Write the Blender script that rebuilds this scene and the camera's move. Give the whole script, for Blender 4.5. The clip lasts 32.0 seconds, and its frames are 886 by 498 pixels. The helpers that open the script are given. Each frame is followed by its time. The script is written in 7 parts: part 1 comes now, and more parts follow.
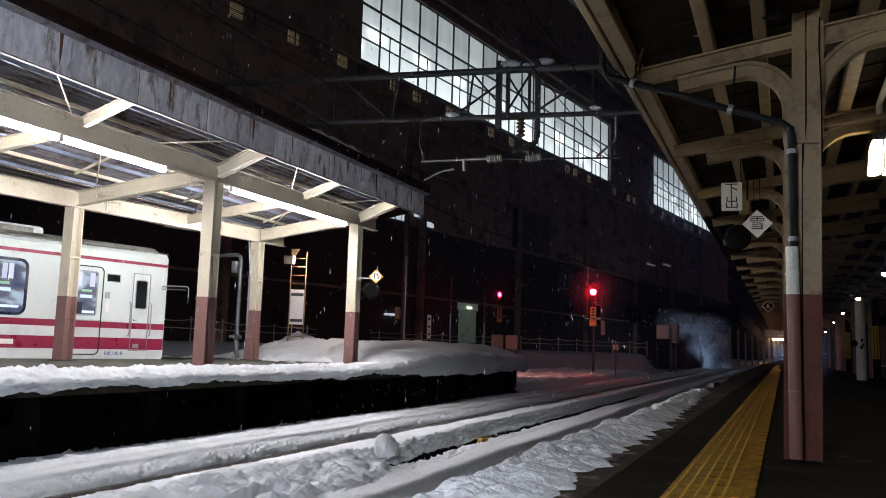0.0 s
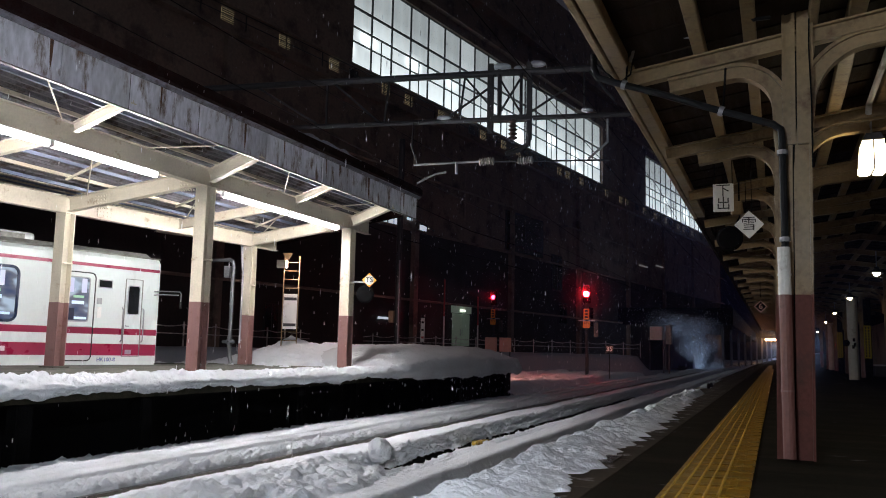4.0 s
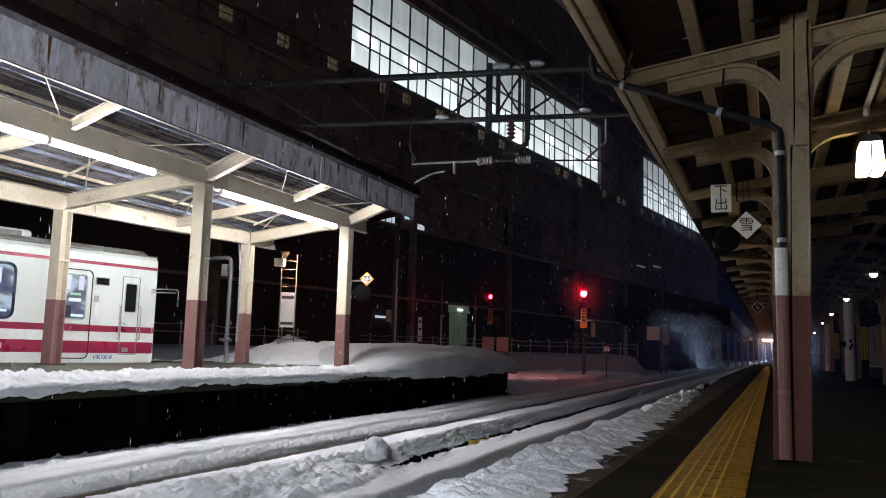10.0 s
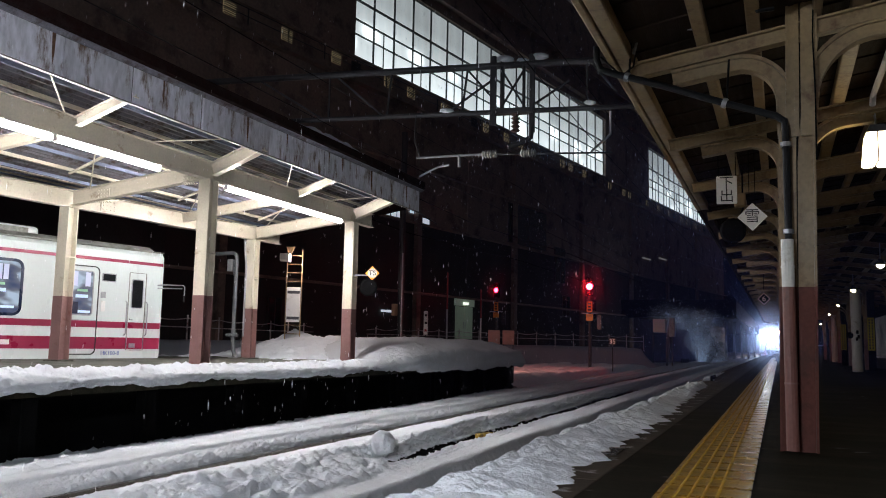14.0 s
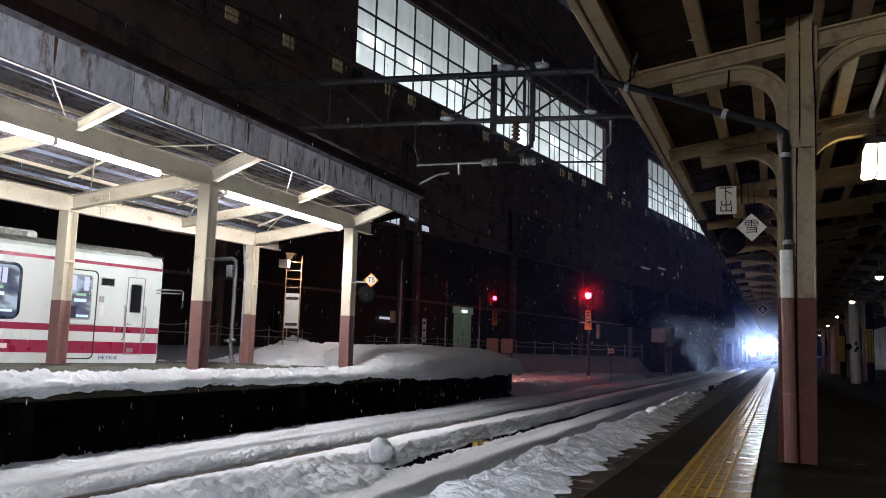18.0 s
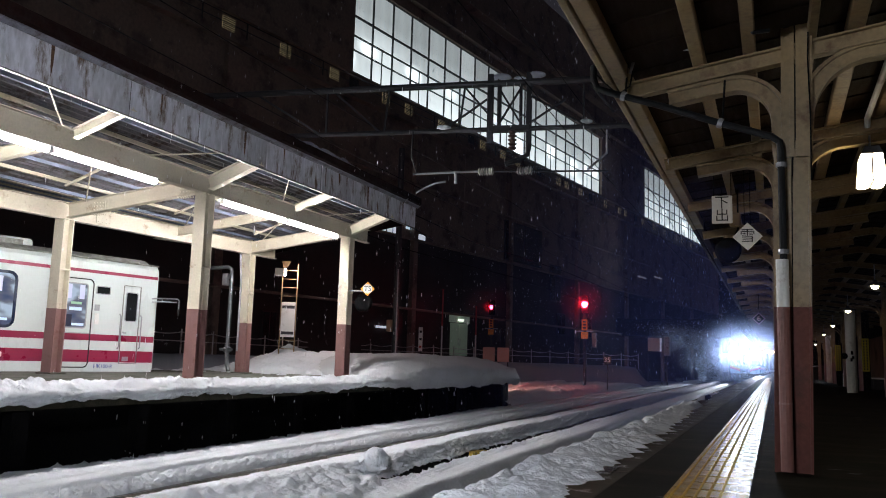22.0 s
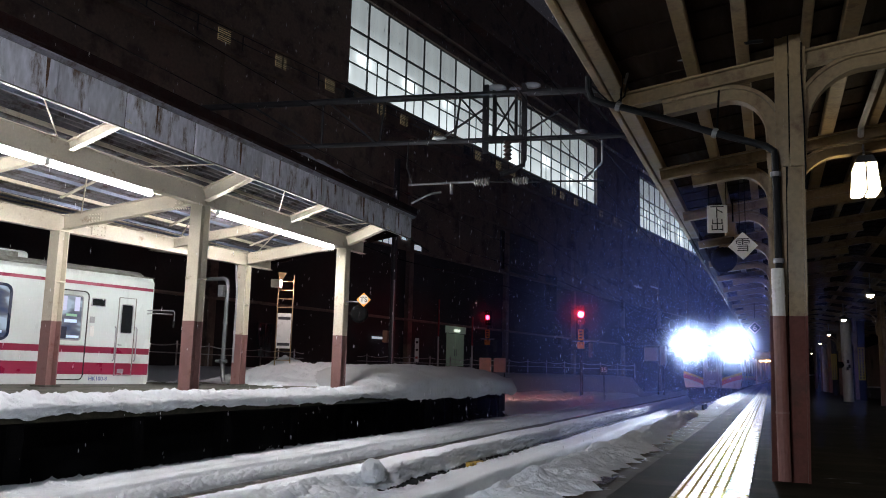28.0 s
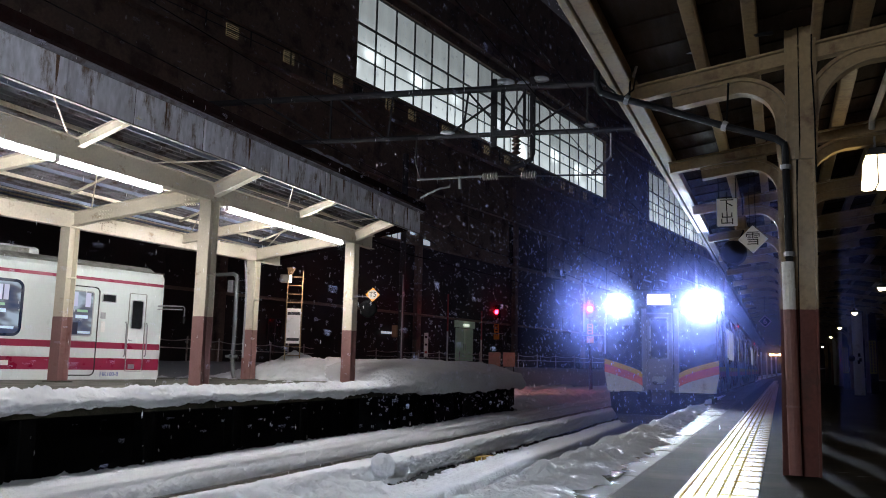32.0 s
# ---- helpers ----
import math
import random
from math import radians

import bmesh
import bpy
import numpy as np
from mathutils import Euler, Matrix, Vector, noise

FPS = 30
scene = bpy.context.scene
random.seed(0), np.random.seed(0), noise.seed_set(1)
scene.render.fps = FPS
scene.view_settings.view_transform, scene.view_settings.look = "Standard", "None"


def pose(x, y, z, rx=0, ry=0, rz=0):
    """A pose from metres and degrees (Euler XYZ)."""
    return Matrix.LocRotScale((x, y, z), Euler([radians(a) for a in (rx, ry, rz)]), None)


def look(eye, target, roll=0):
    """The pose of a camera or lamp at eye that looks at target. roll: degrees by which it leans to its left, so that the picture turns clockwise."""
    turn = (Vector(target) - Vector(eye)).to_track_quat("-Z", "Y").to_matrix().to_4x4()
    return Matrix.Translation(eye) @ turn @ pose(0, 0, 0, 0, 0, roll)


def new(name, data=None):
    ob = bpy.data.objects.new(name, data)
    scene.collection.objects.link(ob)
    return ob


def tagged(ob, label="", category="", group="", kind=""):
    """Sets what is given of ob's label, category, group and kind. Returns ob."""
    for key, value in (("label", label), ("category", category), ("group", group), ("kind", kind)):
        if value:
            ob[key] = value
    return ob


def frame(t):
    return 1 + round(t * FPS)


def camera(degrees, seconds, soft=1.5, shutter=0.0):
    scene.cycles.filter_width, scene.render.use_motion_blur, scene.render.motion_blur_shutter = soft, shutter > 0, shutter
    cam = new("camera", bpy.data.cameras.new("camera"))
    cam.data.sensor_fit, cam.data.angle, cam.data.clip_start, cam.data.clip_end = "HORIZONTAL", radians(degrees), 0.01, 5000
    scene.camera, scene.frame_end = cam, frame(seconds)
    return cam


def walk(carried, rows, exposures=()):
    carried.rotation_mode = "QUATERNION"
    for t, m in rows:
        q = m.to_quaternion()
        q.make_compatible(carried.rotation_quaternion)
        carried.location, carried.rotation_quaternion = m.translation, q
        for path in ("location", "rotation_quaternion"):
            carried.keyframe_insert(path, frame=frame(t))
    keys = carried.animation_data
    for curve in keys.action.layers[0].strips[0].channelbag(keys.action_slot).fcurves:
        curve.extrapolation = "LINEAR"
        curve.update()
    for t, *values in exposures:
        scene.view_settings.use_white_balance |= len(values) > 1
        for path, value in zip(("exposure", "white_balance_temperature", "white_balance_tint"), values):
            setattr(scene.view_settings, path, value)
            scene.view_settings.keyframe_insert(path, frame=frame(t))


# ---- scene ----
FILM = 32.0
cam = camera(57.47, FILM, soft=1.0, shutter=0.5)
EYE = (0.0, 0.0, 0.68)
# seconds and the three angles of the hand-held camera, which stands low over the platform
TURNS = [
    (0, 96.84, -1.73, 22.69), (0.5, 96.90, -1.70, 22.56), (1, 96.97, -1.65, 22.39), (1.5, 97.10, -1.50, 22.25), (2, 97.07, -1.41, 22.16),
    (2.5, 97.01, -1.30, 22.16), (3, 97.00, -1.29, 22.22), (3.5, 97.01, -1.26, 22.24), (5.5, 97.33, -1.21, 22.24), (6, 97.25, -1.25, 22.24),
    (6.5, 97.21, -1.31, 22.24), (7, 97.17, -1.37, 22.28), (7.5, 97.13, -1.39, 22.29), (8, 97.11, -1.45, 22.27), (8.5, 97.08, -1.51, 22.26),
    (9, 97.12, -1.57, 22.21), (9.5, 97.09, -1.52, 22.13), (10, 97.02, -1.50, 22.05), (10.5, 96.87, -1.45, 22.08), (11, 96.74, -1.18, 22.25),
    (11.5, 96.65, -0.94, 22.46), (12, 96.63, -0.70, 22.56), (12.5, 96.68, -0.64, 22.55), (13, 96.70, -0.72, 22.56), (13.5, 96.66, -0.91, 22.53),
    (14, 96.57, -1.13, 22.47), (14.5, 96.51, -1.31, 22.46), (16.5, 96.77, -1.65, 22.33), (17, 96.86, -1.67, 22.35), (17.5, 96.99, -1.70, 22.35),
    (18, 97.11, -1.66, 22.35), (18.5, 97.12, -1.59, 22.35), (19, 97.11, -1.53, 22.35), (19.5, 97.16, -1.51, 22.36), (20, 97.24, -1.51, 22.32),
    (20.5, 97.37, -1.58, 22.27), (21, 97.40, -1.66, 22.23), (21.5, 97.56, -1.74, 22.15), (22, 97.74, -1.71, 22.09), (22.5, 98.11, -1.66, 21.99),
    (23, 98.28, -1.55, 21.95), (23.5, 98.37, -1.47, 21.90), (24, 98.40, -1.54, 21.96), (24.5, 98.40, -1.54, 21.96), (25, 98.46, -1.53, 21.90),
    (25.5, 98.49, -1.42, 21.81), (27.5, 98.58, -1.39, 21.92), (28, 98.49, -1.44, 21.84), (28.5, 98.38, -1.43, 21.76), (29, 98.25, -1.41, 21.75),
    (29.5, 98.12, -1.35, 21.74), (30, 98.15, -1.35, 21.77), (30.5, 98.21, -1.21, 21.85), (31, 98.27, -1.20, 21.94), (31.5, 98.17, -1.19, 22.19),
    (32, 98.10, -1.29, 22.49),
]
walk(cam, [(t, pose(*EYE, a, b, c)) for t, a, b, c in TURNS],
     exposures=[(0.0, 0.05), (9.0, 0.04), (19.0, 0.0), (23.0, -0.04), (25.0, -0.12), (28.0, -0.22), (30.0, -0.30), (32.0, -0.40)])

# ---- night sky: a faint dark glow of a snow-clouded town ----
world = bpy.data.worlds.new("night")
scene.world = world
world.use_nodes = True
wn = world.node_tree.nodes["Background"]
wn.inputs[0].default_value = (0.44, 0.42, 0.52, 1)
wn.inputs[1].default_value = 0.042

# ---- materials ----
def nodes_of(name):
    m = bpy.data.materials.new(name)
    m.use_nodes = True
    nt = m.node_tree
    return m, nt, nt.nodes["Principled BSDF"]


def mat(name, base, rough=0.6, metal=0.0, var=0.3, scale=3.0, fine=40.0, bump=0.15, stain=None, amount=0.35,
        stretch=(1, 1, 1), spec=0.5, island=0.0, rvar=0.15, depth=0.01, wet=0.0):
    """A painted, rusty, wooden or stony surface: base colour, broad and fine variation, stains and a fine relief."""
    m, nt, bsdf = nodes_of(name)
    nn, ln = nt.nodes, nt.links
    tc = nn.new("ShaderNodeTexCoord")
    mp = nn.new("ShaderNodeMapping")
    mp.inputs["Scale"].default_value = stretch
    ln.new(tc.outputs["Object"], mp.inputs[0])
    n1, n2 = nn.new("ShaderNodeTexNoise"), nn.new("ShaderNodeTexNoise")
    n1.inputs["Scale"].default_value, n2.inputs["Scale"].default_value = scale, fine
    n1.inputs["Detail"].default_value, n2.inputs["Detail"].default_value = 5, 3
    ln.new(mp.outputs[0], n1.inputs[0]), ln.new(mp.outputs[0], n2.inputs[0])
    add = nn.new("ShaderNodeMath")
    add.operation = "ADD"
    ln.new(n1.outputs[0], add.inputs[0]), ln.new(n2.outputs[0], add.inputs[1])
    val = nn.new("ShaderNodeMapRange")
    val.inputs[1].default_value, val.inputs[2].default_value = 0.65, 1.35
    val.inputs[3].default_value, val.inputs[4].default_value = 1 - var, 1 + var
    ln.new(add.outputs[0], val.inputs[0])
    mul = nn.new("ShaderNodeVectorMath")
    mul.operation = "SCALE"
    mul.inputs[0].default_value = base
    src = val.outputs[0]
    if island:
        info = nn.new("ShaderNodeObjectInfo")
        geo = nn.new("ShaderNodeNewGeometry")
        both = nn.new("ShaderNodeMath")
        both.operation = "ADD"
        ln.new(info.outputs["Random"], both.inputs[0]), ln.new(geo.outputs["Random Per Island"], both.inputs[1])
        r = nn.new("ShaderNodeMapRange")
        r.inputs[2].default_value = 2.0
        r.inputs[3].default_value, r.inputs[4].default_value = 1 - island, 1 + island
        ln.new(both.outputs[0], r.inputs[0])
        k = nn.new("ShaderNodeMath")
        k.operation = "MULTIPLY"
        ln.new(val.outputs[0], k.inputs[0]), ln.new(r.outputs[0], k.inputs[1])
        src = k.outputs[0]
    ln.new(src, mul.inputs["Scale"])
    colour = mul.outputs[0]
    if stain:
        n3 = nn.new("ShaderNodeTexNoise")
        n3.inputs["Scale"].default_value, n3.inputs["Detail"].default_value, n3.inputs["Roughness"].default_value = scale * 1.7, 8, 0.7
        ln.new(mp.outputs[0], n3.inputs[0])
        cut = nn.new("ShaderNodeMapRange")
        cut.inputs[1].default_value, cut.inputs[2].default_value = 0.62 - amount * 0.35, 0.72 - amount * 0.25
        ln.new(n3.outputs[0], cut.inputs[0])
        mix = nn.new("ShaderNodeMix")
        mix.data_type = "RGBA"
        mix.inputs[7].default_value = (*stain, 1)
        ln.new(cut.outputs[0], mix.inputs[0]), ln.new(colour, mix.inputs[6])
        colour = mix.outputs[2]
    ln.new(colour, bsdf.inputs["Base Color"])
    rr = nn.new("ShaderNodeMapRange")
    rr.inputs[1].default_value, rr.inputs[2].default_value = 0.3, 0.7
    rr.inputs[3].default_value, rr.inputs[4].default_value = max(0.03, rough - rvar), min(1, rough + rvar)
    ln.new(n1.outputs[0], rr.inputs[0]), ln.new(rr.outputs[0], bsdf.inputs["Roughness"])
    bsdf.inputs["Metallic"].default_value = metal
    bsdf.inputs["Specular IOR Level"].default_value = spec
    if wet:                                          # films of water that lie in patches on a dull surface
        n4, film, gloss = nn.new("ShaderNodeTexNoise"), nn.new("ShaderNodeMapRange"), nn.new("ShaderNodeMapRange")
        n4.inputs["Scale"].default_value, n4.inputs["Detail"].default_value, n4.inputs["Roughness"].default_value = 5.0, 6, 0.65
        ln.new(mp.outputs[0], n4.inputs[0])
        for node, hi0, hi1 in ((film, spec, 0.5), (gloss, rough, 0.12)):
            node.inputs[1].default_value, node.inputs[2].default_value = 0.72 - 0.35 * wet, 0.80 - 0.35 * wet
            node.inputs[3].default_value, node.inputs[4].default_value = hi0, hi1
            ln.new(n4.outputs[0], node.inputs[0])
        ln.new(film.outputs[0], bsdf.inputs["Specular IOR Level"]), ln.new(gloss.outputs[0], bsdf.inputs["Roughness"])
    if bump:
        bp = nn.new("ShaderNodeBump")
        bp.inputs["Strength"].default_value, bp.inputs["Distance"].default_value = bump, depth
        ln.new(add.outputs[0], bp.inputs["Height"]), ln.new(bp.outputs[0], bsdf.inputs["Normal"])
    return m


def glow(name, colour, strength):
    m, nt, bsdf = nodes_of(name)
    bsdf.inputs["Base Color"].default_value = (*[0.8 * c for c in colour], 1)
    bsdf.inputs["Emission Color"].default_value = (*colour, 1)
    bsdf.inputs["Emission Strength"].default_value = strength
    return m


def snow_mat(name, tint=(0.85, 0.89, 0.95), dirt=0.10, scale=9.0, relief=1.0):
    m, nt, bsdf = nodes_of(name)
    nn, ln = nt.nodes, nt.links
    tc = nn.new("ShaderNodeTexCoord")
    n1, n2, n3 = (nn.new("ShaderNodeTexNoise") for _ in range(3))
    for n, s, d in ((n1, 1.3, 6), (n2, scale * 1.7, 5), (n3, 60, 6)):
        n.inputs["Scale"].default_value, n.inputs["Detail"].default_value = s, d
        ln.new(tc.outputs["Object"], n.inputs[0])
    cut = nn.new("ShaderNodeMapRange")
    cut.inputs[1].default_value, cut.inputs[2].default_value, cut.inputs[4].default_value = 0.42, 0.75, dirt
    ln.new(n1.outputs[0], cut.inputs[0])
    mix = nn.new("ShaderNodeMix")
    mix.data_type = "RGBA"
    mix.inputs[6].default_value, mix.inputs[7].default_value = (*tint, 1), (0.42, 0.42, 0.45, 1)
    ln.new(cut.outputs[0], mix.inputs[0]), ln.new(mix.outputs[2], bsdf.inputs["Base Color"])
    bsdf.inputs["Roughness"].default_value = 0.66
    bsdf.inputs["Specular IOR Level"].default_value = 0.36
    b1, b2 = nn.new("ShaderNodeBump"), nn.new("ShaderNodeBump")
    b1.inputs["Strength"].default_value, b1.inputs["Distance"].default_value = 1.0, 0.042 * relief
    b2.inputs["Strength"].default_value, b2.inputs["Distance"].default_value = 1.0, 0.022 * relief
    ln.new(n2.outputs[0], b1.inputs["Height"]), ln.new(n3.outputs[0], b2.inputs["Height"])
    ln.new(b1.outputs[0], b2.inputs["Normal"]), ln.new(b2.outputs[0], bsdf.inputs["Normal"])
    return m


M_snow = snow_mat("snow", relief=0.45)
M_snow_soft = snow_mat("soft_snow", relief=0.42)
# snow greyed in colour where the far tubes light it too brightly
M_snow_dim = snow_mat("dimmed_snow", (0.62, 0.655, 0.70), 0.3, 7.0, 0.6)
# dark grey snow: the yard's low light is put into its colour
M_snow_lowlit = snow_mat("low_lit_snow", (0.34, 0.37, 0.44), 0.5, 4.0)
M_asphalt = mat("wet_asphalt", (0.018, 0.016, 0.012), 0.8, var=0.35, scale=1.2, fine=120, bump=0.25, rvar=0.12, stain=(0.028, 0.023, 0.017), amount=0.4, spec=0.006, wet=0.19, stretch=(0.3, 1.4, 1))
M_edge_slab = mat("edge_slab", (0.05, 0.04, 0.03), 0.78, var=0.35, scale=2.5, fine=90, bump=0.35, rvar=0.22, island=0.3, spec=0.05, wet=0.48, stretch=(0.8, 1.2, 1))
M_tactile = mat("tactile_yellow", (0.33, 0.17, 0.009), 0.36, spec=0.2, var=0.3, scale=2, fine=60, bump=0.5, stain=(0.17, 0.085, 0.015), amount=0.45, rvar=0.24, island=0.2, stretch=(0.6, 2.2, 1))
M_stud = mat("worn_stud", (0.31, 0.18, 0.022), 0.7, var=0.3, scale=3, fine=80, stain=(0.2, 0.12, 0.03), amount=0.4, spec=0.2)
M_cream = mat("cream_paint", (0.24, 0.165, 0.078), 0.5, var=0.22, scale=3, fine=30, stain=(0.13, 0.07, 0.03), amount=0.27, bump=0.12)
M_cream_pale = mat("pale_cream_paint", (0.61, 0.56, 0.45), 0.5, var=0.1, scale=2, fine=30, stain=(0.38, 0.3, 0.2), amount=0.12, bump=0.1)
M_pink = mat("dusky_pink_paint", (0.22, 0.118, 0.112), 0.5, var=0.14, scale=2.5, fine=35, stain=(0.16, 0.07, 0.05), amount=0.16, bump=0.1)
# dusky pink with the near pillar's shade put into the colour
M_pink_shaded = mat("shaded_pink_paint", (0.11, 0.037, 0.029), 0.55, spec=0.15, var=0.25, scale=2.5, fine=35, stain=(0.07, 0.03, 0.022), amount=0.3, bump=0.15)
M_pink_pipe = mat("pink_pipe_paint", (0.18, 0.078, 0.066), 0.45, var=0.15, scale=2.5, fine=35, stain=(0.10, 0.045, 0.035), amount=0.2, bump=0.1)
M_white_pipe = mat("white_pipe", (0.66, 0.66, 0.62), 0.45, var=0.1, scale=2, fine=40, stain=(0.35, 0.3, 0.24), amount=0.15)
M_dark_pipe = mat("dark_pipe", (0.009, 0.01, 0.012), 0.6, var=0.3, spec=0.2)
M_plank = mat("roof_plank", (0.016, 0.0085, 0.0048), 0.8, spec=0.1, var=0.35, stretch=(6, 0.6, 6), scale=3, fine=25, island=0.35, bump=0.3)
M_fascia = mat("weathered_fascia", (0.66, 0.66, 0.72), 0.65, var=0.3, stretch=(1, 1.2, 0.4), scale=2.2, fine=14, stain=(0.15, 0.09, 0.06), amount=0.30, island=0.3)
M_rust = mat("rusted_gutter", (0.016, 0.006, 0.005), 0.85, spec=0.1, var=0.5, scale=4, stain=(0.02, 0.012, 0.012), amount=0.4)
M_concrete = mat("dark_concrete", (0.10, 0.095, 0.085), 0.8, var=0.35, scale=1.5, fine=40, bump=0.3, stain=(0.04, 0.045, 0.03), amount=0.5)
# black of real parts, also put where shade lies under platform and in grooves
M_black = mat("black_and_shade", (0.005, 0.005, 0.0055), 0.85, var=0.4, spec=0.08)
M_steel = mat("dark_steel", (0.05, 0.05, 0.055), 0.5, 0.5, var=0.3)
M_galv = mat("galvanised", (0.35, 0.36, 0.38), 0.45, 0.6, var=0.2, scale=8)
M_rail = mat("rail_steel", (0.30, 0.28, 0.27), 0.25, 0.9, var=0.3)
# the shade of the groove is put into this darker rail colour
M_track_rail = mat("worn_rail_shaded", (0.12, 0.105, 0.095), 0.22, 1.0, var=0.3, rvar=0.08)
M_wall = mat("brown_cladding", (0.24, 0.175, 0.14), 0.75, var=0.25, scale=0.35, fine=6, bump=0.1, stain=(0.10, 0.07, 0.06), amount=0.35)
M_tube = glow("tube_light", (1.0, 0.96, 0.95), 188)
# added fill light, out of view behind the camera
M_fill_strip = glow("fill_strip_light", (0.90, 0.95, 1.04), 570)
M_sign_enamel = mat("white_enamel", (0.78, 0.78, 0.76), 0.35, var=0.05)
M_lamp = glow("platform_lamp", (1.0, 0.82, 0.54), 10)
M_red_far = glow("far_signal_red", (1.0, 0.01, 0.03), 80)
M_red = glow("signal_red", (1.0, 0.012, 0.025), 190)

# ---- helpers of this scene ----
def link(name, bm, material, parent=None, label="", smooth=False):
    me = bpy.data.meshes.new(name)
    bm.to_mesh(me)
    bm.free()
    me.materials.append(material)
    if smooth:
        for p in me.polygons:
            p.use_smooth = True
    ob = new(name, me)
    if parent:
        ob.parent = parent
    if label:
        ob["label"] = label
    return ob


def part(name, bm, material, parent, label="", smooth=False):
    return link(name, bm, material, parent, label, smooth)


def twin(name, ob, m, parent, label=""):
    """Another piece on the mesh of ob."""
    o = new(name, ob.data)
    o.parent = parent
    o.matrix_basis = m
    if label:
        o["label"] = label
    return o


def thing(name, m, label="", category="", group="", kind=""):
    e = new(name)
    e.empty_display_size = 0.1
    e.matrix_basis = m
    return tagged(e, label, category, group, kind)


def B():
    return bmesh.new()


def box(bm, x0, x1, y0, y1, z0, z1, m=None):
    vs = [bm.verts.new((x, y, z)) for x in (x0, x1) for y in (y0, y1) for z in (z0, z1)]
    for f in ((0, 1, 3, 2), (4, 6, 7, 5), (0, 4, 5, 1), (2, 3, 7, 6), (0, 2, 6, 4), (1, 5, 7, 3)):
        bm.faces.new([vs[i] for i in f])
    if m:
        for v in vs:
            v.co = m @ v.co
    return bm


def bevel_box(bm, x0, x1, y0, y1, z0, z1, r=0.01, seg=1, m=None):
    t = bmesh.new()
    box(t, x0, x1, y0, y1, z0, z1)
    bmesh.ops.bevel(t, geom=t.edges[:], offset=r, segments=seg, affect="EDGES", profile=0.5)
    join(bm, t, m)
    return bm


def join(bm, t, m=None):
    vm = {}
    for v in t.verts:
        vm[v] = bm.verts.new(m @ v.co if m else v.co)
    for f in t.faces:
        bm.faces.new([vm[v] for v in f.verts])
    t.free()


def axes(a, b, upv=(0, 0, 1)):
    a, b = Vector(a), Vector(b)
    d = (b - a).normalized()
    u = Vector(upv)
    if abs(d.dot(u)) > 0.98:
        u = Vector((1, 0, 0))
    s = d.cross(u).normalized()
    return a, b, d, s, s.cross(d).normalized()


def bar(bm, a, b, w, h, upv=(0, 0, 1)):
    """A square bar from a to b, w wide and h high."""
    a, b, d, s, u = axes(a, b, upv)
    vs = [bm.verts.new(p + s * (i * w / 2) + u * (j * h / 2)) for p in (a, b) for i, j in ((-1, -1), (1, -1), (1, 1), (-1, 1))]
    for f in ((3, 2, 1, 0), (4, 5, 6, 7), (0, 1, 5, 4), (1, 2, 6, 5), (2, 3, 7, 6), (3, 0, 4, 7)):
        bm.faces.new([vs[i] for i in f])
    return bm


def ibeam(bm, a, b, w, h, t=0.012, upv=(0, 0, 1)):
    """A rolled I-section in one piece."""
    a, b, d, s, u = axes(a, b, upv)
    W, H, k = w / 2, h / 2, t / 2
    prof = [(-W, -H), (W, -H), (W, -H + t), (k, -H + t), (k, H - t), (W, H - t), (W, H), (-W, H), (-W, H - t), (-k, H - t), (-k, -H + t), (-W, -H + t)]
    rings = [[bm.verts.new(p + s * x + u * z) for x, z in prof] for p in (a, b)]
    n = len(prof)
    for i in range(n):
        bm.faces.new((rings[0][i], rings[0][(i + 1) % n], rings[1][(i + 1) % n], rings[1][i]))
    for r, flip in ((rings[0], True), (rings[1], False)):
        for q in ((0, 1, 2, 11), (5, 6, 7, 8), (10, 3, 4, 9)):
            f = [r[i] for i in q]
            bm.faces.new(f[::-1] if flip else f)
    return bm


def tube(bm, pts, r, n=8, cap=True):
    """A round bar along pts; r a number or one per point."""
    pts = [Vector(p) for p in pts]
    rs = r if isinstance(r, (list, tuple)) else [r] * len(pts)
    rings = []
    side = None
    for i, p in enumerate(pts):
        d = (pts[min(i + 1, len(pts) - 1)] - pts[max(i - 1, 0)]).normalized()
        if side is None:
            u = Vector((0, 0, 1)) if abs(d.z) < 0.9 else Vector((1, 0, 0))
            side = d.cross(u).normalized()
        side = (side - d * side.dot(d)).normalized()
        v = d.cross(side)
        rings.append([bm.verts.new(p + (side * math.cos(a) + v * math.sin(a)) * rs[i]) for a in (2 * math.pi * k / n for k in range(n))])
    for q, w in zip(rings, rings[1:]):
        for k in range(n):
            bm.faces.new((q[k], q[(k + 1) % n], w[(k + 1) % n], w[k]))
    if cap:
        bm.faces.new(rings[0][::-1]), bm.faces.new(rings[-1])
    return bm


def sweep(bm, pts, w, h, upv=(0, 1, 0)):
    """A flat bar w (along upv) by h along pts."""
    pts = [Vector(p) for p in pts]
    u = Vector(upv)
    rings = []
    for i, p in enumerate(pts):
        d = (pts[min(i + 1, len(pts) - 1)] - pts[max(i - 1, 0)]).normalized()
        n = d.cross(u).normalized()
        rings.append([bm.verts.new(p + u * (a * w / 2) + n * (b * h / 2)) for a, b in ((-1, -1), (1, -1), (1, 1), (-1, 1))])
    for q, k in zip(rings, rings[1:]):
        for j in range(4):
            bm.faces.new((q[j], q[(j + 1) % 4], k[(j + 1) % 4], k[j]))
    bm.faces.new(rings[0][::-1]), bm.faces.new(rings[-1])
    return bm


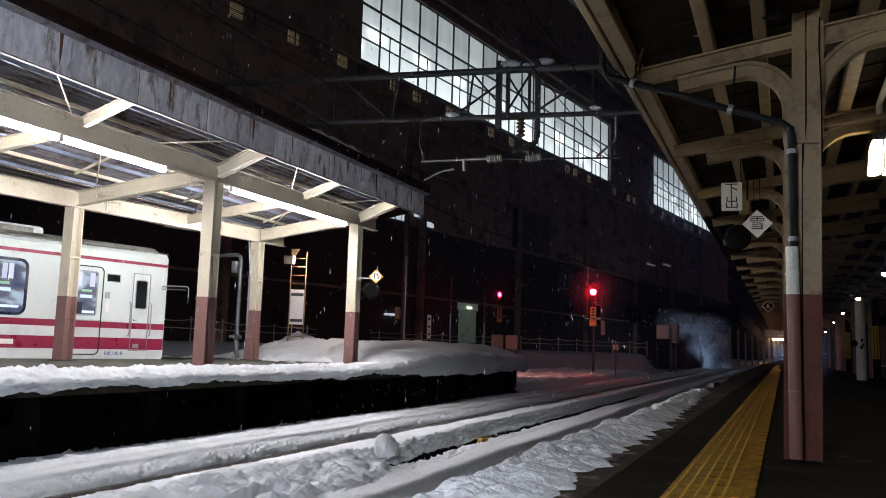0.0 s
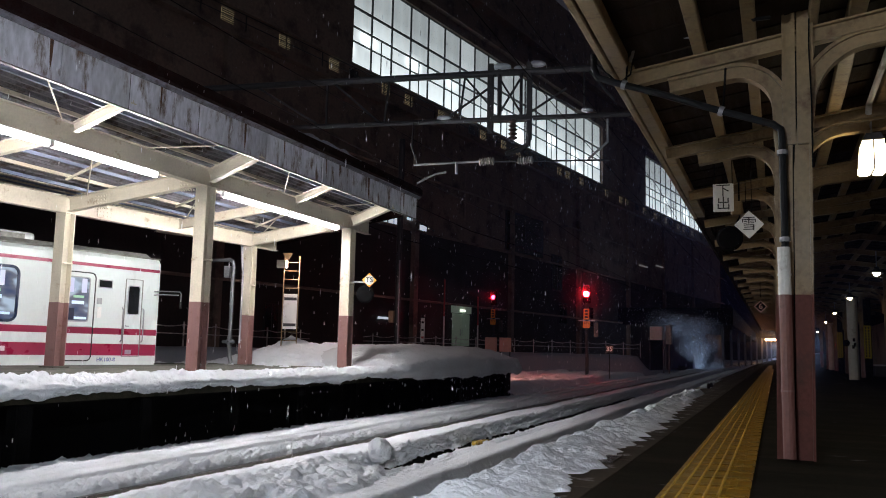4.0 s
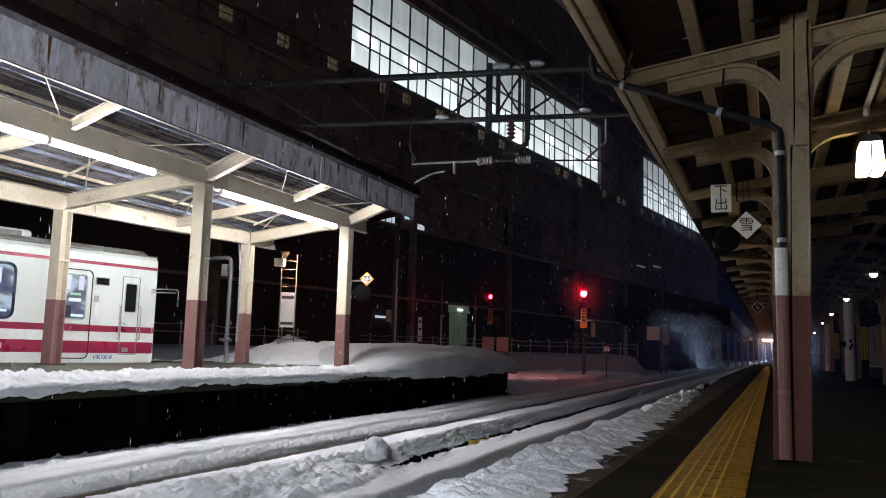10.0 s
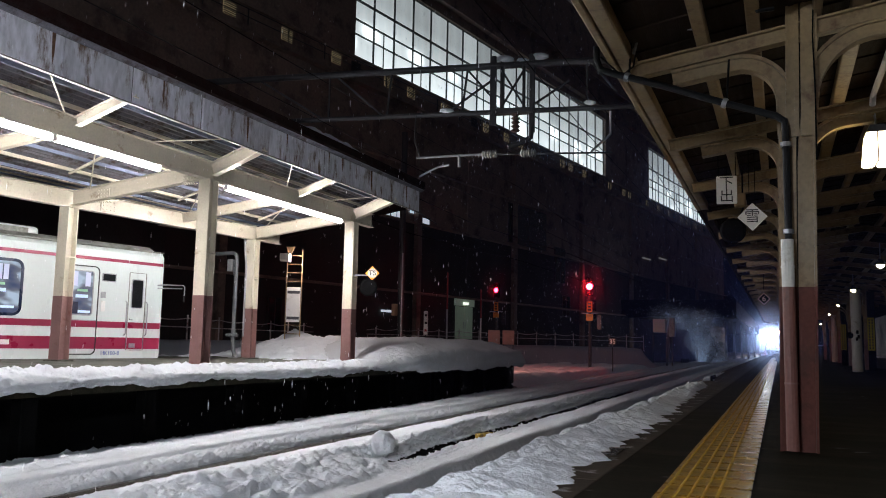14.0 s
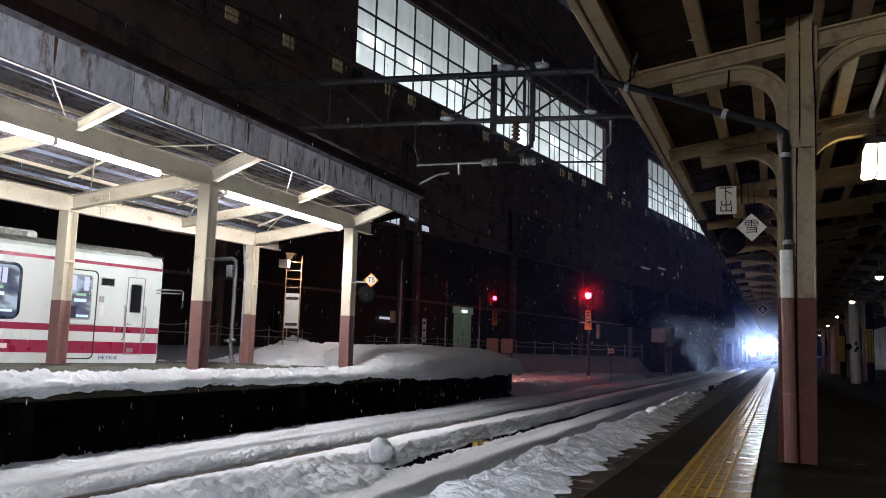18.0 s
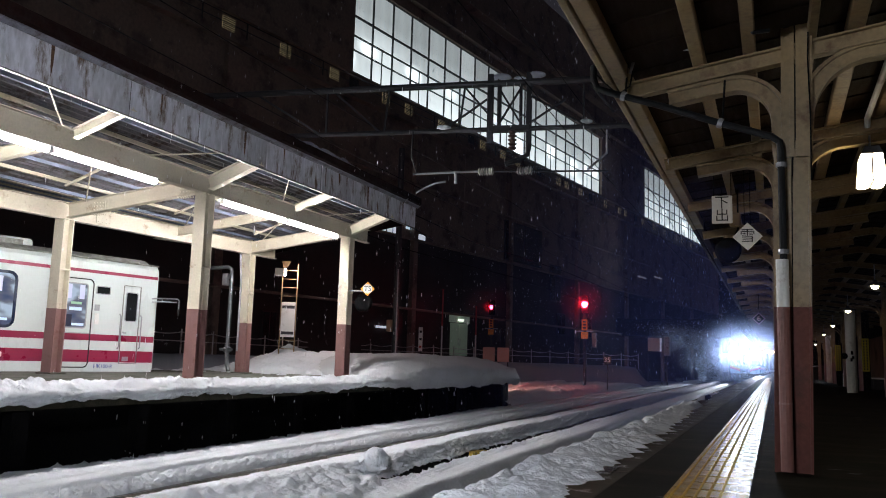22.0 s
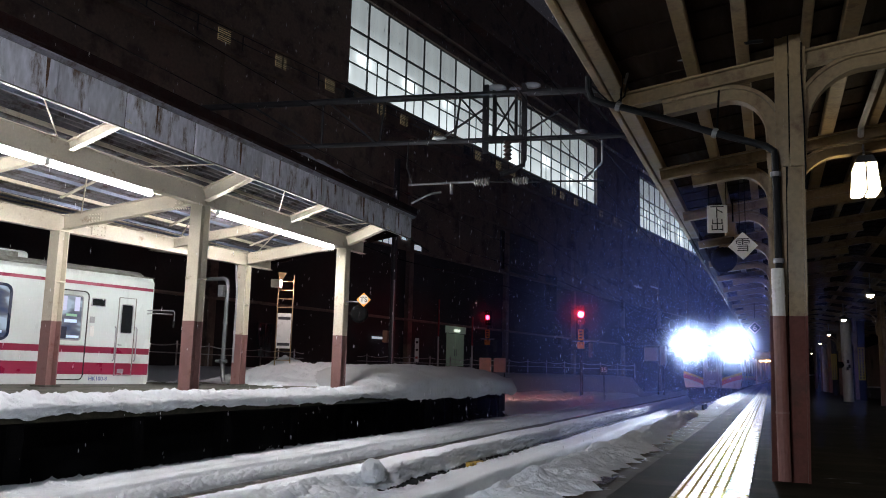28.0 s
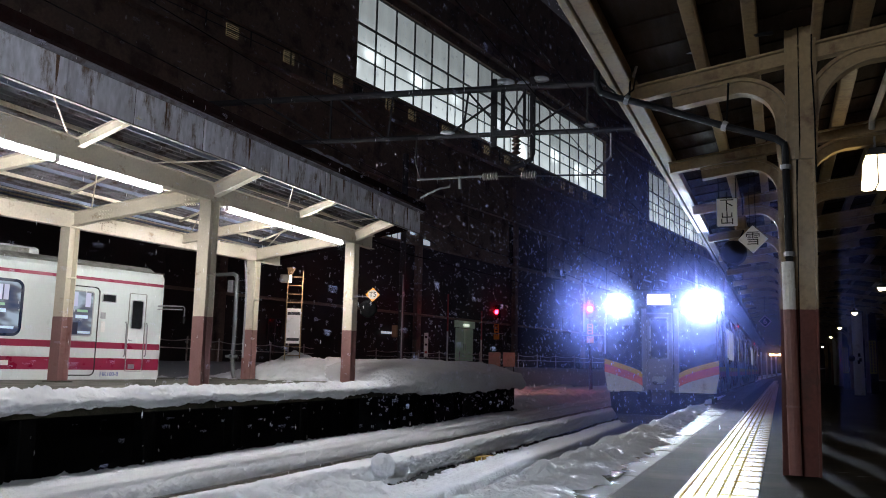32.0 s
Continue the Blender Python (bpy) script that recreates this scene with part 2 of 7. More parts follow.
def lathe(bm, prof, n=12, m=None):
    """Turn (r, z) pairs round the z axis."""
    rings = []
    for r, z in prof:
        rings.append([bm.verts.new((r * math.cos(2 * math.pi * k / n), r * math.sin(2 * math.pi * k / n), z)) for k in range(n)])
    for q, w in zip(rings, rings[1:]):
        for k in range(n):
            bm.faces.new((q[k], q[(k + 1) % n], w[(k + 1) % n], w[k]))
    bm.faces.new(rings[0][::-1]), bm.faces.new(rings[-1])
    if m:
        for ring in rings:
            for v in ring:
                v.co = m @ v.co
    return bm


def extrude(bm, outline, y0, y1, m=None):
    """A plate with an outline of (x, z) pairs, thick from y0 to y1."""
    a = [bm.verts.new((x, y0, z)) for x, z in outline]
    b = [bm.verts.new((x, y1, z)) for x, z in outline]
    bm.faces.new(a), bm.faces.new(b[::-1])
    for i in range(len(a)):
        j = (i + 1) % len(a)
        bm.faces.new((a[j], a[i], b[i], b[j]))
    if m:
        for v in a + b:
            v.co = m @ v.co
    return bm


def arc(cx, cz, r, a0, a1, n=8):
    return [(cx + r * math.cos(radians(a0 + (a1 - a0) * i / n)), cz + r * math.sin(radians(a0 + (a1 - a0) * i / n))) for i in range(n + 1)]


def fbm(x, y, z, octaves=4, s=1.0):
    return noise.fractal((x * s, y * s, z * s), 0.9, 2.1, octaves)


def field(name, us, vs, fn, material, parent=None, label=""):
    """A sheet of snow or ground: fn(u, v) gives a place."""
    verts = [fn(u, v) for v in vs for u in us]
    n = len(us)
    faces = [(j * n + i, j * n + i + 1, (j + 1) * n + i + 1, (j + 1) * n + i) for j in range(len(vs) - 1) for i in range(n - 1)]
    me = bpy.data.meshes.new(name)
    me.from_pydata(verts, [], faces)
    me.materials.append(material)
    for p in me.polygons:
        p.use_smooth = True
    ob = new(name, me)
    if parent:
        ob.parent = parent
    if label:
        ob["label"] = label
    return ob


def spaced(y0, y1, near, growth):
    """Steps from y0 to y1 that widen with distance."""
    out, y = [], y0
    while y < y1:
        out.append(y)
        y += max(near, abs(y) * growth)
    return out + [y1]


def lerp(x, table):
    for (a, p), (b, q) in zip(table, table[1:]):
        if x <= b:
            s = max(0.0, (x - a) / (b - a))
            s = s * s * (3 - 2 * s)
            return p + (q - p) * s
    return table[-1][1]


RAIL = -0.85
NEAR, FAR = -2.9, -6.95        # middles of the two tracks
EDGE_R, EDGE_L = -1.54, -8.5   # platform edges
FLOOR_L = 0.17

# ---- ground, tracks and platforms ----
def bend(y):
    """Far off the line swings to the right and climbs."""
    d = max(0.0, y - 80)
    return 2.95e-4 * d * d, 4e-5 * d * d


def ground():
    bm = B()
    box(bm, -400, 400, -60, 900, -2.0, -1.25)
    tagged(link("ground", bm, M_snow_lowlit), "snow-covered dark ground round the station", "ground", kind="structure")


# the cut through the snow, from the far platform to the near one: place, height and lumpiness
PROFILE = [(-8.6, -0.87, 0.05), (-8.1, -0.81, 0.05), (-7.75, -0.765, 0.03), (-7.52, -0.77, 0.008), (-7.46, -0.81, 0.003), (-7.40, -0.765, 0.008), (-7.05, -0.735, 0.010),
           (-6.93, -0.73, 0.012), (-6.90, -0.75, 0.010), (-6.885, -0.785, 0.006), (-6.84, -0.785, 0.035), (-6.68, -0.79, 0.05), (-6.55, -0.82, 0.055), (-6.49, -0.88, 0.05),
           (-6.50, -0.93, 0), (-6.50, -1.12, 0), (-6.34, -1.12, 0), (-6.31, -0.885, 0.012),
           (-6.13, -0.865, 0.012), (-6.03, -0.858, 0.006), (-6.01, -0.842, 0.010), (-5.9, -0.835, 0.010), (-5.4, -0.74, 0.014), (-5.1, -0.665, 0.018), (-4.97, -0.65, 0.03), (-4.90, -0.69, 0.075),
           (-4.84, -0.78, 0.10), (-4.80, -0.86, 0.08), (-4.88, -0.90, 0), (-4.88, -1.12, 0), (-4.52, -1.12, 0), (-4.47, -0.93, 0.03), (-4.41, -0.84, 0.06), (-4.33, -0.805, 0.035),
           (-4.1, -0.80, 0.008), (-3.82, -0.795, 0.006), (-3.77, -0.82, 0.014), (-3.70, -0.96, 0.02), (-3.63, -0.99, 0.02), (-3.2, -0.96, 0.03), (-2.5, -0.90, 0.03),
           (-2.0, -0.84, 0.03), (-1.5, -0.7, 0.03)]


def cut_points():
    """Steps along the cut, closer on its steep faces: place, height, lumpiness and the direction that it faces."""
    out = []
    for (x0, z0, a0), (x1, z1, a1) in zip(PROFILE, PROFILE[1:]):
        L = math.hypot(x1 - x0, z1 - z0)
        n = max(1, round(L / (0.017 if max(a0, a1) > 0.025 and x0 > -7.6 and x1 < -3.6 else 0.045)))
        for k in range(n):
            s = k / n
            out.append((x0 + (x1 - x0) * s, z0 + (z1 - z0) * s, a0 + (a1 - a0) * s, (z0 - z1) / L, (x1 - x0) / L))
    return out + [(-1.5, -0.7, 0.03, 0, 1)]


CUT = cut_points()
HEAP = next(i for i, c in enumerate(CUT) if c[0] > -5.1), next(i for i, c in enumerate(CUT) if c[0] > -4.2)


def billow(x, y, z, s, octaves=3):
    """Puffy clumps with creases between them."""
    return 1.1 * abs(fbm(x, y, z, octaves, s)) - 0.25


def track_bed(i, v):
    u, z, lump, nx, nz = CUT[i]
    heap = min(1, max(0, (9.7 - v) / 0.9))
    push = 0
    if HEAP[0] < i < HEAP[1] and heap > 0:         # the heap fills the groove but for one hole
        f = (i - HEAP[0]) / (HEAP[1] - HEAP[0])
        k = heap * (1 if f < 0.62 or f > 0.86 else min(1, abs(v - 6.35) / 0.45) ** 2)
        u, z = u + (-5.1 + 0.9 * f - u) * k, z + (-0.655 - 0.145 * f - z) * k
        nx, nz, lump = nx * (1 - k), nz + (1 - nz) * k, lump * (1 - k) + 0.012 * k
    if -5.9 < u < -4.15 and heap > 0:              # trodden, broken snow nearer than the lump of snow
        w = min(1, (u + 5.9) / 0.7) * min(1, max(0, (-4.15 - u) / 0.12)) * heap
        push += w * (0.03 + 0.10 * billow(u, v, 3.7, 2.8, 1) + 0.06 * billow(u, v, 1.7, 6.0, 1) + 0.022 * billow(u, v, 5.7, 14.0, 2))
    far = min(1, 12 / max(v, 12))
    lump = lump * 1.15 + 0.006 if lump else 0
    push += lump * (0.55 * billow(u * 0.9, v, z + 0.3, 4.5, 3) + 0.75 * billow(u, v, z, 12.0, 3) + 0.5 * billow(u, v, z + 2, 29.0, 2)) * (0.8 + 0.4 * far)
    if -4.36 < u < -3.8:                           # ruts that the last trains left on the flat band
        push += 0.014 * math.sin(u * 58) * max(0, fbm(0.2, v, 1.0, 2, 0.5) + 0.35)
    z += 0.045 * fbm(u * 0.4, v * 0.25, 3.0, 2)
    sway = 0.05 * fbm(u * 0.2, v, 1.7, 3, 0.9)
    if v > 18 and min(abs(u + 6.417), abs(u + 7.483)) < 0.07:      # the rails of the far track lie bare
        z, push = min(z, -0.875), 0
    bx, bz = bend(v)
    return (u + bx + nx * push + (sway if -6.3 < u < -1.8 else 0), v, z + nz * push + bz)


def tracks():
    bed = field("snow_bed", list(range(len(CUT))), spaced(2.0, 360, 0.028, 0.0031), track_bed, M_snow)
    bed.data.materials.append(M_snow_dim)          # greyer colour on the far track's snow, to hold down its light
    dimmed = [c[0] < -6.3 for c in CUT][:-1]
    bed.data.polygons.foreach_set("material_index", [int(dimmed[k % len(dimmed)]) for k in range(len(bed.data.polygons))])
    tagged(bed, "deep ploughed snow between the platforms, cut by two tracks", "snow", kind="structure")
    bm = B()
    box(bm, -8.6, -1.5, -8, 2.05, -1.2, -0.72)
    tagged(link("snow_bed_near", bm, M_snow), "ploughed snow on the tracks", "snow", kind="structure")
    # black strips for bared ballast and for the shade in the grooves
    bm = B()
    extrude(bm, [(-6.53, -1.2), (-6.53, -0.93), (-6.46, -0.95), (-6.40, -0.98), (-6.33, -0.99), (-6.33, -1.2)], 2.0, 36)
    extrude(bm, [(-4.93, -1.2), (-4.93, -0.85), (-4.80, -0.88), (-4.66, -0.96), (-4.46, -0.99), (-4.46, -1.2)], 2.0, 30)
    tagged(link("ballast", bm, M_black), "black strips for ballast and shade in the grooves beside the rails", "ballast", kind="structure")
    for x0 in (NEAR, FAR):
        track = thing("railway_track", pose(x0, 0, RAIL), "narrow-gauge railway track sunk in ploughed snow", "track", "tracks", "structure")
        for s in (-0.533, 0.533):
            bm = B()
            ys = [-8, 80] + list(range(90, 361, 10))
            for w, z0, z1 in ((0.064, -0.04, 0), (0.018, -0.13, -0.04), (0.12, -0.15, -0.13)):
                sweep(bm, [(s + bend(y)[0], y, (z0 + z1) / 2 + bend(y)[1]) for y in ys], z1 - z0, w, (0, 0, 1))
            part("rail", bm, M_track_rail, track, "worn steel rail, darkened for the shade of its groove")
    # a snowball rolled up beside the near track, and a yellow block in the groove
    bm = B()
    bmesh.ops.create_icosphere(bm, subdivisions=5, radius=0.15)
    for v in bm.verts:
        v.co *= 1 + 0.18 * fbm(*v.co, 3, 3.2) + 0.10 * billow(*v.co, 14.0, 3)
        if v.co.z < -0.05:
            v.co.x *= 1 + 3 * (-0.05 - v.co.z)
            v.co.y *= 1 + 3 * (-0.05 - v.co.z)
    lump = link("snow_lump", bm, M_snow, smooth=True)
    lump.location = (-4.70, 9.4, -0.60)
    tagged(lump, "rounded lump of snow beside the near track", "snow lump")
    bm = B()
    bevel_box(bm, -0.05, 0.05, -0.2, 0.2, 0, 0.12, 0.012)
    m = mat("yellow_marker", (0.5, 0.33, 0.05), 0.6, stain=(0.2, 0.14, 0.05), amount=0.4)
    b = link("track_marker_block", bm, m)
    b.matrix_basis = pose(-4.53, 12.8, -0.91, 0, 0, -14)
    tagged(b, "yellow timber marker block half buried in snow", "marker block")


def right_platform():
    def top(u, v):
        return (-0.871 + 9.9 * u + bend(v)[0], v, -0.001 + bend(v)[1])
    tagged(field("platform_near", [0, 0.5, 1], [-6, 20, 80] + list(range(90, 361, 10)), top, M_asphalt),
           "wet dark asphalt station platform", "platform", kind="structure")
    bm = B()
    box(bm, -1.44, 9.0, -6, 82, -1.2, -0.05)
    tagged(link("platform_near_core", bm, M_concrete), "concrete body of the near platform", "platform", kind="structure")
    bm = B()
    sweep(bm, [(EDGE_R + 0.05 + bend(y)[0], y, -0.62 + bend(y)[1]) for y in [-6, 80] + list(range(90, 361, 10))], 1.1, 0.1, (0, 0, 1))
    tagged(link("platform_near_wall", bm, M_concrete), "concrete wall under the platform edge", "platform wall", kind="structure")


def left_platform():
    # top slopes up a little from the coping; the end lies past the last columns
    bm = B()
    prof = [(EDGE_L - 0.55, -0.10), (EDGE_L - 0.55, 0.10), (EDGE_L - 1.5, FLOOR_L), (-13.2, FLOOR_L), (-13.2, -1.2), (EDGE_L - 1.85, -1.2), (EDGE_L - 1.85, -0.10)]
    extrude(bm, prof, -6, 27.5)
    tagged(link("platform_far", bm, M_concrete), "concrete island platform, bare and wet under its roof", "platform", kind="structure")
    bm = B()
    extrude(bm, [(-13.2, FLOOR_L - 0.002), (-13.2, -1.2), (-15.7, -1.2), (-15.7, FLOOR_L - 0.002)], -6, 27.4,
            Matrix.Identity(4))
    for v in bm.verts:
        if v.co.x < -15:
            v.co.x += 0.2035 * (v.co.y - 15.3) + 1.75
    tagged(link("platform_far_back", bm, M_concrete), "back of the island platform beside the standing train", "platform", kind="structure")
    bm = B()
    box(bm, EDGE_L - 0.55, EDGE_L, -6, 27.6, -0.10, 0.06)
    tagged(link("platform_coping", bm, M_coping), "dark concrete coping along the platform edge", "coping", kind="structure")
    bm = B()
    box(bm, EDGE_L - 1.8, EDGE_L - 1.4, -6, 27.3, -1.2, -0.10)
    under = tagged(link("platform_underside", bm, M_black), "underside of the platform, blacked for its shade, with concrete posts", "platform wall", kind="structure")
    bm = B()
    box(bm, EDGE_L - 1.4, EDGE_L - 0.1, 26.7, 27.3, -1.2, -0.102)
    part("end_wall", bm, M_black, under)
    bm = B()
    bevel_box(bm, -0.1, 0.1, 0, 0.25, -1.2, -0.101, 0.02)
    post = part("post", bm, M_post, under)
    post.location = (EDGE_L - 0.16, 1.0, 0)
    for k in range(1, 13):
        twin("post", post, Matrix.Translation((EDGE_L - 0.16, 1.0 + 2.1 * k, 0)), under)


M_coping = mat("dark_coping", (0.026, 0.023, 0.016), 0.85, spec=0.1, var=0.4, scale=2.5, fine=50, bump=0.4, stain=(0.012, 0.013, 0.008), amount=0.5)
# the shade under the platform is put into the posts' near-black
M_post = mat("shaded_post", (0.004, 0.004, 0.0042), 0.9, var=0.6, spec=0.0)


def bank(v):
    return 0.20 + 0.03 * fbm(0.3, v, 2.2, 3, 1.1) + 0.02 * fbm(0.1, v, 8.2, 3, 4.0)


def left_snow():
    """The rounded bank that hangs over the coping and swells towards the platform's end."""
    n = 40

    def fn(u, v):
        grow = min(1.0, max(0.0, (v - 16.5) / 4.0))
        grow = grow * grow * (3 - 2 * grow)
        w = 0.50 + 4.2 * grow
        h = (bank(v) + 0.52 * grow) * math.sqrt(max(0.02, 1 - max(0, (v - 27.2) / 0.62) ** 2))
        hang = 0.085 + 0.10 * grow + 0.07 * fbm(0.5, v, 5.1, 3, 1.3) + 0.025 * fbm(0.5, v, 1.1, 2, 6)
        a = u
        if a < 0.3:                                     # the overhanging lip
            s = a / 0.3
            x = EDGE_L + 0.07 + 0.10 * math.sin(s * math.pi) + 0.02 * fbm(2, v, s, 3, 3)
            x += 0.05 * billow(s, v, 1, 6.0, 3) + 0.02 * billow(s * 0.3, v, 1, 22.0, 2)
            z = 0.06 - hang * (1 - s) + h * 0.55 * s + 0.03 * billow(x, v, s, 5.0, 3)
        else:
            s = (a - 0.3) / 0.7
            x = EDGE_L + 0.07 - w * s
            z = 0.06 + h * (0.55 + 0.45 * math.sin(min(1, s * 2.2) * math.pi / 2)) * (1 - s ** 4)
            z += (0.06 * billow(x, v, 0, 2.4) + 0.055 * billow(x, v, 4, 7.0) + 0.03 * billow(x, v, 9, 20.0, 2)) * (1 - 0.6 * s) + grow * 0.07 * fbm(x, v, 4, 3, 0.9)
            z += max(0, s - 0.1) * 0.1 * grow
        return (x, v, z)
    s = field("snow_bank", [i / n for i in range(n + 1)], spaced(0.5, 27.8, 0.035, 0.0035), fn, M_snow_dim)
    tagged(s, "rounded overhanging snow bank along the far platform edge", "snow bank", kind="stuff")

    def mound(u, v):
        d = math.hypot((u + 12.6) / 3.4, (v - 21.8) / 4.2)
        z = FLOOR_L - 0.06 + max(0, 1 - d ** 2) * 0.64 + 0.12 * billow(u, v, 2, 1.5, 3) + 0.07 * billow(u, v, 6, 5.0, 3)
        z += 0.42 * max(0, 1 - math.hypot(u + 14.2, v - 22.0) / 1.0) ** 1.5
        return (u, v, z)
    m = field("snow_heap", [-16 + 0.055 * i for i in range(131)], [16.6 + 0.065 * i for i in range(169)], mound, M_snow)
    tagged(m, "low shovelled heap of snow behind the last columns", "snow heap", kind="stuff")


TONGUES = [(0, 0.56), (4, 0.50), (5.2, 0.42), (8.2, 0.41), (11.4, 0.32), (14.2, 0.25), (18, 0.15), (22, 0.06), (60, 0.04)]


def right_snow():
    """Puffy tongues of snow that lie on the platform edge outside the eaves."""
    def fn(u, v):
        wide = lerp(v, TONGUES)
        a = wide / 0.5
        reach = wide * (1 + 0.20 * fbm(0, v, 3.3, 2, 1.5) + 0.26 * fbm(0, v, 9, 2, 5.5)) + 0.02
        if v > 12.6:                                  # patches with bare slabs between them
            reach *= min(1, max(0.05, 0.65 + 1.3 * fbm(0, v, 5, 2, 0.7)))
        shear = 0.30 * u * wide / 0.5
        ridge = 0.5 + 0.5 * math.sin(2 * math.pi * (v / 0.40 + 0.8 * fbm(0, v, 7, 2, 0.8)) + 2.5 * fbm(0, v, 4, 2, 2.2))
        part_off = 0.75 * min(1, max(0, (v - 3.5) / 4))            # the tongues stand apart farther along
        reach *= 1 + part_off * (0.26 * ridge - 0.10)
        x = EDGE_R + 0.06 + u * reach
        w = 1.45 * (1 - math.exp(-9 * u)) * max(0.0, 1 - u ** 1.6) ** 0.75
        y = v - shear
        z = w * min(1, reach / 0.2) * (0.062 + 0.07 * billow(x, y * 0.8, 1, 3.2, 2) + 0.04 * billow(x, y, 5, 8.0, 2) + 0.009 * billow(x, y, 8, 24, 2)) - 0.008
        z = (z + 0.008) * (1 - part_off * (1 - ridge) * (0.35 + 0.5 * u)) - 0.008
        if u < 0.05:
            x -= 0.05
            z = -0.10 - 0.05 * fbm(0, v, 2, 3, 3)
        return (x, v + shear * 0.6, z)
    s = field("snow_edge", [i / 44 for i in range(45)], spaced(0.5, 24, 0.018, 0.0024), fn, M_snow_soft)
    tagged(s, "lumpy tongues of snow along the near platform edge", "snow", kind="stuff")


ground()
tracks()
right_platform()
left_platform()
left_snow()
right_snow()



# ---- roof over the far platform ----
STUD = []


def stud(plate, at):
    """One bolt head on a plate."""
    if not STUD:
        bm = B()
        bmesh.ops.create_icosphere(bm, subdivisions=1, radius=0.017)
        STUD.append(part("bolt", bm, M_cream_pale, plate))
        STUD[0].location = at
    else:
        twin("bolt", STUD[0], Matrix.Translation(at), plate)


def left_canopy():
    c = thing("platform_canopy", pose(0, 0, FLOOR_L), "cream steel butterfly roof over the far platform", "canopy")
    za, zb, zf = 3.35, 3.0, 3.8      # undersides over the two rows of columns and at the fascia
    xa, xb, xf = -9.5, -12.5, -8.32
    rows = (-0.2, 5.75, 11.7, 17.05)

    def rear(y):                     # the rear row slants in, as the platform narrows
        return -12.34 - 0.097 * (17.05 - y)
    for y in rows:
        for x, z in ((xa, za), (rear(y), zb)):
            bm = B()
            ibeam(bm, (x, y, 1.25), (x, y, z), 0.25, 0.25, 0.02, (0, 1, 0))
            col = part("column", bm, M_cream_pale, c)
            bm = B()
            box(bm, x - 0.132, x + 0.132, y - 0.132, y + 0.132, 2.0, 2.03)
            part("splice_plate", bm, M_cream_pale, c)
            bm = B()
            ibeam(bm, (x, y, 0), (x, y, 1.25), 0.254, 0.254, 0.022, (0, 1, 0))
            part("column_foot", bm, M_pink, c, "dusky pink painted foot")
            bm = B()
            bevel_box(bm, x - 0.19, x + 0.19, y - 0.19, y + 0.19, 0, 0.03, 0.006)
            part("base_plate", bm, M_concrete, c)
        bm = B()
        ibeam(bm, (xf - 0.03, y, zf + 0.12), (xa + 0.08, y, za + 0.18), 0.15, 0.24)
        part("bracket", bm, M_cream_pale, c)
        bm = B()
        ibeam(bm, (xa - 0.08, y, za + 0.17), (rear(y) + 0.08, y, zb + 0.17), 0.15, 0.28)
        part("crossbeam", bm, M_cream_pale, c)
        bm = B()
        ibeam(bm, (rear(y) - 0.08, y, zb + 0.17), (-15.4, y, zb + 0.6), 0.15, 0.24)
        part("bracket", bm, M_cream_pale, c)
        for xs in (xa - 0.45, xb + 0.5):
            t = (xs - xa) / (xb - xa)
            zc = za + 0.17 + (zb - za) * t
            bm = B()
            for s in (-1, 1):
                box(bm, xs - 0.16, xs + 0.16, y + s * 0.012 - 0.006, y + s * 0.012 + 0.006, zc - 0.1, zc + 0.1)
            plate = part("bolted_plate", bm, M_cream_pale, c)
            for s in (-1, 1):
                for i in (-1.2, -0.4, 0.4, 1.2):
                    for k in (-1, 0, 1):
                        stud(plate, (xs + i * 0.09, y + s * 0.02, zc + k * 0.065))
                for i in range(6):
                    stud(plate, (xs - 0.14 + i * 0.055, y + s * 0.047, zc - 0.155))
    # light intermediate brackets between the frames
    for k in range(len(rows)):
        y = rows[k] + 2.85 if k < 3 else -3.2
        bm = B()
        ibeam(bm, (xf - 0.03, y, zf + 0.14), (xa + 0.08, y, za + 0.26), 0.1, 0.15, 0.01)
        part("bracket", bm, M_cream_pale, c)
        bm = B()
        ibeam(bm, (xa - 0.08, y, za + 0.2), (rear(y) + 0.08, y, zb + 0.2), 0.1, 0.2, 0.01)
        part("crossbeam", bm, M_cream_pale, c)
    for x, z in ((xa, za), (xb, zb)):
        bm = B()
        x0, x1 = (x, x) if x == xa else (rear(-6), rear(18.05))
        ibeam(bm, (x0, -6, z + 0.17), (x1, 18.05, z + 0.17), 0.16, 0.34)
        part("long_beam", bm, M_cream_pale, c)
        for y in (1.2, 7.2, 12.6):
            x = xa if z == za else rear(y)
            bm = B()
            for s in (-1, 1):
                box(bm, x + s * 0.012 - 0.006, x + s * 0.012 + 0.006, y - 0.2, y + 0.2, z + 0.05, z + 0.29)
            plate = part("bolted_plate", bm, M_cream_pale, c)
            for s in (-1, 1):
                for i in (-1.5, -0.5, 0.5, 1.5):
                    for q in (-1, 0, 1):
                        stud(plate, (x + s * 0.02, y + i * 0.1, z + 0.17 + q * 0.08))
    # thin bracing rods under the sheet
    k = 0
    y = -5.0
    while y < 17.0:
        bm = B()
        s = 1 if k % 2 else -1
        tube(bm, [(xf - 0.1, y + 1.4 + s * 0.7, zf + 0.16), (xa + 0.1, y + 1.4 - s * 0.55, za + 0.32)], 0.012, 6)
        part("brace_rod", bm, M_cream_pale, c)
        bm = B()
        tube(bm, [(xa - 0.4, y + 0.2, za + 0.34), (xb + 0.3, y + 2.3, zb + 0.3)], 0.012, 6)
        part("brace_rod", bm, M_cream_pale, c)
        bm = B()
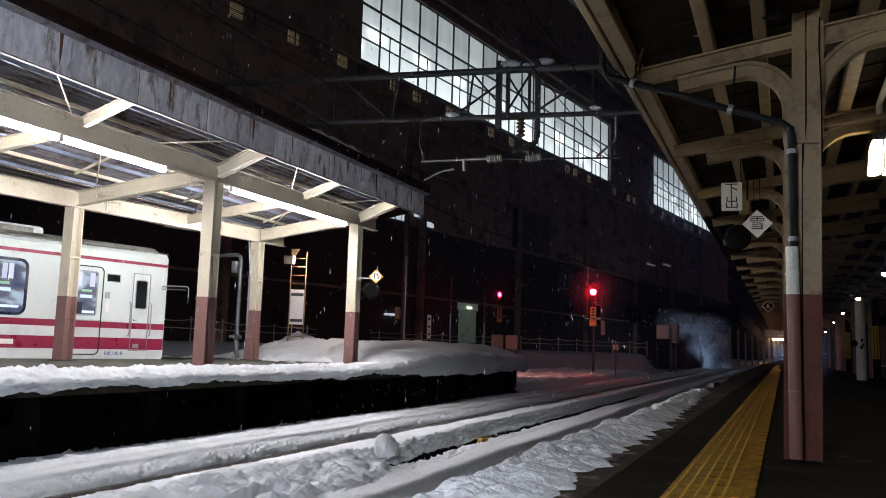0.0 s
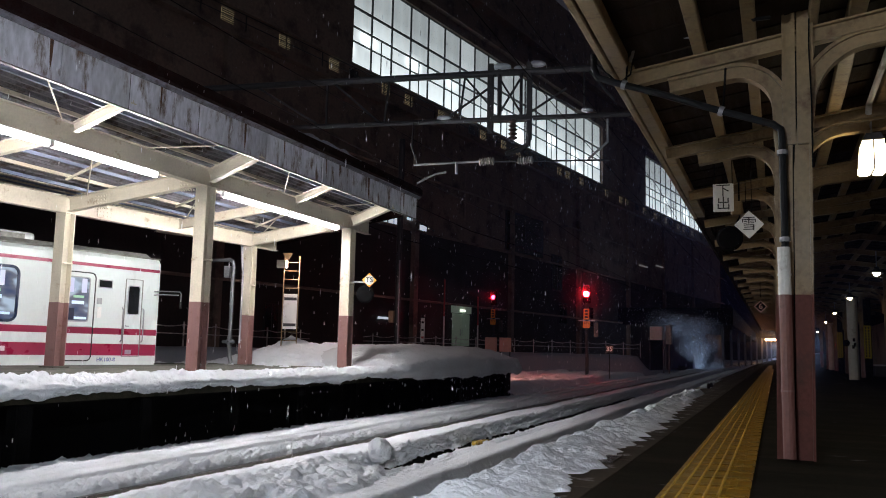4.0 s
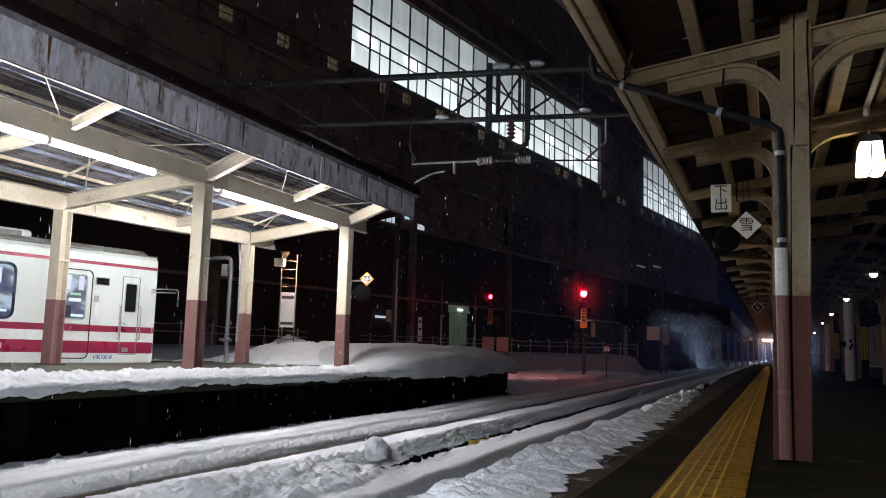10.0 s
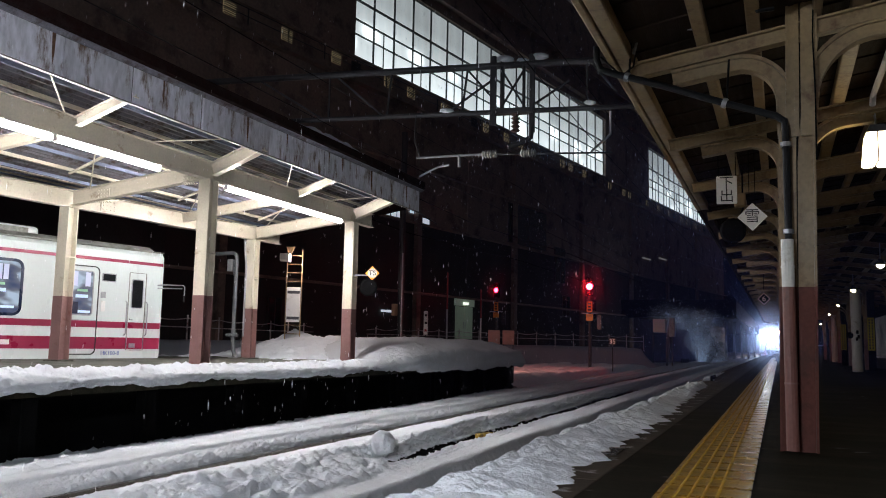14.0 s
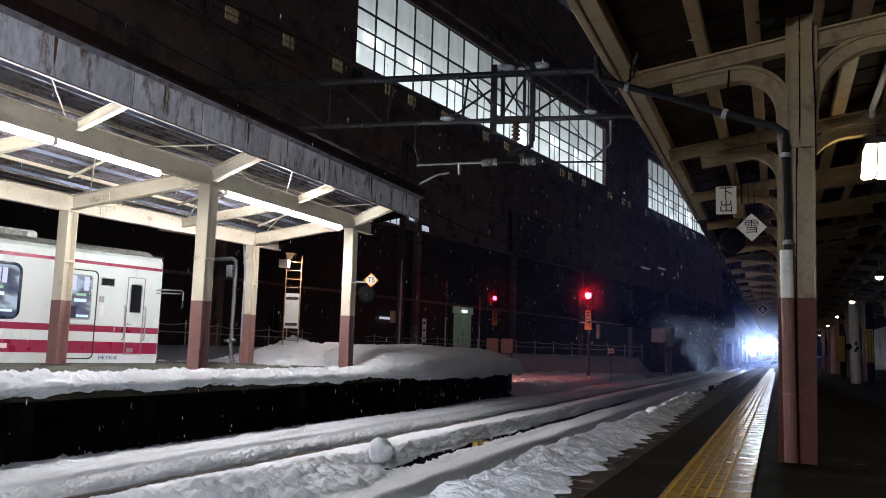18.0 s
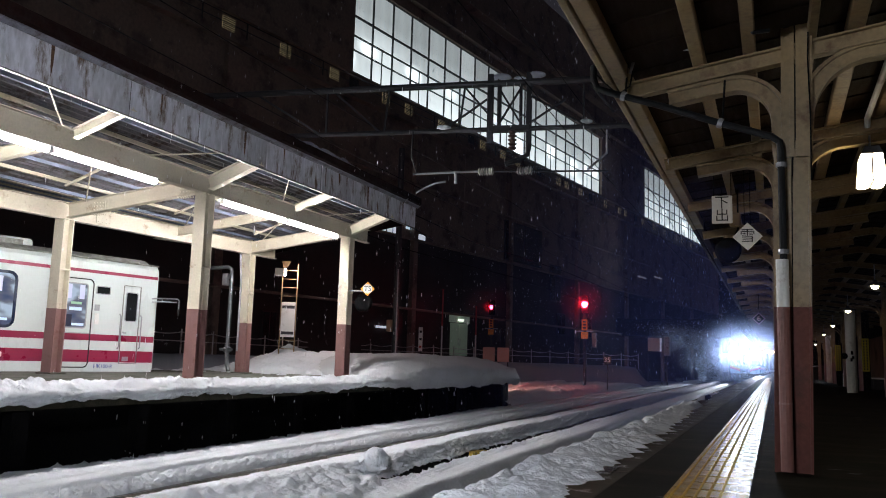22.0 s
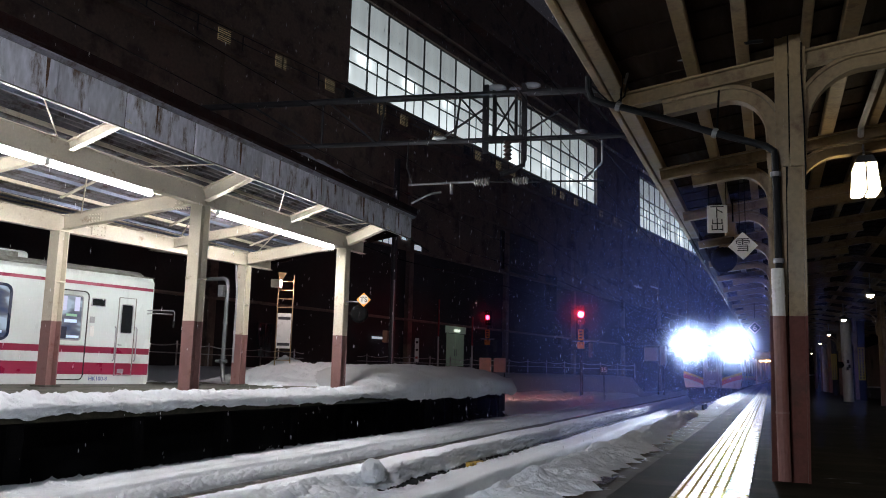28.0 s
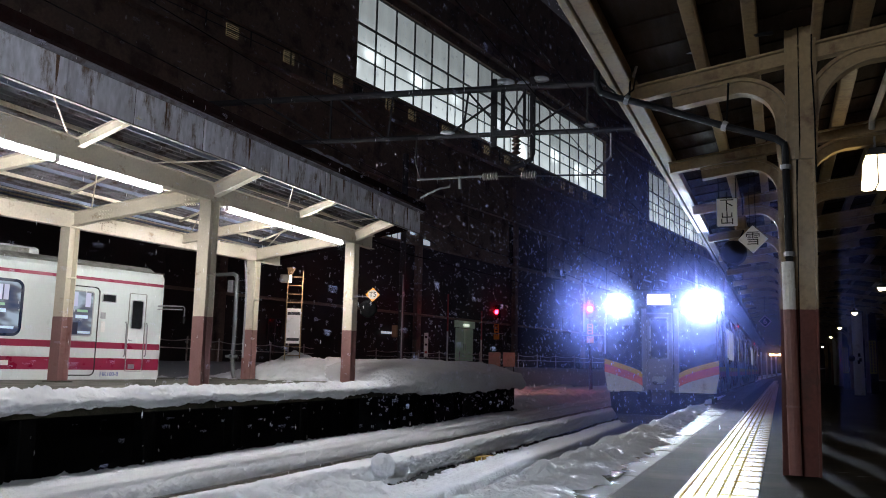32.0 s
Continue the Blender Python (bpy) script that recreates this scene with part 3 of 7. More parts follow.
        bar(bm, (xa - 1.0, y + 1.2, za + 0.34), (xb + 0.9, y + 1.25, zb + 0.36), 0.05, 0.03)
        part("batten", bm, M_cream_pale, c)
        y += 2.85
        k += 1
    # ribbed steel sheet, and purlins that carry it
    for i, (x0, z0, x1, z1) in enumerate(((-8.2, 4.28, xb, 3.52), (xb, 3.52, -15.9, 4.05))):
        n = 34 if i == 0 else 26
        def fn(u, v, a=x0, b=x1, p=z0, q=z1):
            return (a + (b - a) * u, v, p + (q - p) * u + (0.035 if int(round(u * n * 4)) % 4 in (0, 1) else 0))
        sh = field("roof_sheet", [j / (n * 4) for j in range(n * 4 + 1)], [-6, 6, 12, 18.4], fn, M_sheet, c)
        for p in sh.data.polygons:
            p.use_smooth = False
    for j in range(13):
        x = -8.7 - j * 0.56
        z = 4.28 - 0.76 * (-8.2 - x) / 4.3 if x > xb else 3.52 + 0.53 * (xb - x) / 3.4
        bm = B()
        bar(bm, (x, -6, z - 0.05), (x, 18.3, z - 0.05), 0.045, 0.06)
        part("purlin", bm, M_blue_steel if j % 2 else M_cream_pale, c)
    # fascia of separate weathered panels, a dull lower flashing and a rusted gutter above
    fa = part("fascia", box(B(), xf - 0.06, xf - 0.04, -6, 18.4, 3.76, 4.3), M_steel, c)
    ys, y = [], -6.0
    for k in range(16):
        w = (2.02, 1.98, 2.06, 1.2)[k % 4] if k < 8 else (1.5, 0.55, 1.3, 1.9, 1.25, 1.6, 0.9, 1.2)[k - 8]
        y1 = min(18.38, y + w)
        bm = B()
        bevel_box(bm, xf - 0.035 - 0.01 * (k % 2), xf - 0.012 * (k % 3), y + 0.012, y1 - 0.012, 3.762, 4.30, 0.006)
        part("fascia_panel", bm, M_fascia, c)
        y = y1
        if y >= 18.38:
            break
    rng = random.Random(11)
    for k in range(10):                              # rust that has run down from the gutter
        y = (3.9, 5.12, 7.14, 9.12, 11.18, 12.38, 13.9, 14.45, 15.75, 17.6)[k]
        w, h = rng.uniform(0.015, 0.042), rng.uniform(0.3, 0.53)
        bm = B()
        extrude(bm, [(y - w, 4.297), (y + w, 4.297), (y + w * 0.8, 4.297 - 0.6 * h), (y + w * 0.1, 4.297 - h), (y - w * 0.5, 4.297 - 0.7 * h)], xf + 0.0005, xf + 0.003, FLANK)
        bmesh.ops.recalc_face_normals(bm, faces=bm.faces[:])
        part("rust_streak", bm, M_rust_run, c)
    bm = B()
    box(bm, xf - 0.045, xf + 0.006, -6, 18.4, 3.742, 3.76)
    part("flashing", bm, M_flashing, c, "dull lower edge")
    bm = B()
    extrude(bm, [(xf - 0.05, 4.3), (xf + 0.06, 4.3), (xf + 0.13, 4.36), (xf + 0.13, 4.52), (xf + 0.09, 4.52), (xf + 0.07, 4.4), (xf - 0.05, 4.38)], -6, 18.42)
    part("gutter", bm, M_rust, c, "rust-brown eaves gutter")
    bm = B()
    box(bm, xf - 0.09, xf - 0.02, 18.405, 18.43, 3.76, 4.3)
    extrude(bm, [(xf - 0.09, 4.28), (xf - 0.09, 3.9), (xb, 3.2), (-15.9, 3.75), (-15.9, 4.05), (xb, 3.5)], 18.405, 18.43)
    part("gable_board", bm, M_rust, c)
    # a strip of snow left on the gutter
    def ridge(u, v):
        f = math.sin(math.pi * min(1, max(0, (v - 12.5) / 2.6))) ** 0.5
        return (xf + 0.16 - 0.22 * u, v, 4.5 + (math.sin(math.pi * u) * 0.11 * (1 + 0.5 * fbm(0, v, 3, 3, 3))) * f)
    field("snow_strip", [i / 6 for i in range(7)], [12.5 + 0.05 * i for i in range(53)], ridge, M_snow, c, "thin strip of snow on the gutter")
    # twin strip lights in housings along the front beam
    for y0 in (6.08, 8.25, 12.13, 14.31):
        y1 = y0 + 2.14
        bm = B()
        extrude(bm, [(-9.54, 3.330), (-9.52, 3.348), (-9.43, 3.348), (-9.42, 3.330), (-9.425, 3.326), (-9.435, 3.343), (-9.515, 3.343), (-9.535, 3.326)], y0, y1)
        part("reflector", bm, M_sign_enamel, c)
        bm = B()
        tube(bm, [(-9.465, y0 + 0.03, 3.285), (-9.465, y1 - 0.03, 3.285)], 0.047, 10)
        part("light_tube", bm, M_tube, c, "glowing white strip light")
        for yy in (y0 + 0.015, y1 - 0.03):
            bm = B()
            bevel_box(bm, -9.51, -9.42, yy, yy + 0.015, 3.24, 3.345, 0.004)
            part("tube_holder", bm, M_sign_enamel, c)
    # conduit and rain pipe on the rear column
    bm = B()
    tube(bm, [(-12.9, 17.05, 3.1), (-12.62, 16.95, 3.1), (-12.5, 16.9, 3.0), (-12.42, 16.9, 2.3), (-12.42, 16.9, 0.55)], 0.025, 8)
    part("conduit", bm, M_galv, c)
    bm = B()
    tube(bm, [(-13.6, 17.0, 2.66), (-12.80, 16.86, 2.66), (-12.69, 16.84, 2.60), (-12.67, 16.84, 2.5), (-12.67, 16.84, 0.5), (-12.65, 16.84, 0.2), (-12.6, 16.84, 0.05)], 0.05, 10)
    part("rain_pipe", bm, M_old_pipe, c, "grey galvanised rain pipe")
    for z in (0.42, 0.5, 0.66, 1.5, 2.3):
        bm = B()
        tube(bm, [(-12.67, 16.84, z), (-12.67, 16.84, z + 0.05)], 0.068, 10)
        part("pipe_clamp", bm, M_old_pipe, c)
    bm = B()
    bevel_box(bm, -12.75, -12.59, 16.76, 16.92, 0.52, 0.64, 0.03, 2)
    tube(bm, [(-12.85, 16.8, 0.58), (-12.5, 16.8, 0.58)], 0.04, 8)
    tube(bm, [(-12.67, 16.76, 0.58), (-12.67, 16.66, 0.58)], 0.03, 8)
    part("valve", bm, M_old_pipe, c, "grey pipe valve near the ground")
    bm = B()
    bevel_box(bm, -12.98, -12.82, 16.86, 17.0, 2.2, 2.5, 0.01)
    part("junction_box", bm, M_galv, c)
    return c


FLANK = Matrix(((0, 1, 0, 0), (1, 0, 0, 0), (0, 0, 1, 0), (0, 0, 0, 1)))   # lays an outline along the eaves
M_flashing = mat("dull_flashing", (0.14, 0.13, 0.13), 0.6, 0.2, var=0.4, scale=5)
M_rust_run = mat("rust_run", (0.13, 0.06, 0.03), 0.8, var=0.5, scale=6, stain=(0.05, 0.03, 0.025), amount=0.4)
M_old_pipe = mat("old_zinc_pipe", (0.13, 0.14, 0.15), 0.55, 0.3, var=0.3)
M_sheet = mat("roof_steel", (0.17, 0.165, 0.19), 0.5, 0.2, var=0.3, scale=2, stain=(0.06, 0.04, 0.035), amount=0.4)
M_blue_steel = mat("blue_grey_steel", (0.20, 0.24, 0.34), 0.45, 0.2, var=0.2)
left_canopy()

M_orange = mat("orange_sign", (0.85, 0.30, 0.03), 0.45, var=0.08)
# this plate glows by itself, in place of light falling on it
M_orange_glow = glow("orange_sign_glow", (1.0, 0.42, 0.05), 0.55)
M_sign_white = mat("sign_white", (0.75, 0.75, 0.73), 0.45, var=0.08, stain=(0.5, 0.48, 0.44), amount=0.15)
M_ink = mat("sign_ink", (0.015, 0.015, 0.017), 0.5, var=0.2)


def lettering(text, size, depth, material, parent, m, name="lettering", label=""):
    """Raised letters, centred on the pose m, facing its local -y."""
    cu = bpy.data.curves.new(name, "FONT")
    cu.body, cu.size, cu.extrude, cu.align_x, cu.align_y = text, size, depth, "CENTER", "CENTER"
    cu.resolution_u = 3
    tmp = bpy.data.objects.new(name, cu)
    me = bpy.data.meshes.new_from_object(tmp)
    bpy.data.objects.remove(tmp)
    me.materials.clear()
    me.materials.append(material)
    ob = new(name, me)
    ob.parent = parent
    ob.matrix_basis = m @ pose(0, 0, 0, 90, 0, 0)
    if label:
        ob["label"] = label
    return ob


def ts_sign():
    """The diamond with a round mirror under it, on an arm of the last front column."""
    s = thing("stop_board", pose(-9.5, 17.05, FLOOR_L, 0, 0, 24), "orange-edged diamond sign with dark letters on a column", "sign")
    bm = B()
    bar(bm, (0.1, 0, 2.07), (0.45, 0, 2.07), 0.03, 0.03)
    part("arm", bm, M_galv, s)
    bm = B()
    extrude(bm, [(0.36, 2.12), (0.53, 2.29), (0.70, 2.12), (0.53, 1.95)], -0.035, -0.015)
    part("diamond", bm, M_orange_glow, s, "orange diamond plate")
    bm = B()
    lathe(bm, [(0.115, 0), (0.115, 0.012)], 20, pose(0.53, -0.037, 2.12, 90, 0, 0))
    part("face", bm, M_sign_white, s, "round white face")
    lettering("TS", 0.17, 0.003, M_ink, s, pose(0.53, -0.056, 2.12))
    bm = B()
    bar(bm, (0.55, -0.005, 1.95), (0.55, -0.005, 1.6), 0.02, 0.02)
    part("stem", bm, M_galv, s)
    bm = B()
    lathe(bm, [(0.02, 0.05), (0.16, 0.03), (0.21, 0), (0.215, -0.015), (0.2, -0.02)], 20, pose(0.44, -0.02, 1.78, 90, 0, 0))
    part("mirror", bm, M_black, s, "round dark platform mirror")


def ladder():
    l = thing("signal_ladder", pose(-13.9, 21.4, FLOOR_L + 0.25, 0, 0, 28), "rusty cream steel ladder standing in the snow heap", "ladder")
    for x in (-0.23, 0.23):
        bm = B()
        bar(bm, (x, 0, -0.3), (x, 0.04, 3.05), 0.055, 0.03)
        part("rail", bm, M_cream, l)
    for k in range(11):
        z = 0.15 + 0.27 * k
        bm = B()
        tube(bm, [(-0.22, 0.012 * z, z), (0.22, 0.012 * z, z)], 0.014, 6)
        part("rung", bm, M_cream, l)
    bm = B()
    bevel_box(bm, -0.21, 0.21, -0.03, -0.012, 0.78, 1.86, 0.006)
    board = part("guard_board", bm, M_sign_white, l, "white climb guard board")
    for z in (0.86, 1.66):
        bm = B()
        box(bm, -0.19, 0.19, -0.036, -0.031, z, z + 0.09)
        part("bar", bm, M_steel, board)
    bm = B()
    bevel_box(bm, -0.42, -0.12, -0.55, -0.3, 2.62, 2.86, 0.03, 2)
    bar(bm, (-0.27, -0.31, 2.74), (-0.22, 0.03, 2.74), 0.03, 0.03)
    box_ = part("lamp_box", bm, M_cream_pale, l, "pale lamp box")
    # glass added on the box's turned-away side, to brighten heap and bank
    bm = B()
    bevel_box(bm, -0.12, -0.105, -0.53, -0.33, 2.64, 2.84, 0.004)
    part("fill_glass", bm, M_box_fill, box_, "lit glass added to brighten the snow nearby")
    bm = B()
    extrude(bm, [(-0.28, 3.12), (0.02, 3.12), (-0.1, 2.9), (-0.18, 2.9)], -0.1, -0.07)
    part("bracket_plate", bm, mat("dull_yellow", (0.05, 0.032, 0.008), 0.6), l, "dull yellow bracket plate")


M_box_fill = glow("box_fill", (1.0, 0.74, 0.68), 650)
ts_sign()
ladder()

# ---- station building behind the far platform; local y runs along its wall, local x out of it ----
WALL = pose(-31.7, 0, 0, 0, 0, -10.3)


def wallmat():
    m, nt, bsdf = nodes_of("lit_pane")
    nn, ln = nt.nodes, nt.links
    tc, n1, n2 = nn.new("ShaderNodeTexCoord"), nn.new("ShaderNodeTexNoise"), nn.new("ShaderNodeTexNoise")
    mp = nn.new("ShaderNodeMapping")
    mp.inputs["Scale"].default_value = (1, 3.0, 0.25)
    ln.new(tc.outputs["Object"], mp.inputs[0])
    n1.inputs["Scale"].default_value, n2.inputs["Scale"].default_value = 0.5, 4.0
    info = nn.new("ShaderNodeObjectInfo")
    ln.new(mp.outputs[0], n1.inputs[0]), ln.new(mp.outputs[0], n2.inputs[0])
    add = nn.new("ShaderNodeMath")
    add.operation = "ADD"
    ln.new(n1.outputs[0], add.inputs[0]), ln.new(info.outputs["Random"], add.inputs[1])
    r = nn.new("ShaderNodeMapRange")
    r.inputs[1].default_value, r.inputs[2].default_value, r.inputs[3].default_value, r.inputs[4].default_value = 0.3, 1.5, 0.58, 1.2
    ln.new(add.outputs[0], r.inputs[0])
    mix = nn.new("ShaderNodeMix")
    mix.data_type = "RGBA"
    mix.inputs[6].default_value, mix.inputs[7].default_value = (0.55, 0.68, 0.74, 1), (0.92, 0.97, 0.95, 1)
    ln.new(n2.outputs[0], mix.inputs[0]), ln.new(mix.outputs[2], bsdf.inputs["Emission Color"])
    # hall light painted into the pane glow: brighter low down, spots for its lamps
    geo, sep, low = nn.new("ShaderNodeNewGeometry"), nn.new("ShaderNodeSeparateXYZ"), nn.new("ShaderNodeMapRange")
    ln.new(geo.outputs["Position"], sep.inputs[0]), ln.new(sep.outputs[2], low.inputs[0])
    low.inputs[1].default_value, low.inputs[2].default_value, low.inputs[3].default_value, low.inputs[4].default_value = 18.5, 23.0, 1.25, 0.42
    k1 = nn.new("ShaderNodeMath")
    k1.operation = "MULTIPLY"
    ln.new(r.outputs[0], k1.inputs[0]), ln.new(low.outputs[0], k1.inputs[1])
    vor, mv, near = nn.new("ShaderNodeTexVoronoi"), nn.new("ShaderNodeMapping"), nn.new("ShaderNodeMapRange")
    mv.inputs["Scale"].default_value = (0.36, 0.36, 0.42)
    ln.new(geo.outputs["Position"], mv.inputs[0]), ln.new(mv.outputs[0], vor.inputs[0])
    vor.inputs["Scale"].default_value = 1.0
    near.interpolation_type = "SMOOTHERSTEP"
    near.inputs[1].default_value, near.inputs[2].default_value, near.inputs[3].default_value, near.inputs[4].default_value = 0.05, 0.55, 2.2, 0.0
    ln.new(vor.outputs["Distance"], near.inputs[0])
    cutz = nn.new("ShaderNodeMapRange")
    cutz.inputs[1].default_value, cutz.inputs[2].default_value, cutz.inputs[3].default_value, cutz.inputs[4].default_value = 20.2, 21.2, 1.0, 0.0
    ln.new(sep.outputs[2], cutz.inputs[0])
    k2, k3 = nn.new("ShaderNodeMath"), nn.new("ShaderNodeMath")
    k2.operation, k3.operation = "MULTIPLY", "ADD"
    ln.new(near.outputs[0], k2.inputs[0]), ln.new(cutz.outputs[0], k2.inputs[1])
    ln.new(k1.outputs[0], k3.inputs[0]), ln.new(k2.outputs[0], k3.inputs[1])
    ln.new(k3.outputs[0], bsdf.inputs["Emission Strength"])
    bsdf.inputs["Base Color"].default_value = (0.5, 0.52, 0.52, 1)
    bsdf.inputs["Roughness"].default_value = 0.3
    return m


M_pane = wallmat()
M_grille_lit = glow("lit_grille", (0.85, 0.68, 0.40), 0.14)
M_frame_dark = mat("dark_window_frame", (0.02, 0.022, 0.024), 0.5, var=0.3)


# lower storeys, darker than the wall above
M_wall_base = mat("dark_lower_wall", (0.03, 0.026, 0.026), 0.7, var=0.3, scale=0.5, fine=8, bump=0.1)


def building():
    b = thing("station_building", WALL, "tall brown-clad station building with lit upper windows", "building")
    lo, hi = 18.3, 24.5
    runs = [(43.3, 85.1), (99.0, 125.2)]
    end = 134

    def wall(y0, y1, z0, z1, x=0.0, m=M_wall):
        bm = B()
        box(bm, -1.0, x, y0, y1, z0, z1)
        return part("wall", bm, m, b)
    # the wall in tall bays, each slightly off the other's plane
    ys = [-30, 0, 18, 30, 43.3, 57.2, 71.2, 85.1, 99.0, 112, 125.2, end]
    for i, (a, c) in enumerate(zip(ys, ys[1:])):
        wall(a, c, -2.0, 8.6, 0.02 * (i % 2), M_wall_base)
        wall(a, c, 8.6, 16.6, 0.02 * (i % 2))
        wall(a, c, hi, 34, 0.02 * (i % 2))
        if not any(r[0] <= a + 0.1 and c <= r[1] + 0.1 for r in runs):
            wall(a, c, 16.6, hi, 0.01 + 0.02 * (i % 2))
        else:
            wall(a, c, 16.6, lo, 0.01)
    # stepped cornice above the windows
    for z, d, h in ((25.2, 0.5, 0.35), (27.6, 0.9, 0.5), (18.02, 0.3, 0.14), (16.5, 0.5, 0.14)):
        bm = B()
        box(bm, 0.0, d, -30, end, z, z + h)
        part("ledge", bm, M_wall, b)
    # pilasters and a faint cross of pipes lower down
    for y in (9, 21, 33, 50.2, 64.2, 78.2, 92, 105, 118):
        bm = B()
        box(bm, 0.02, 0.35, y, y + 0.5, -2, 16.5)
        part("pilaster", bm, M_wall, b)
    for z in (3.9, 8.6, 12.4):
        bm = B()
        tube(bm, [(0.45, -20, z), (0.45, end, z)], 0.09, 6)
        part("pipe_run", bm, M_wall, b)
    # windows: rows of panes between dark bars
    levels = [18.3, 19.85, 20.8, 22.1, 24.5]
    k = 0
    for r0, r1 in runs:
        n = int(round((r1 - r0) / 2.2))
        step = (r1 - r0) / n
        w = new("window")
        w.parent = b
        w["label"] = "long band of lit frosted panes in a dark frame"
        first = {}
        for j in range(n):
            for q, (z0, z1) in enumerate(zip(levels, levels[1:])):
                if q not in first:
                    bm = B()
                    box(bm, -0.32, -0.30, 0.045, step - 0.045, z0 + 0.04, z1 - 0.04)
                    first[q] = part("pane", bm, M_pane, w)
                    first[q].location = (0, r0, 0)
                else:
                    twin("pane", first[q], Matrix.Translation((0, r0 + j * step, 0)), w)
        for j in range(n + 1):
            bm = B()
            box(bm, -0.34, -0.2, r0 + j * step - 0.05, r0 + j * step + 0.05, lo, hi)
            part("mullion", bm, M_frame_dark, w)
            if j < n and j % 2 == 1:
                bm = B()
                box(bm, -0.33, -0.24, r0 + (j + 0.5) * step - 0.03, r0 + (j + 0.5) * step + 0.03, lo, 20.8)
                part("mullion", bm, M_frame_dark, w)
        for z, t in zip(levels, (0.08, 0.06, 0.09, 0.12, 0.08)):
            bm = B()
            box(bm, -0.345, -0.18, r0, r1, z - t / 2, z + t / 2)
            part("transom", bm, M_frame_dark, w)
    # maintenance walk with rails and a row of dim grilles under it
    for y in range(4, 126, 3):
        bm = B()
        bar(bm, (0.5, y, 16.9), (0.5, y, 17.75), 0.05, 0.05)
        part("rail_post", bm, M_frame_dark, b)
    for z in (17.3, 17.75):
        bm = B()
        tube(bm, [(0.5, -20, z), (0.5, 126, z)], 0.03, 5)
        part("hand_rail", bm, M_frame_dark, b)
    y, k = 32.7, 0
    while y < 124:
        bm = B()
        box(bm, 0.03, 0.06, y, y + 0.85, 17.2, 17.85)
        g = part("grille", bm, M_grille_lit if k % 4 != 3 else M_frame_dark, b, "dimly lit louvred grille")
        for q in range(6):
            bm = B()
            box(bm, 0.06, 0.1, y, y + 0.85, 17.2 + q * 0.11, 17.25 + q * 0.11)
            part("slat", bm, M_frame_dark, g)
        y += (4.2, 4.25, 1.85, 3.4, 2.6)[k % 5]
        k += 1
    # small lit windows and lamps in the lower storeys
    M_small = glow("small_lit_window", (0.78, 0.86, 1.0), 0.55)
    for y0, y1, z0, z1 in ((44.3, 46.2, 8.75, 9.35), (46.5, 47.3, 8.65, 9.3), (47.45, 48.0, 8.65, 9.3), (48.1, 48.7, 8.65, 9.3), (50.9, 51.9, 8.6, 9.15)):
        bm = B()
        box(bm, 0.03, 0.10, y0 - 0.08, y1 + 0.08, z0 - 0.08, z1 + 0.08)
        win = part("small_window", bm, M_frame_dark, b)
        bm = B()
        box(bm, 0.10, 0.115, y0, y1, z0, z1)
        part("pane", bm, M_small, win, "lit pane")
    M_faint = glow("faint_lamp", (0.75, 0.72, 0.70), 0.12)
    for y0, y1, z, m in ((46.7, 47.0, 2.58, M_small), (47.2, 47.7, 2.58, M_small), (96.4, 99.0, 10.85, M_faint), (102.4, 105.3, 11.4, M_faint)):
        bm = B()
        bevel_box(bm, 0.03, 0.2, y0, y1, z - 0.07, z + 0.07, 0.01)
        part("wall_lamp", bm, m, b, "faint wall lamp")
    # a lit doorway at the yard level and some dark windows
    door = new("door")
    door.parent = b
    door["label"] = "pale green double door under a small lit transom"
    # the leaves glow faintly themselves, standing in for light on them
    Mg = glow("green_door_glow", (0.55, 0.72, 0.55), 0.045)
    for s in (0, 1):
        bm = B()
        bevel_box(bm, 0.06, 0.12, 55.55 + s * 1.24, 56.74 + s * 1.24, 0.95, 3.3, 0.02)
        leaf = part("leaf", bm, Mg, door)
        bm = B()
        tube(bm, [(0.14, 56.62 + s * 0.26, 1.7), (0.14, 56.62 + s * 0.26, 2.2)], 0.025, 6)
        part("handle", bm, M_galv, leaf)
    bm = B()
    box(bm, 0.06, 0.16, 55.4, 58.15, 3.34, 3.95)
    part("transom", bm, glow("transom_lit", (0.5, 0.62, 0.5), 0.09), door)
    bm = B()
    box(bm, 0.1, 0.3, 56.5, 57.1, 3.45, 3.62)
    part("door_lamp", bm, glow("door_lamp", (0.9, 1.0, 0.85), 1.2), door)
    for y0, z0, w, h in ((63.6, 8.9, 7.0, 3.3), (72.5, 6.2, 2.2, 3.3), (36.7, 1.0, 1.1, 1.95), (74, 3.2, 1.8, 2.0), (80.5, 3.2, 1.8, 2.0)):
        bm = B()
        box(bm, 0.03, 0.12, y0, y0 + w, z0, z0 + h)
        win = part("dark_window", bm, M_frame_dark, b)
        bm = B()
        box(bm, 0.12, 0.13, y0 + 0.08, y0 + w / 2 - 0.04, z0 + 0.08, z0 + h - 0.08)
        part("pane", bm, M_dark_glass, win)
        bm = B()
        box(bm, 0.12, 0.13, y0 + w / 2 + 0.04, y0 + w - 0.08, z0 + 0.08, z0 + h - 0.08)
        part("pane", bm, M_dark_glass, win)
    # small lit windows glimpsed beyond the canopy's end
    for y0 in (44.2, 46.3, 49.6):
        bm = B()
        box(bm, 0.04, 0.08, y0, y0 + 0.95, 9.3, 10.3)
        win = part("small_window", bm, glow("small_lit_window", (0.6, 0.75, 0.9), 0.35 if y0 < 49 else 0.7), b, "small bluish lit window")
        bm = B()
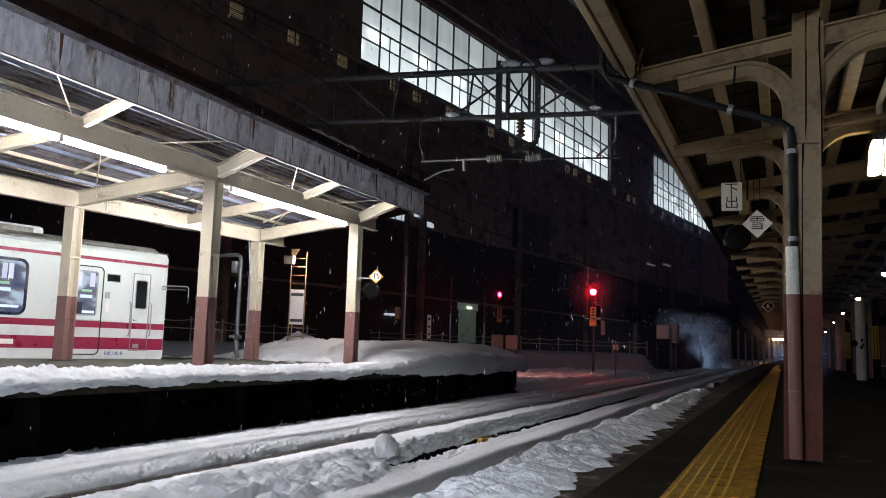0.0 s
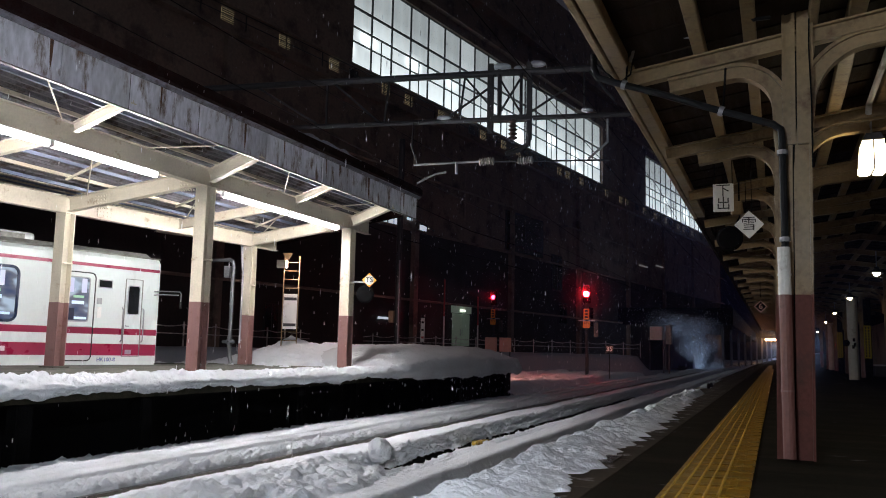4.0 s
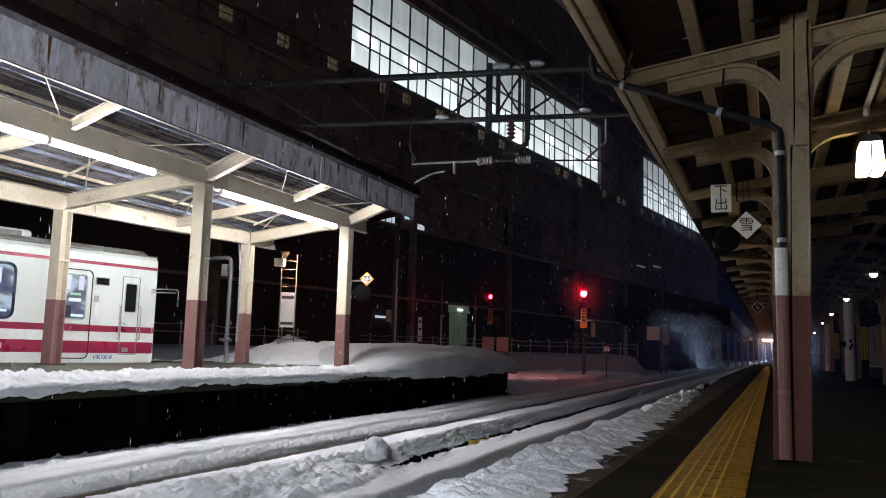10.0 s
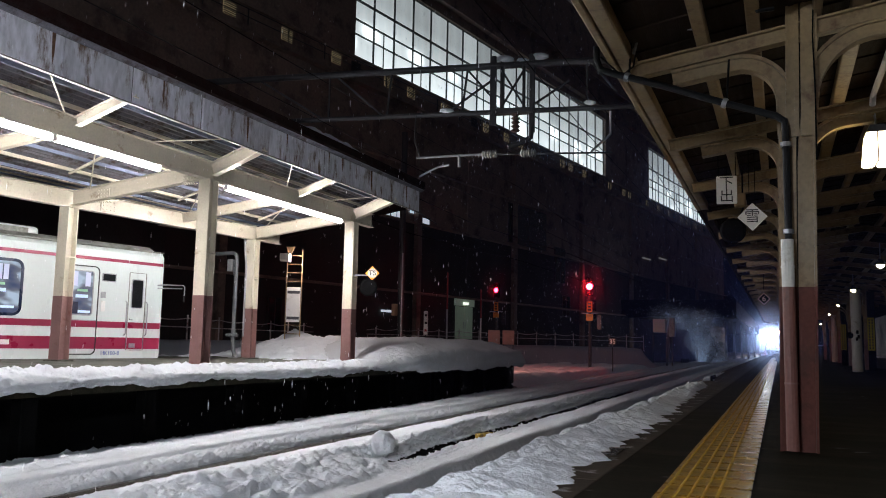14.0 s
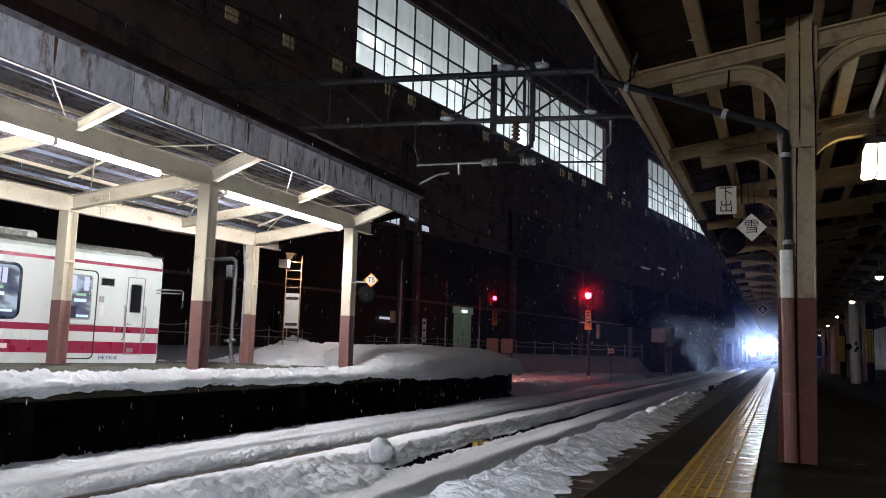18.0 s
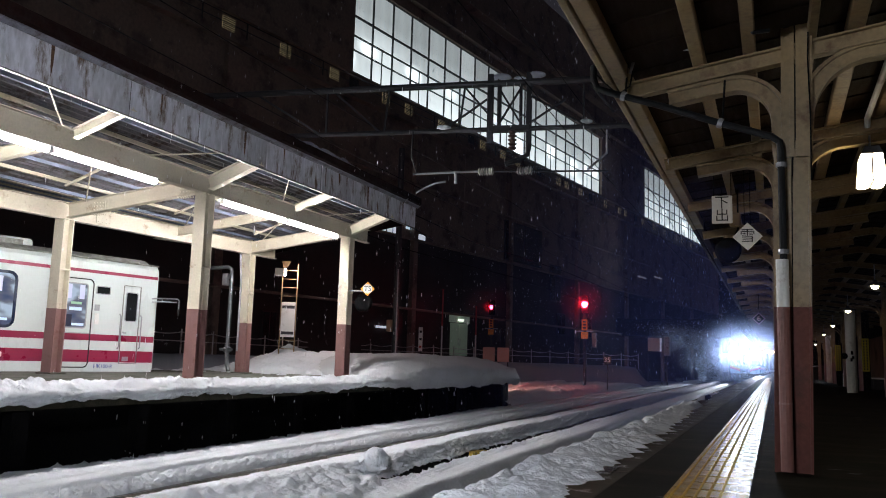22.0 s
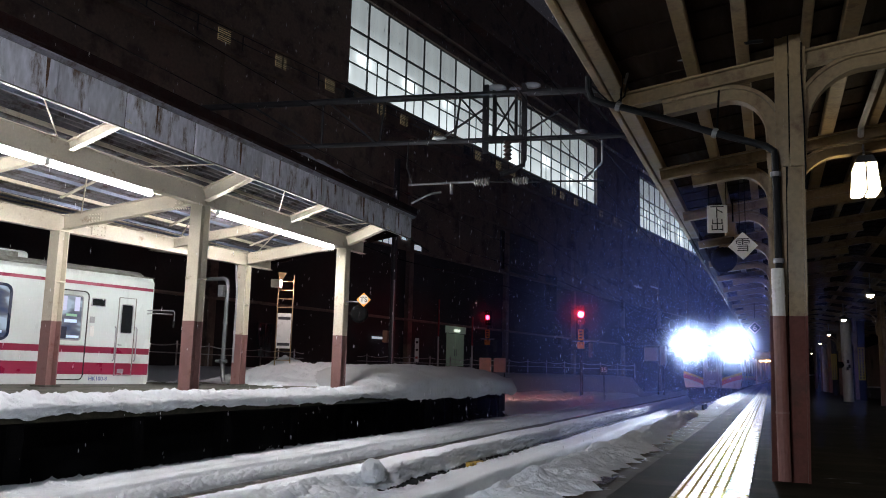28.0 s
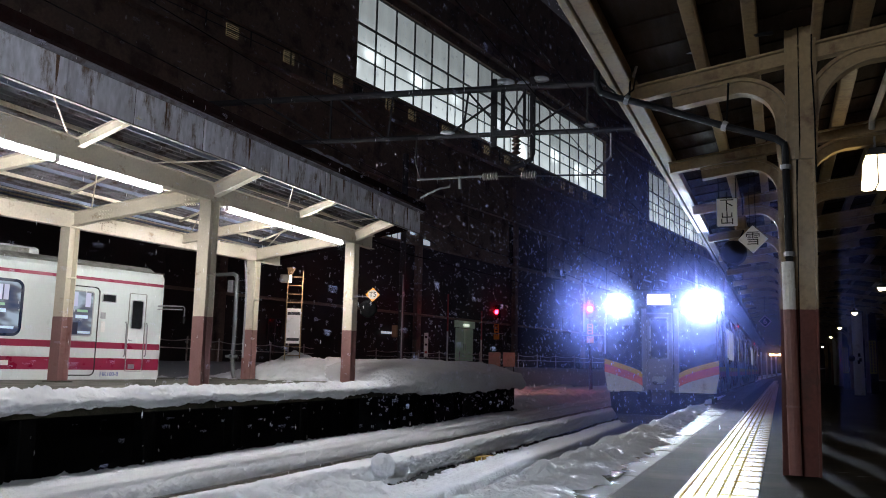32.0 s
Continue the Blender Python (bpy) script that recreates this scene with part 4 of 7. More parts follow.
        box(bm, 0.08, 0.12, y0 + 0.44, y0 + 0.5, 9.3, 10.3)
        part("mullion", bm, M_frame_dark, win)
    return b


M_dark_glass = mat("dark_glass", (0.01, 0.012, 0.015), 0.08, var=0.1, bump=0)
building()


def far_end():
    """What closes the view past the platforms: a columned hall under the building and the dark hillside."""
    bm = B()
    box(bm, -60, 60, 372, 376, -2, 60)
    tagged(link("backdrop_hill", bm, M_black), "dark wooded hillside at night beyond the station", "hillside", kind="structure")
    h = thing("columned_hall", pose(-5.5, 96, -0.85), "row of pale concrete columns under a dark deck", "building")
    for k in range(9):
        bm = B()
        bevel_box(bm, -0.13, 0.13, -0.13, 0.13, 0, 4.6, 0.03, 1, Matrix.Translation((0.42 * k + 0.02 * k * k, 9.0 * k, 0)))
        part("column", bm, M_pale_conc, h)
    bm = B()
    box(bm, -14, 1.5, -8, 95, 4.6, 6.4)
    part("deck", bm, M_black, h)
    bm = B()
    box(bm, -14, -13, -8, 95, -1, 4.6)
    part("wall", bm, M_concrete, h)


M_pale_conc = mat("pale_concrete", (0.42, 0.42, 0.41), 0.7, var=0.2, stain=(0.2, 0.2, 0.19), amount=0.4)
far_end()


# ---- yard between the far platform and the building ----
def yard():
    # bank of snow in front of the fence, greyed for low light: the fence line runs from (-25, 44) to (-8.6, 58.4)
    p, q = Vector((-25.4, 43.2, 0)), Vector((-8.6, 58.2, 0))
    d = (q - p).normalized()
    n = Vector((d.y, -d.x, 0))

    def slope(u, v):
        w = p + d * v + n * u
        endfall = min(1, max(0, (24.0 - v) / 2.2))
        z = -0.75 + 1.3 * endfall / (1 + math.exp((u - 1.1) * 4)) + 0.05 * fbm(w.x, w.y, 1, 4, 0.7)
        if w.x > -8.9:                              # it ends beside the far track
            z = max(-1.2, z - 0.45 * min(1, (w.x + 8.9) / 0.5))
        return (w.x, w.y, z)
    s = field("snow_slope", [-14 + 0.4 * i for i in range(34)] + [-0.3 + 0.16 * i for i in range(20)] + [3.4, 6, 12, 20], [-3 + 0.35 * i for i in range(100)], slope, M_snow_lowlit)
    tagged(s, "bank of snow below the yard fence, greyed for its low light", "snow bank", kind="stuff")

    def back(u, v):
        return (u, v, -0.02 + 0.55 * min(1, max(0, (-u - 17.2) / 1.5)) + 0.05 * fbm(u, v, 4, 3, 0.6))
    s = field("snow_yard", [-32 + 0.5 * i for i in range(36)], [14 + 0.5 * i for i in range(62)], back, M_snow_lowlit)
    tagged(s, "trodden snow in the yard beside the building", "snow", kind="stuff")

    def patch(u, v):
        return (u, v, -0.58 + 0.14 * billow(u, v, 6, 0.9, 4) + 0.10 * billow(u, v, 2, 3.5) + 0.05 * billow(u, v, 3, 9.0) - 0.35 * max(0, (u + 8.8) / 0.6))
    s = field("snow_shoulder", [-14 + 0.09 * i for i in range(65)], [27 + 0.11 * i for i in range(210)] + [50.1 + 0.3 * i for i in range(30)], patch, M_snow)
    tagged(s, "lumpy snow on the track shoulder by the signal", "snow", kind="stuff")


def fence_run(pts, label, tall=0.95, step=1.45):
    f = thing("yard_fence", pose(0, 0, 0), label, "fence", "yard fences")
    for (x0, y0, z0), (x1, y1, z1) in zip(pts, pts[1:]):
        L = math.hypot(x1 - x0, y1 - y0)
        n = max(1, int(L / step))
        for k in range(n + 1):
            t = k / n
            x, y, z = x0 + (x1 - x0) * t, y0 + (y1 - y0) * t, z0 + (z1 - z0) * t
            bm = B()
            tube(bm, [(x, y, z - 0.15), (x, y, z + tall)], 0.032, 6)
            part("post", bm, M_fence, f)
            if k < n:
                for h, sag in ((0.88, 0.09), (0.52, 0.0)):
                    bm = B()
                    pts2 = []
                    for i in range(7):
                        s = t + i / 6 / n
                        pts2.append((x0 + (x1 - x0) * s, y0 + (y1 - y0) * s, z0 + (z1 - z0) * s + tall * h - sag * math.sin(math.pi * i / 6)))
                    tube(bm, pts2, 0.02, 5)
                    part("chain" if sag else "rail", bm, M_fence, f)


M_fence = mat("fence_grey", (0.62, 0.58, 0.58), 0.5, 0.3, var=0.25, stain=(0.16, 0.08, 0.06), amount=0.3)
yard()
fence_run([(-21.4, 23.5, 0.55), (-23.0, 33.5, 0.55), (-25.2, 43.0, 0.6)], "grey posts with sagging chains along the yard", 1.0, 2.1)
fence_run([(-25.2, 43.2, 0.6), (-8.8, 58.0, 0.5)], "grey post-and-rail fence on a snow bank", 0.95, 1.35)


def signal(name, x, y, z0, zl, size, label):
    s = thing(name, pose(x, y, z0), label, "railway signal", "signals")
    bm = B()
    tube(bm, [(0, 0, 0), (0, 0, zl - z0 - 0.5)], 0.09, 10)
    part("mast", bm, M_steel, s)
    bm = B()
    n = zl - z0
    bevel_box(bm, -0.22, 0.22, -0.12, 0.14, n - 0.55, n + 0.5, 0.1, 3)
    head = part("signal_head", bm, M_black, s)
    for k, dz in enumerate((0, 0.36)):
        bm = B()
        lathe(bm, [(0.02, 0.015), (size * 1.15, 0.01), (size * 1.2, 0)], 20, pose(0, -0.125, n + dz * 0.8, 90, 0, 0))
        part("lens", bm, (M_red if y < 50 else M_red_far) if k == 0 else M_black, head, "glowing red lens" if k == 0 else "unlit lens")
        bm = B()
        pts = arc(0, 0, size * 1.5, -60, 170, 14)
        sweep(bm, [(px, -0.24, n + dz * 0.8 + pz) for px, pz in pts], 0.26, 0.012)
        part("hood", bm, M_black, head)
    bm = B()
    bevel_box(bm, -0.16, 0.16, -0.16, -0.13, n - 1.45, n - 0.85, 0.01)
    plate = part("plate", bm, M_orange, s, "orange plate with dark characters")
    for q in range(3):
        bm = B()
        box(bm, -0.09, 0.09, -0.166, -0.161, n - 1.36 + q * 0.17, n - 1.26 + q * 0.17)
        part("bar", bm, M_ink, plate)
    bm = B()
    bevel_box(bm, -0.2, 0.2, -0.16, -0.13, n - 1.92, n - 1.55, 0.01)
    plate = part("plate", bm, M_orange, s, "orange plate lettered ATS P")
    lettering("ATS", 0.15, 0.003, M_ink, plate, pose(0, -0.164, n - 1.65))
    bm = B()
    bar(bm, (-0.5, 0, n - 1.5), (0.45, 0, n - 1.5), 0.06, 0.06)
    part("arm", bm, M_galv, s)
    bm = B()
    bevel_box(bm, 0.42, 0.66, -0.1, 0.1, n - 2.4, n - 1.6, 0.02)
    part("relay_box", bm, M_steel, s)
    return s


signal("home_signal", -9.75, 45.0, -0.7, 3.94, 0.15, "colour-light signal showing red, orange plates on its mast")
signal("home_signal", -18.3, 54.0, 0.4, 4.38, 0.13, "farther colour-light signal showing red behind the fence")


def plates():
    """Boards, poles and boxes that stand along the yard."""
    s = thing("speed_board", pose(-8.5, 45.0, -0.75), "dark square speed board reading 35 on a thin post", "sign")
    bm = B()
    tube(bm, [(0, 0, 0), (0, 0, 1.5)], 0.03, 6)
    part("post", bm, M_steel, s)
    bm = B()
    bevel_box(bm, -0.21, 0.21, -0.05, -0.03, 1.45, 1.82, 0.02)
    part("board", bm, M_ink, s)
    lettering("35", 0.36, 0.004, M_sign_white, s, pose(0, -0.056, 1.63))
    for x, y, h in ((-17.6, 48.8, 2.3), (-19.2, 47.0, 2.9)):
        p = thing("marker_pole", pose(x, y, 0.4), "slim snow pole banded red and white", "pole", "marker poles")
        for k in range(8):
            bm = B()
            tube(bm, [(0, 0, k * h / 5), (0, 0, (k + 1) * h / 5)], 0.05, 6)
            part("band", bm, M_sign_white if k < 4 else M_band_red, p)
    for x, y in ((-16.9, 49.4), (-16.0, 49.6)):
        p = thing("notice_board", pose(x, y, 0.5, 0, 0, 18), "small pinkish notice board at the fence", "notice board", "notice boards")
        bm = B()
        bevel_box(bm, -0.38, 0.38, -0.03, 0.03, 0.1, 1.0, 0.02)
        part("board", bm, M_pinkish, p)
        for dx in (-0.3, 0.3):
            bm = B()
            box(bm, dx - 0.03, dx + 0.03, 0.03, 0.07, -0.2, 1.0)
            part("leg", bm, M_steel, p)
    p = thing("catenary_mast", pose(-14.8, 31.0, 0.2), "dark steel overhead-line mast with a small box", "mast", "masts")
    bm = B()
    tube(bm, [(0, 0, -0.4), (0, 0, 9.5)], 0.13, 10)
    part("pole", bm, M_steel, p)
    bm = B()
    bevel_box(bm, -0.34, -0.1, -0.2, 0.05, 1.55, 2.05, 0.03)
    part("switch_box", bm, M_boxtan, p, "tan switch box")
    bm = B()
    tube(bm, [(0.1, -0.12, 0.0), (0.1, -0.12, 4.2)], 0.03, 6)
    part("conduit", bm, M_galv, p)
    bm = B()
    bar(bm, (0, 0, 6.4), (1.6, 0, 5.4), 0.05, 0.05)
    part("stay", bm, M_steel, p)
    # an unseen lamp behind the end of the far platform, added to light the pink snow
    l = thing("hidden_floodlight", pose(-13.3, 28.7, -0.75), "unseen low floodlight with pinkish glass, added behind the platform end", "lamp")
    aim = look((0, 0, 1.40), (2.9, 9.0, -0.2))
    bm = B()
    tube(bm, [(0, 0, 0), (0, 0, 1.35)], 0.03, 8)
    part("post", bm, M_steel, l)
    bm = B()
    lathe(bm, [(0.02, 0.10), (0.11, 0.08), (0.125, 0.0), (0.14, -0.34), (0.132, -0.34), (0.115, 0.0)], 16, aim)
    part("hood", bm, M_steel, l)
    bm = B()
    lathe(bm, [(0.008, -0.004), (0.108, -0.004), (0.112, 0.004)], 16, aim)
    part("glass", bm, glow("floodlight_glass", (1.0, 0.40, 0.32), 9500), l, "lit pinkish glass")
    s = thing("number_board", pose(-15.2, 34.6, 0.25, 0, 0, 20), "tall white board with dark marks by the fence", "sign")
    bm = B()
    bevel_box(bm, -0.095, 0.095, -0.02, 0.02, 0.75, 1.85, 0.01)
    b2 = part("board", bm, M_sign_white, s)
    for q in range(3):
        bm = B()
        box(bm, -0.055, 0.055, -0.027, -0.022, 0.9 + q * 0.35, 1.0 + q * 0.35)
        part("bar", bm, M_ink if q else M_band_red, b2)
    bm = B()
    tube(bm, [(0, 0.04, -0.3), (0, 0.04, 2.0)], 0.03, 6)
    part("post", bm, M_steel, s)
    c = thing("control_cabinet", pose(-8.2, 62.0, -0.8, 0, 0, -6), "pale lineside cabinet on a frame", "cabinet")
    bm = B()
    bevel_box(bm, -0.45, 0.45, -0.3, 0.3, 2.5, 3.5, 0.03)
    part("body", bm, M_sign_white, c)
    bm = B()
    bevel_box(bm, 0.7, 1.1, -0.25, 0.25, 2.2, 3.6, 0.03)
    part("side_box", bm, M_pale_conc, c)
    for x in (-0.5, 0.5, 0.9):
        bm = B()
        box(bm, x - 0.05, x + 0.05, -0.05, 0.05, 0, 2.3)
        part("leg", bm, M_steel, c)
    lights = thing("far_signal_lamps", pose(-1.55, 150, 3.5), "row of four orange lamps far down the line", "lamps")
    for k in range(4):
        bm = B()
        bmesh.ops.create_icosphere(bm, subdivisions=2, radius=0.17, matrix=Matrix.Translation((k * 0.46, 0, 0)))
        part("lamp", bm, M_far_orange, lights)
    bm = B()
    bar(bm, (-0.3, 0.2, 0), (2.1, 0.2, 0), 0.1, 0.15)
    part("bracket", bm, M_steel, lights)
    bm = B()
    tube(bm, [(2.0, 0.25, 0), (2.0, 0.25, -4.2)], 0.1, 8)
    part("post", bm, M_steel, lights)


M_band_red = mat("band_red", (0.4, 0.05, 0.05), 0.5)
M_pinkish = mat("pink_board", (0.80, 0.46, 0.37), 0.6, var=0.15)
M_boxtan = mat("tan_box", (0.42, 0.26, 0.16), 0.55, var=0.15)
M_far_orange = glow("far_orange", (1.0, 0.40, 0.11), 110)
plates()


# ---- overhead line ----
def insulator(bm, a, b, r=0.075, n=6):
    a, b = Vector(a), Vector(b)
    prof, pts = [], []
    for i in range(n * 2 + 1):
        pts.append(a + (b - a) * (i / (n * 2)))
        prof.append(r if i % 2 else r * 0.45)
    tube(bm, pts, prof, 10)


def overhead():
    g = thing("overhead_gantry", pose(-0.067, 14.386, 0, 0, 0, 9.8), "dark steel overhead-line gantry with snow and brown insulators", "gantry")
    z0, z1 = 5.73, 4.86
    bm = B()
    tube(bm, [(-11.6, 0, z0), (0.4, 0, z0)], 0.062, 10)
    part("top_pipe", bm, M_steel, g)
    bm = B()
    tube(bm, [(-9.7, 0, z1), (-1.0, 0, z1)], 0.048, 8)
    part("lower_pipe", bm, M_steel, g)
    for x, w, za, zb in ((-4.72, 0.055, z1 - 0.25, z0 + 0.18), (-4.56, 0.03, z1 - 0.05, z0 + 0.12), (-4.01, 0.05, z1 - 0.4, z0 + 0.18), (-4.16, 0.025, z1, z0)):
        bm = B()
        bevel_box(bm, x - w, x + w, -0.05, 0.05, za, zb, 0.008)
        part("hanger", bm, M_steel, g)
    for a, b in (((-5.55, z1 + 0.05), (-4.72, z0 - 0.25)), ((-5.2, z0 - 0.05), (-4.72, z1 + 0.25)), ((-4.56, z1 + 0.1), (-4.16, z0 - 0.1)), ((-4.56, z0 - 0.1), (-4.16, z1 + 0.1)),
                 ((-4.0, z1 + 0.1), (-3.35, z0 - 0.35)), ((-4.0, z0 - 0.25), (-3.0, z1 + 0.03)), ((-3.03, z0), (-3.03, z1)), ((-6.66, z0), (-6.74, z1)), ((-7.9, z0), (-7.9, z1)),
                 ((-7.8, z0), (-6.8, z1)), ((-9.4, z0), (-8.0, z1)), ((-10.8, z0), (-9.5, z1)), ((-5.2, z0), (-5.3, z1)), ((-2.95, z0 - 0.03), (-2.5, z1 + 0.25))):
        bm = B()
        bar(bm, (a[0], 0, a[1]), (b[0], 0, b[1]), 0.035, 0.035)
        part("brace", bm, M_steel, g)
    bm = B()
    bevel_box(bm, -4.74, -3.98, -0.09, 0.09, z1 - 0.05, z1 + 0.05, 0.01)
    part("clamp_plate", bm, M_steel, g)
    bm = B()
    insulator(bm, (-4.29, -0.1, z1 - 0.05), (-4.29, -0.1, z1 - 0.42), 0.09, 5)
    part("insulator", bm, M_brown_ins, g, "brown ribbed post insulator")
    bm = B()
    tube(bm, [(-4.01, -0.05, z1 - 0.3), (-4.02, -0.05, z1 - 0.5), (-4.2, -0.05, z1 - 0.6), (-4.42, -0.1, z1 - 0.68)], 0.05, 8)
    part("drop_arm", bm, M_steel, g)
    # registration arm with pale insulators
    bm = B()
    tube(bm, [(-6.12, -0.1, 4.03), (-4.85, -0.1, 4.06)], 0.022, 6)
    part("arm", bm, M_galv, g)
    for x in (-4.76, -4.06):
        bm = B()
        insulator(bm, (x - 0.14, -0.1, 4.05), (x + 0.14, -0.1, 4.06), 0.085, 6)
        part("insulator", bm, M_pale_ins, g, "pale ribbed insulator")
    bm = B()
    tube(bm, [(-4.62, -0.1, 4.05), (-2.6, -0.1, 4.02)], 0.018, 6)
    part("arm", bm, M_steel, g)
    bm = B()
    tube(bm, [(-6.05, -0.1, 3.68), (-5.88, -0.1, 3.77), (-5.7, -0.1, 3.85), (-5.5, -0.1, 3.88)], 0.02, 6)
    part("pull_off_arm", bm, M_galv, g)
    bm = B()
    tube(bm, [(-5.32, -0.1, 4.06), (-5.31, -0.1, 3.84)], 0.03, 6)
    part("clamp", bm, M_galv, g)
    bm = B()
    tube(bm, [(-6.16, -0.05, z1), (-6.16, -0.1, 4.35), (-6.05, -0.1, 4.05)], 0.015, 5)
    part("dropper", bm, M_steel, g)
    bm = B()
    tube(bm, [(-2.62, -0.1, z1 - 0.1), (-2.62, -0.1, 4.35), (-2.95, -0.1, 4.05)], 0.024, 6)
    part("dropper", bm, M_galv, g)
    for x, y, s in ((-4.52, z0 + 0.12, 0.12), (-4.2, z0 + 0.08, 0.08), (-3.88, z0 + 0.14, 0.11), (-5.6, z1 + 0.06, 0.1), (-3.0, z1 + 0.1, 0.08)):
        bm = B()
        bmesh.ops.create_icosphere(bm, subdivisions=2, radius=s)
        for v in bm.verts:
            v.co = Vector((v.co.x * 1.5, v.co.y * 0.8, v.co.z * 0.6)) * (1 + 0.3 * fbm(*(v.co * 6), 2))
        o = part("snow_cap", bm, M_snow, g, "small cap of snow", True)
        o.location = (x, 0, y)
    for x in (0.42,):
        bm = B()
        tube(bm, [(x, 0.15, -0.3), (x, 0.15, z0 + 0.6)], 0.1, 10)
        part("mast", bm, M_steel, g)
    for x0, z in ((NEAR, 4.35), (FAR, 4.35)):
        w = thing("contact_wire", pose(x0, 0, 0), "thin dark contact wire over the track", "wire", "wires")
        bm = B()
        tube(bm, [(0.1, -4, z), (-0.1, 13.6, z - 0.02), (0.1, 40, z), (-0.1, 75, z)], 0.008, 4)
        part("wire", bm, M_black, w)
        bm = B()
        pts = [(0, -4 + 79 * i / 24, z + 0.9 - 0.28 * math.sin(math.pi * ((i * 79 / 24) % 26) / 26)) for i in range(25)]
        tube(bm, pts, 0.008, 4)
        part("messenger", bm, M_black, w)
    for x0, z, dy in ((-12.5, 6.2, 0), (-15.5, 5.9, 3)):
        w = thing("feeder_cable", pose(x0, 0, 0), "dark cable sagging along the yard", "cable", "cables")
        bm = B()
        tube(bm, [(0, 20, z), (0.6, 32, z - 0.5), (1.6, 45, z - 0.4), (3, 62, z - 0.8)], 0.02, 4)
        part("cable", bm, M_black, w)


M_brown_ins = mat("brown_porcelain", (0.06, 0.035, 0.03), 0.25, var=0.2)
M_pale_ins = mat("pale_porcelain", (0.55, 0.53, 0.48), 0.3, var=0.1)
overhead()

# ---- trains ----
M_hk_white = mat("train_white", (0.60, 0.655, 0.65), 0.32, var=0.04, scale=1.2, fine=25, bump=0.03, stain=(0.52, 0.56, 0.55), amount=0.12, stretch=(1, 1, 0.5))
M_crimson = mat("crimson_band", (0.25, 0.012, 0.05), 0.35, var=0.08, bump=0.03)
M_train_roof = mat("train_roof", (0.25, 0.26, 0.24), 0.6, var=0.25, scale=2, stain=(0.12, 0.12, 0.1), amount=0.4)
M_rubber = mat("black_rubber", (0.012, 0.012, 0.013), 0.6, var=0.2)
M_blue_ink = mat("blue_ink", (0.03, 0.06, 0.32), 0.5, var=0.1)


def cabin_glass(name, strength):
    m, nt, bsdf = nodes_of(name)
    nn, ln = nt.nodes, nt.links
    tc, n = nn.new("ShaderNodeTexCoord"), nn.new("ShaderNodeTexNoise")
    mp = nn.new("ShaderNodeMapping")
    mp.inputs["Scale"].default_value = (1, 1.2, 2.4)
    ln.new(tc.outputs["Object"], mp.inputs[0]), ln.new(mp.outputs[0], n.inputs[0])
    n.inputs["Scale"].default_value = 1.3
    r = nn.new("ShaderNodeValToRGB")
    r.color_ramp.elements[0].color, r.color_ramp.elements[1].color = (0.05, 0.07, 0.16, 1), (0.50, 0.62, 0.78, 1)
    r.color_ramp.elements[0].position, r.color_ramp.elements[1].position = 0.36, 0.62
    e = r.color_ramp.elements.new(0.5)
    e.color = (0.16, 0.17, 0.22, 1)
    ln.new(n.outputs[0], r.inputs[0]), ln.new(r.outputs[0], bsdf.inputs["Emission Color"])
    bsdf.inputs["Emission Strength"].default_value = strength
    bsdf.inputs["Base Color"].default_value = (0.02, 0.025, 0.03, 1)
    bsdf.inputs["Roughness"].default_value = 0.06
    return m


M_cabin = cabin_glass("lit_cabin_window", 0.8)


def rounded(y0, y1, z0, z1, r=0.08, n=4):
    out = []
    for cy, cz, a in ((y1 - r, z1 - r, 0), (y0 + r, z1 - r, 90), (y0 + r, z0 + r, 180), (y1 - r, z0 + r, 270)):
        out += arc(cy, cz, r, a, a + 90, n)
    return out


SIDE = Matrix(((0, 1, 0, 0), (1, 0, 0, 0), (0, 0, 1, 0), (0, 0, 0, 1)))   # turns a plate so that its outline runs along y


def side_plate(name, outline, x0, x1, material, parent, label=""):
    bm = B()
    extrude(bm, outline, x0, x1, SIDE)
    bmesh.ops.recalc_face_normals(bm, faces=bm.faces[:])
    return part(name, bm, material, parent, label)


def frame_plate(name, y0, y1, z0, z1, w, x0, x1, material, parent, r=0.08):
    """A rounded rim of width w."""
    a, b = rounded(y0, y1, z0, z1, r), rounded(y0 + w, y1 - w, z0 + w, z1 - w, max(0.01, r - w))
    bm = B()
    rings = []
    for o, x in ((a, x1), (b, x1), (b, x0), (a, x0)):
        rings.append([bm.verts.new((x, y, z)) for y, z in o])
    for q, k in zip(rings, rings[1:] + rings[:1]):
        for i in range(len(a)):
            j = (i + 1) % len(a)
            bm.faces.new((q[i], q[j], k[j], k[i]))
    return part(name, bm, material, parent)


M_blue_rim = mat("blue_black_rim", (0.012, 0.02, 0.05), 0.3, var=0.3)
M_curtain = glow("lit_curtain", (0.50, 0.52, 0.68), 0.5)
M_green_sign = glow("lit_green_sign", (0.30, 0.55, 0.38), 0.28)
M_bright_aisle = glow("bright_aisle", (0.62, 0.78, 1.0), 0.4)
M_seat_dark = mat("dark_seat", (0.02, 0.022, 0.05), 0.8, var=0.2)


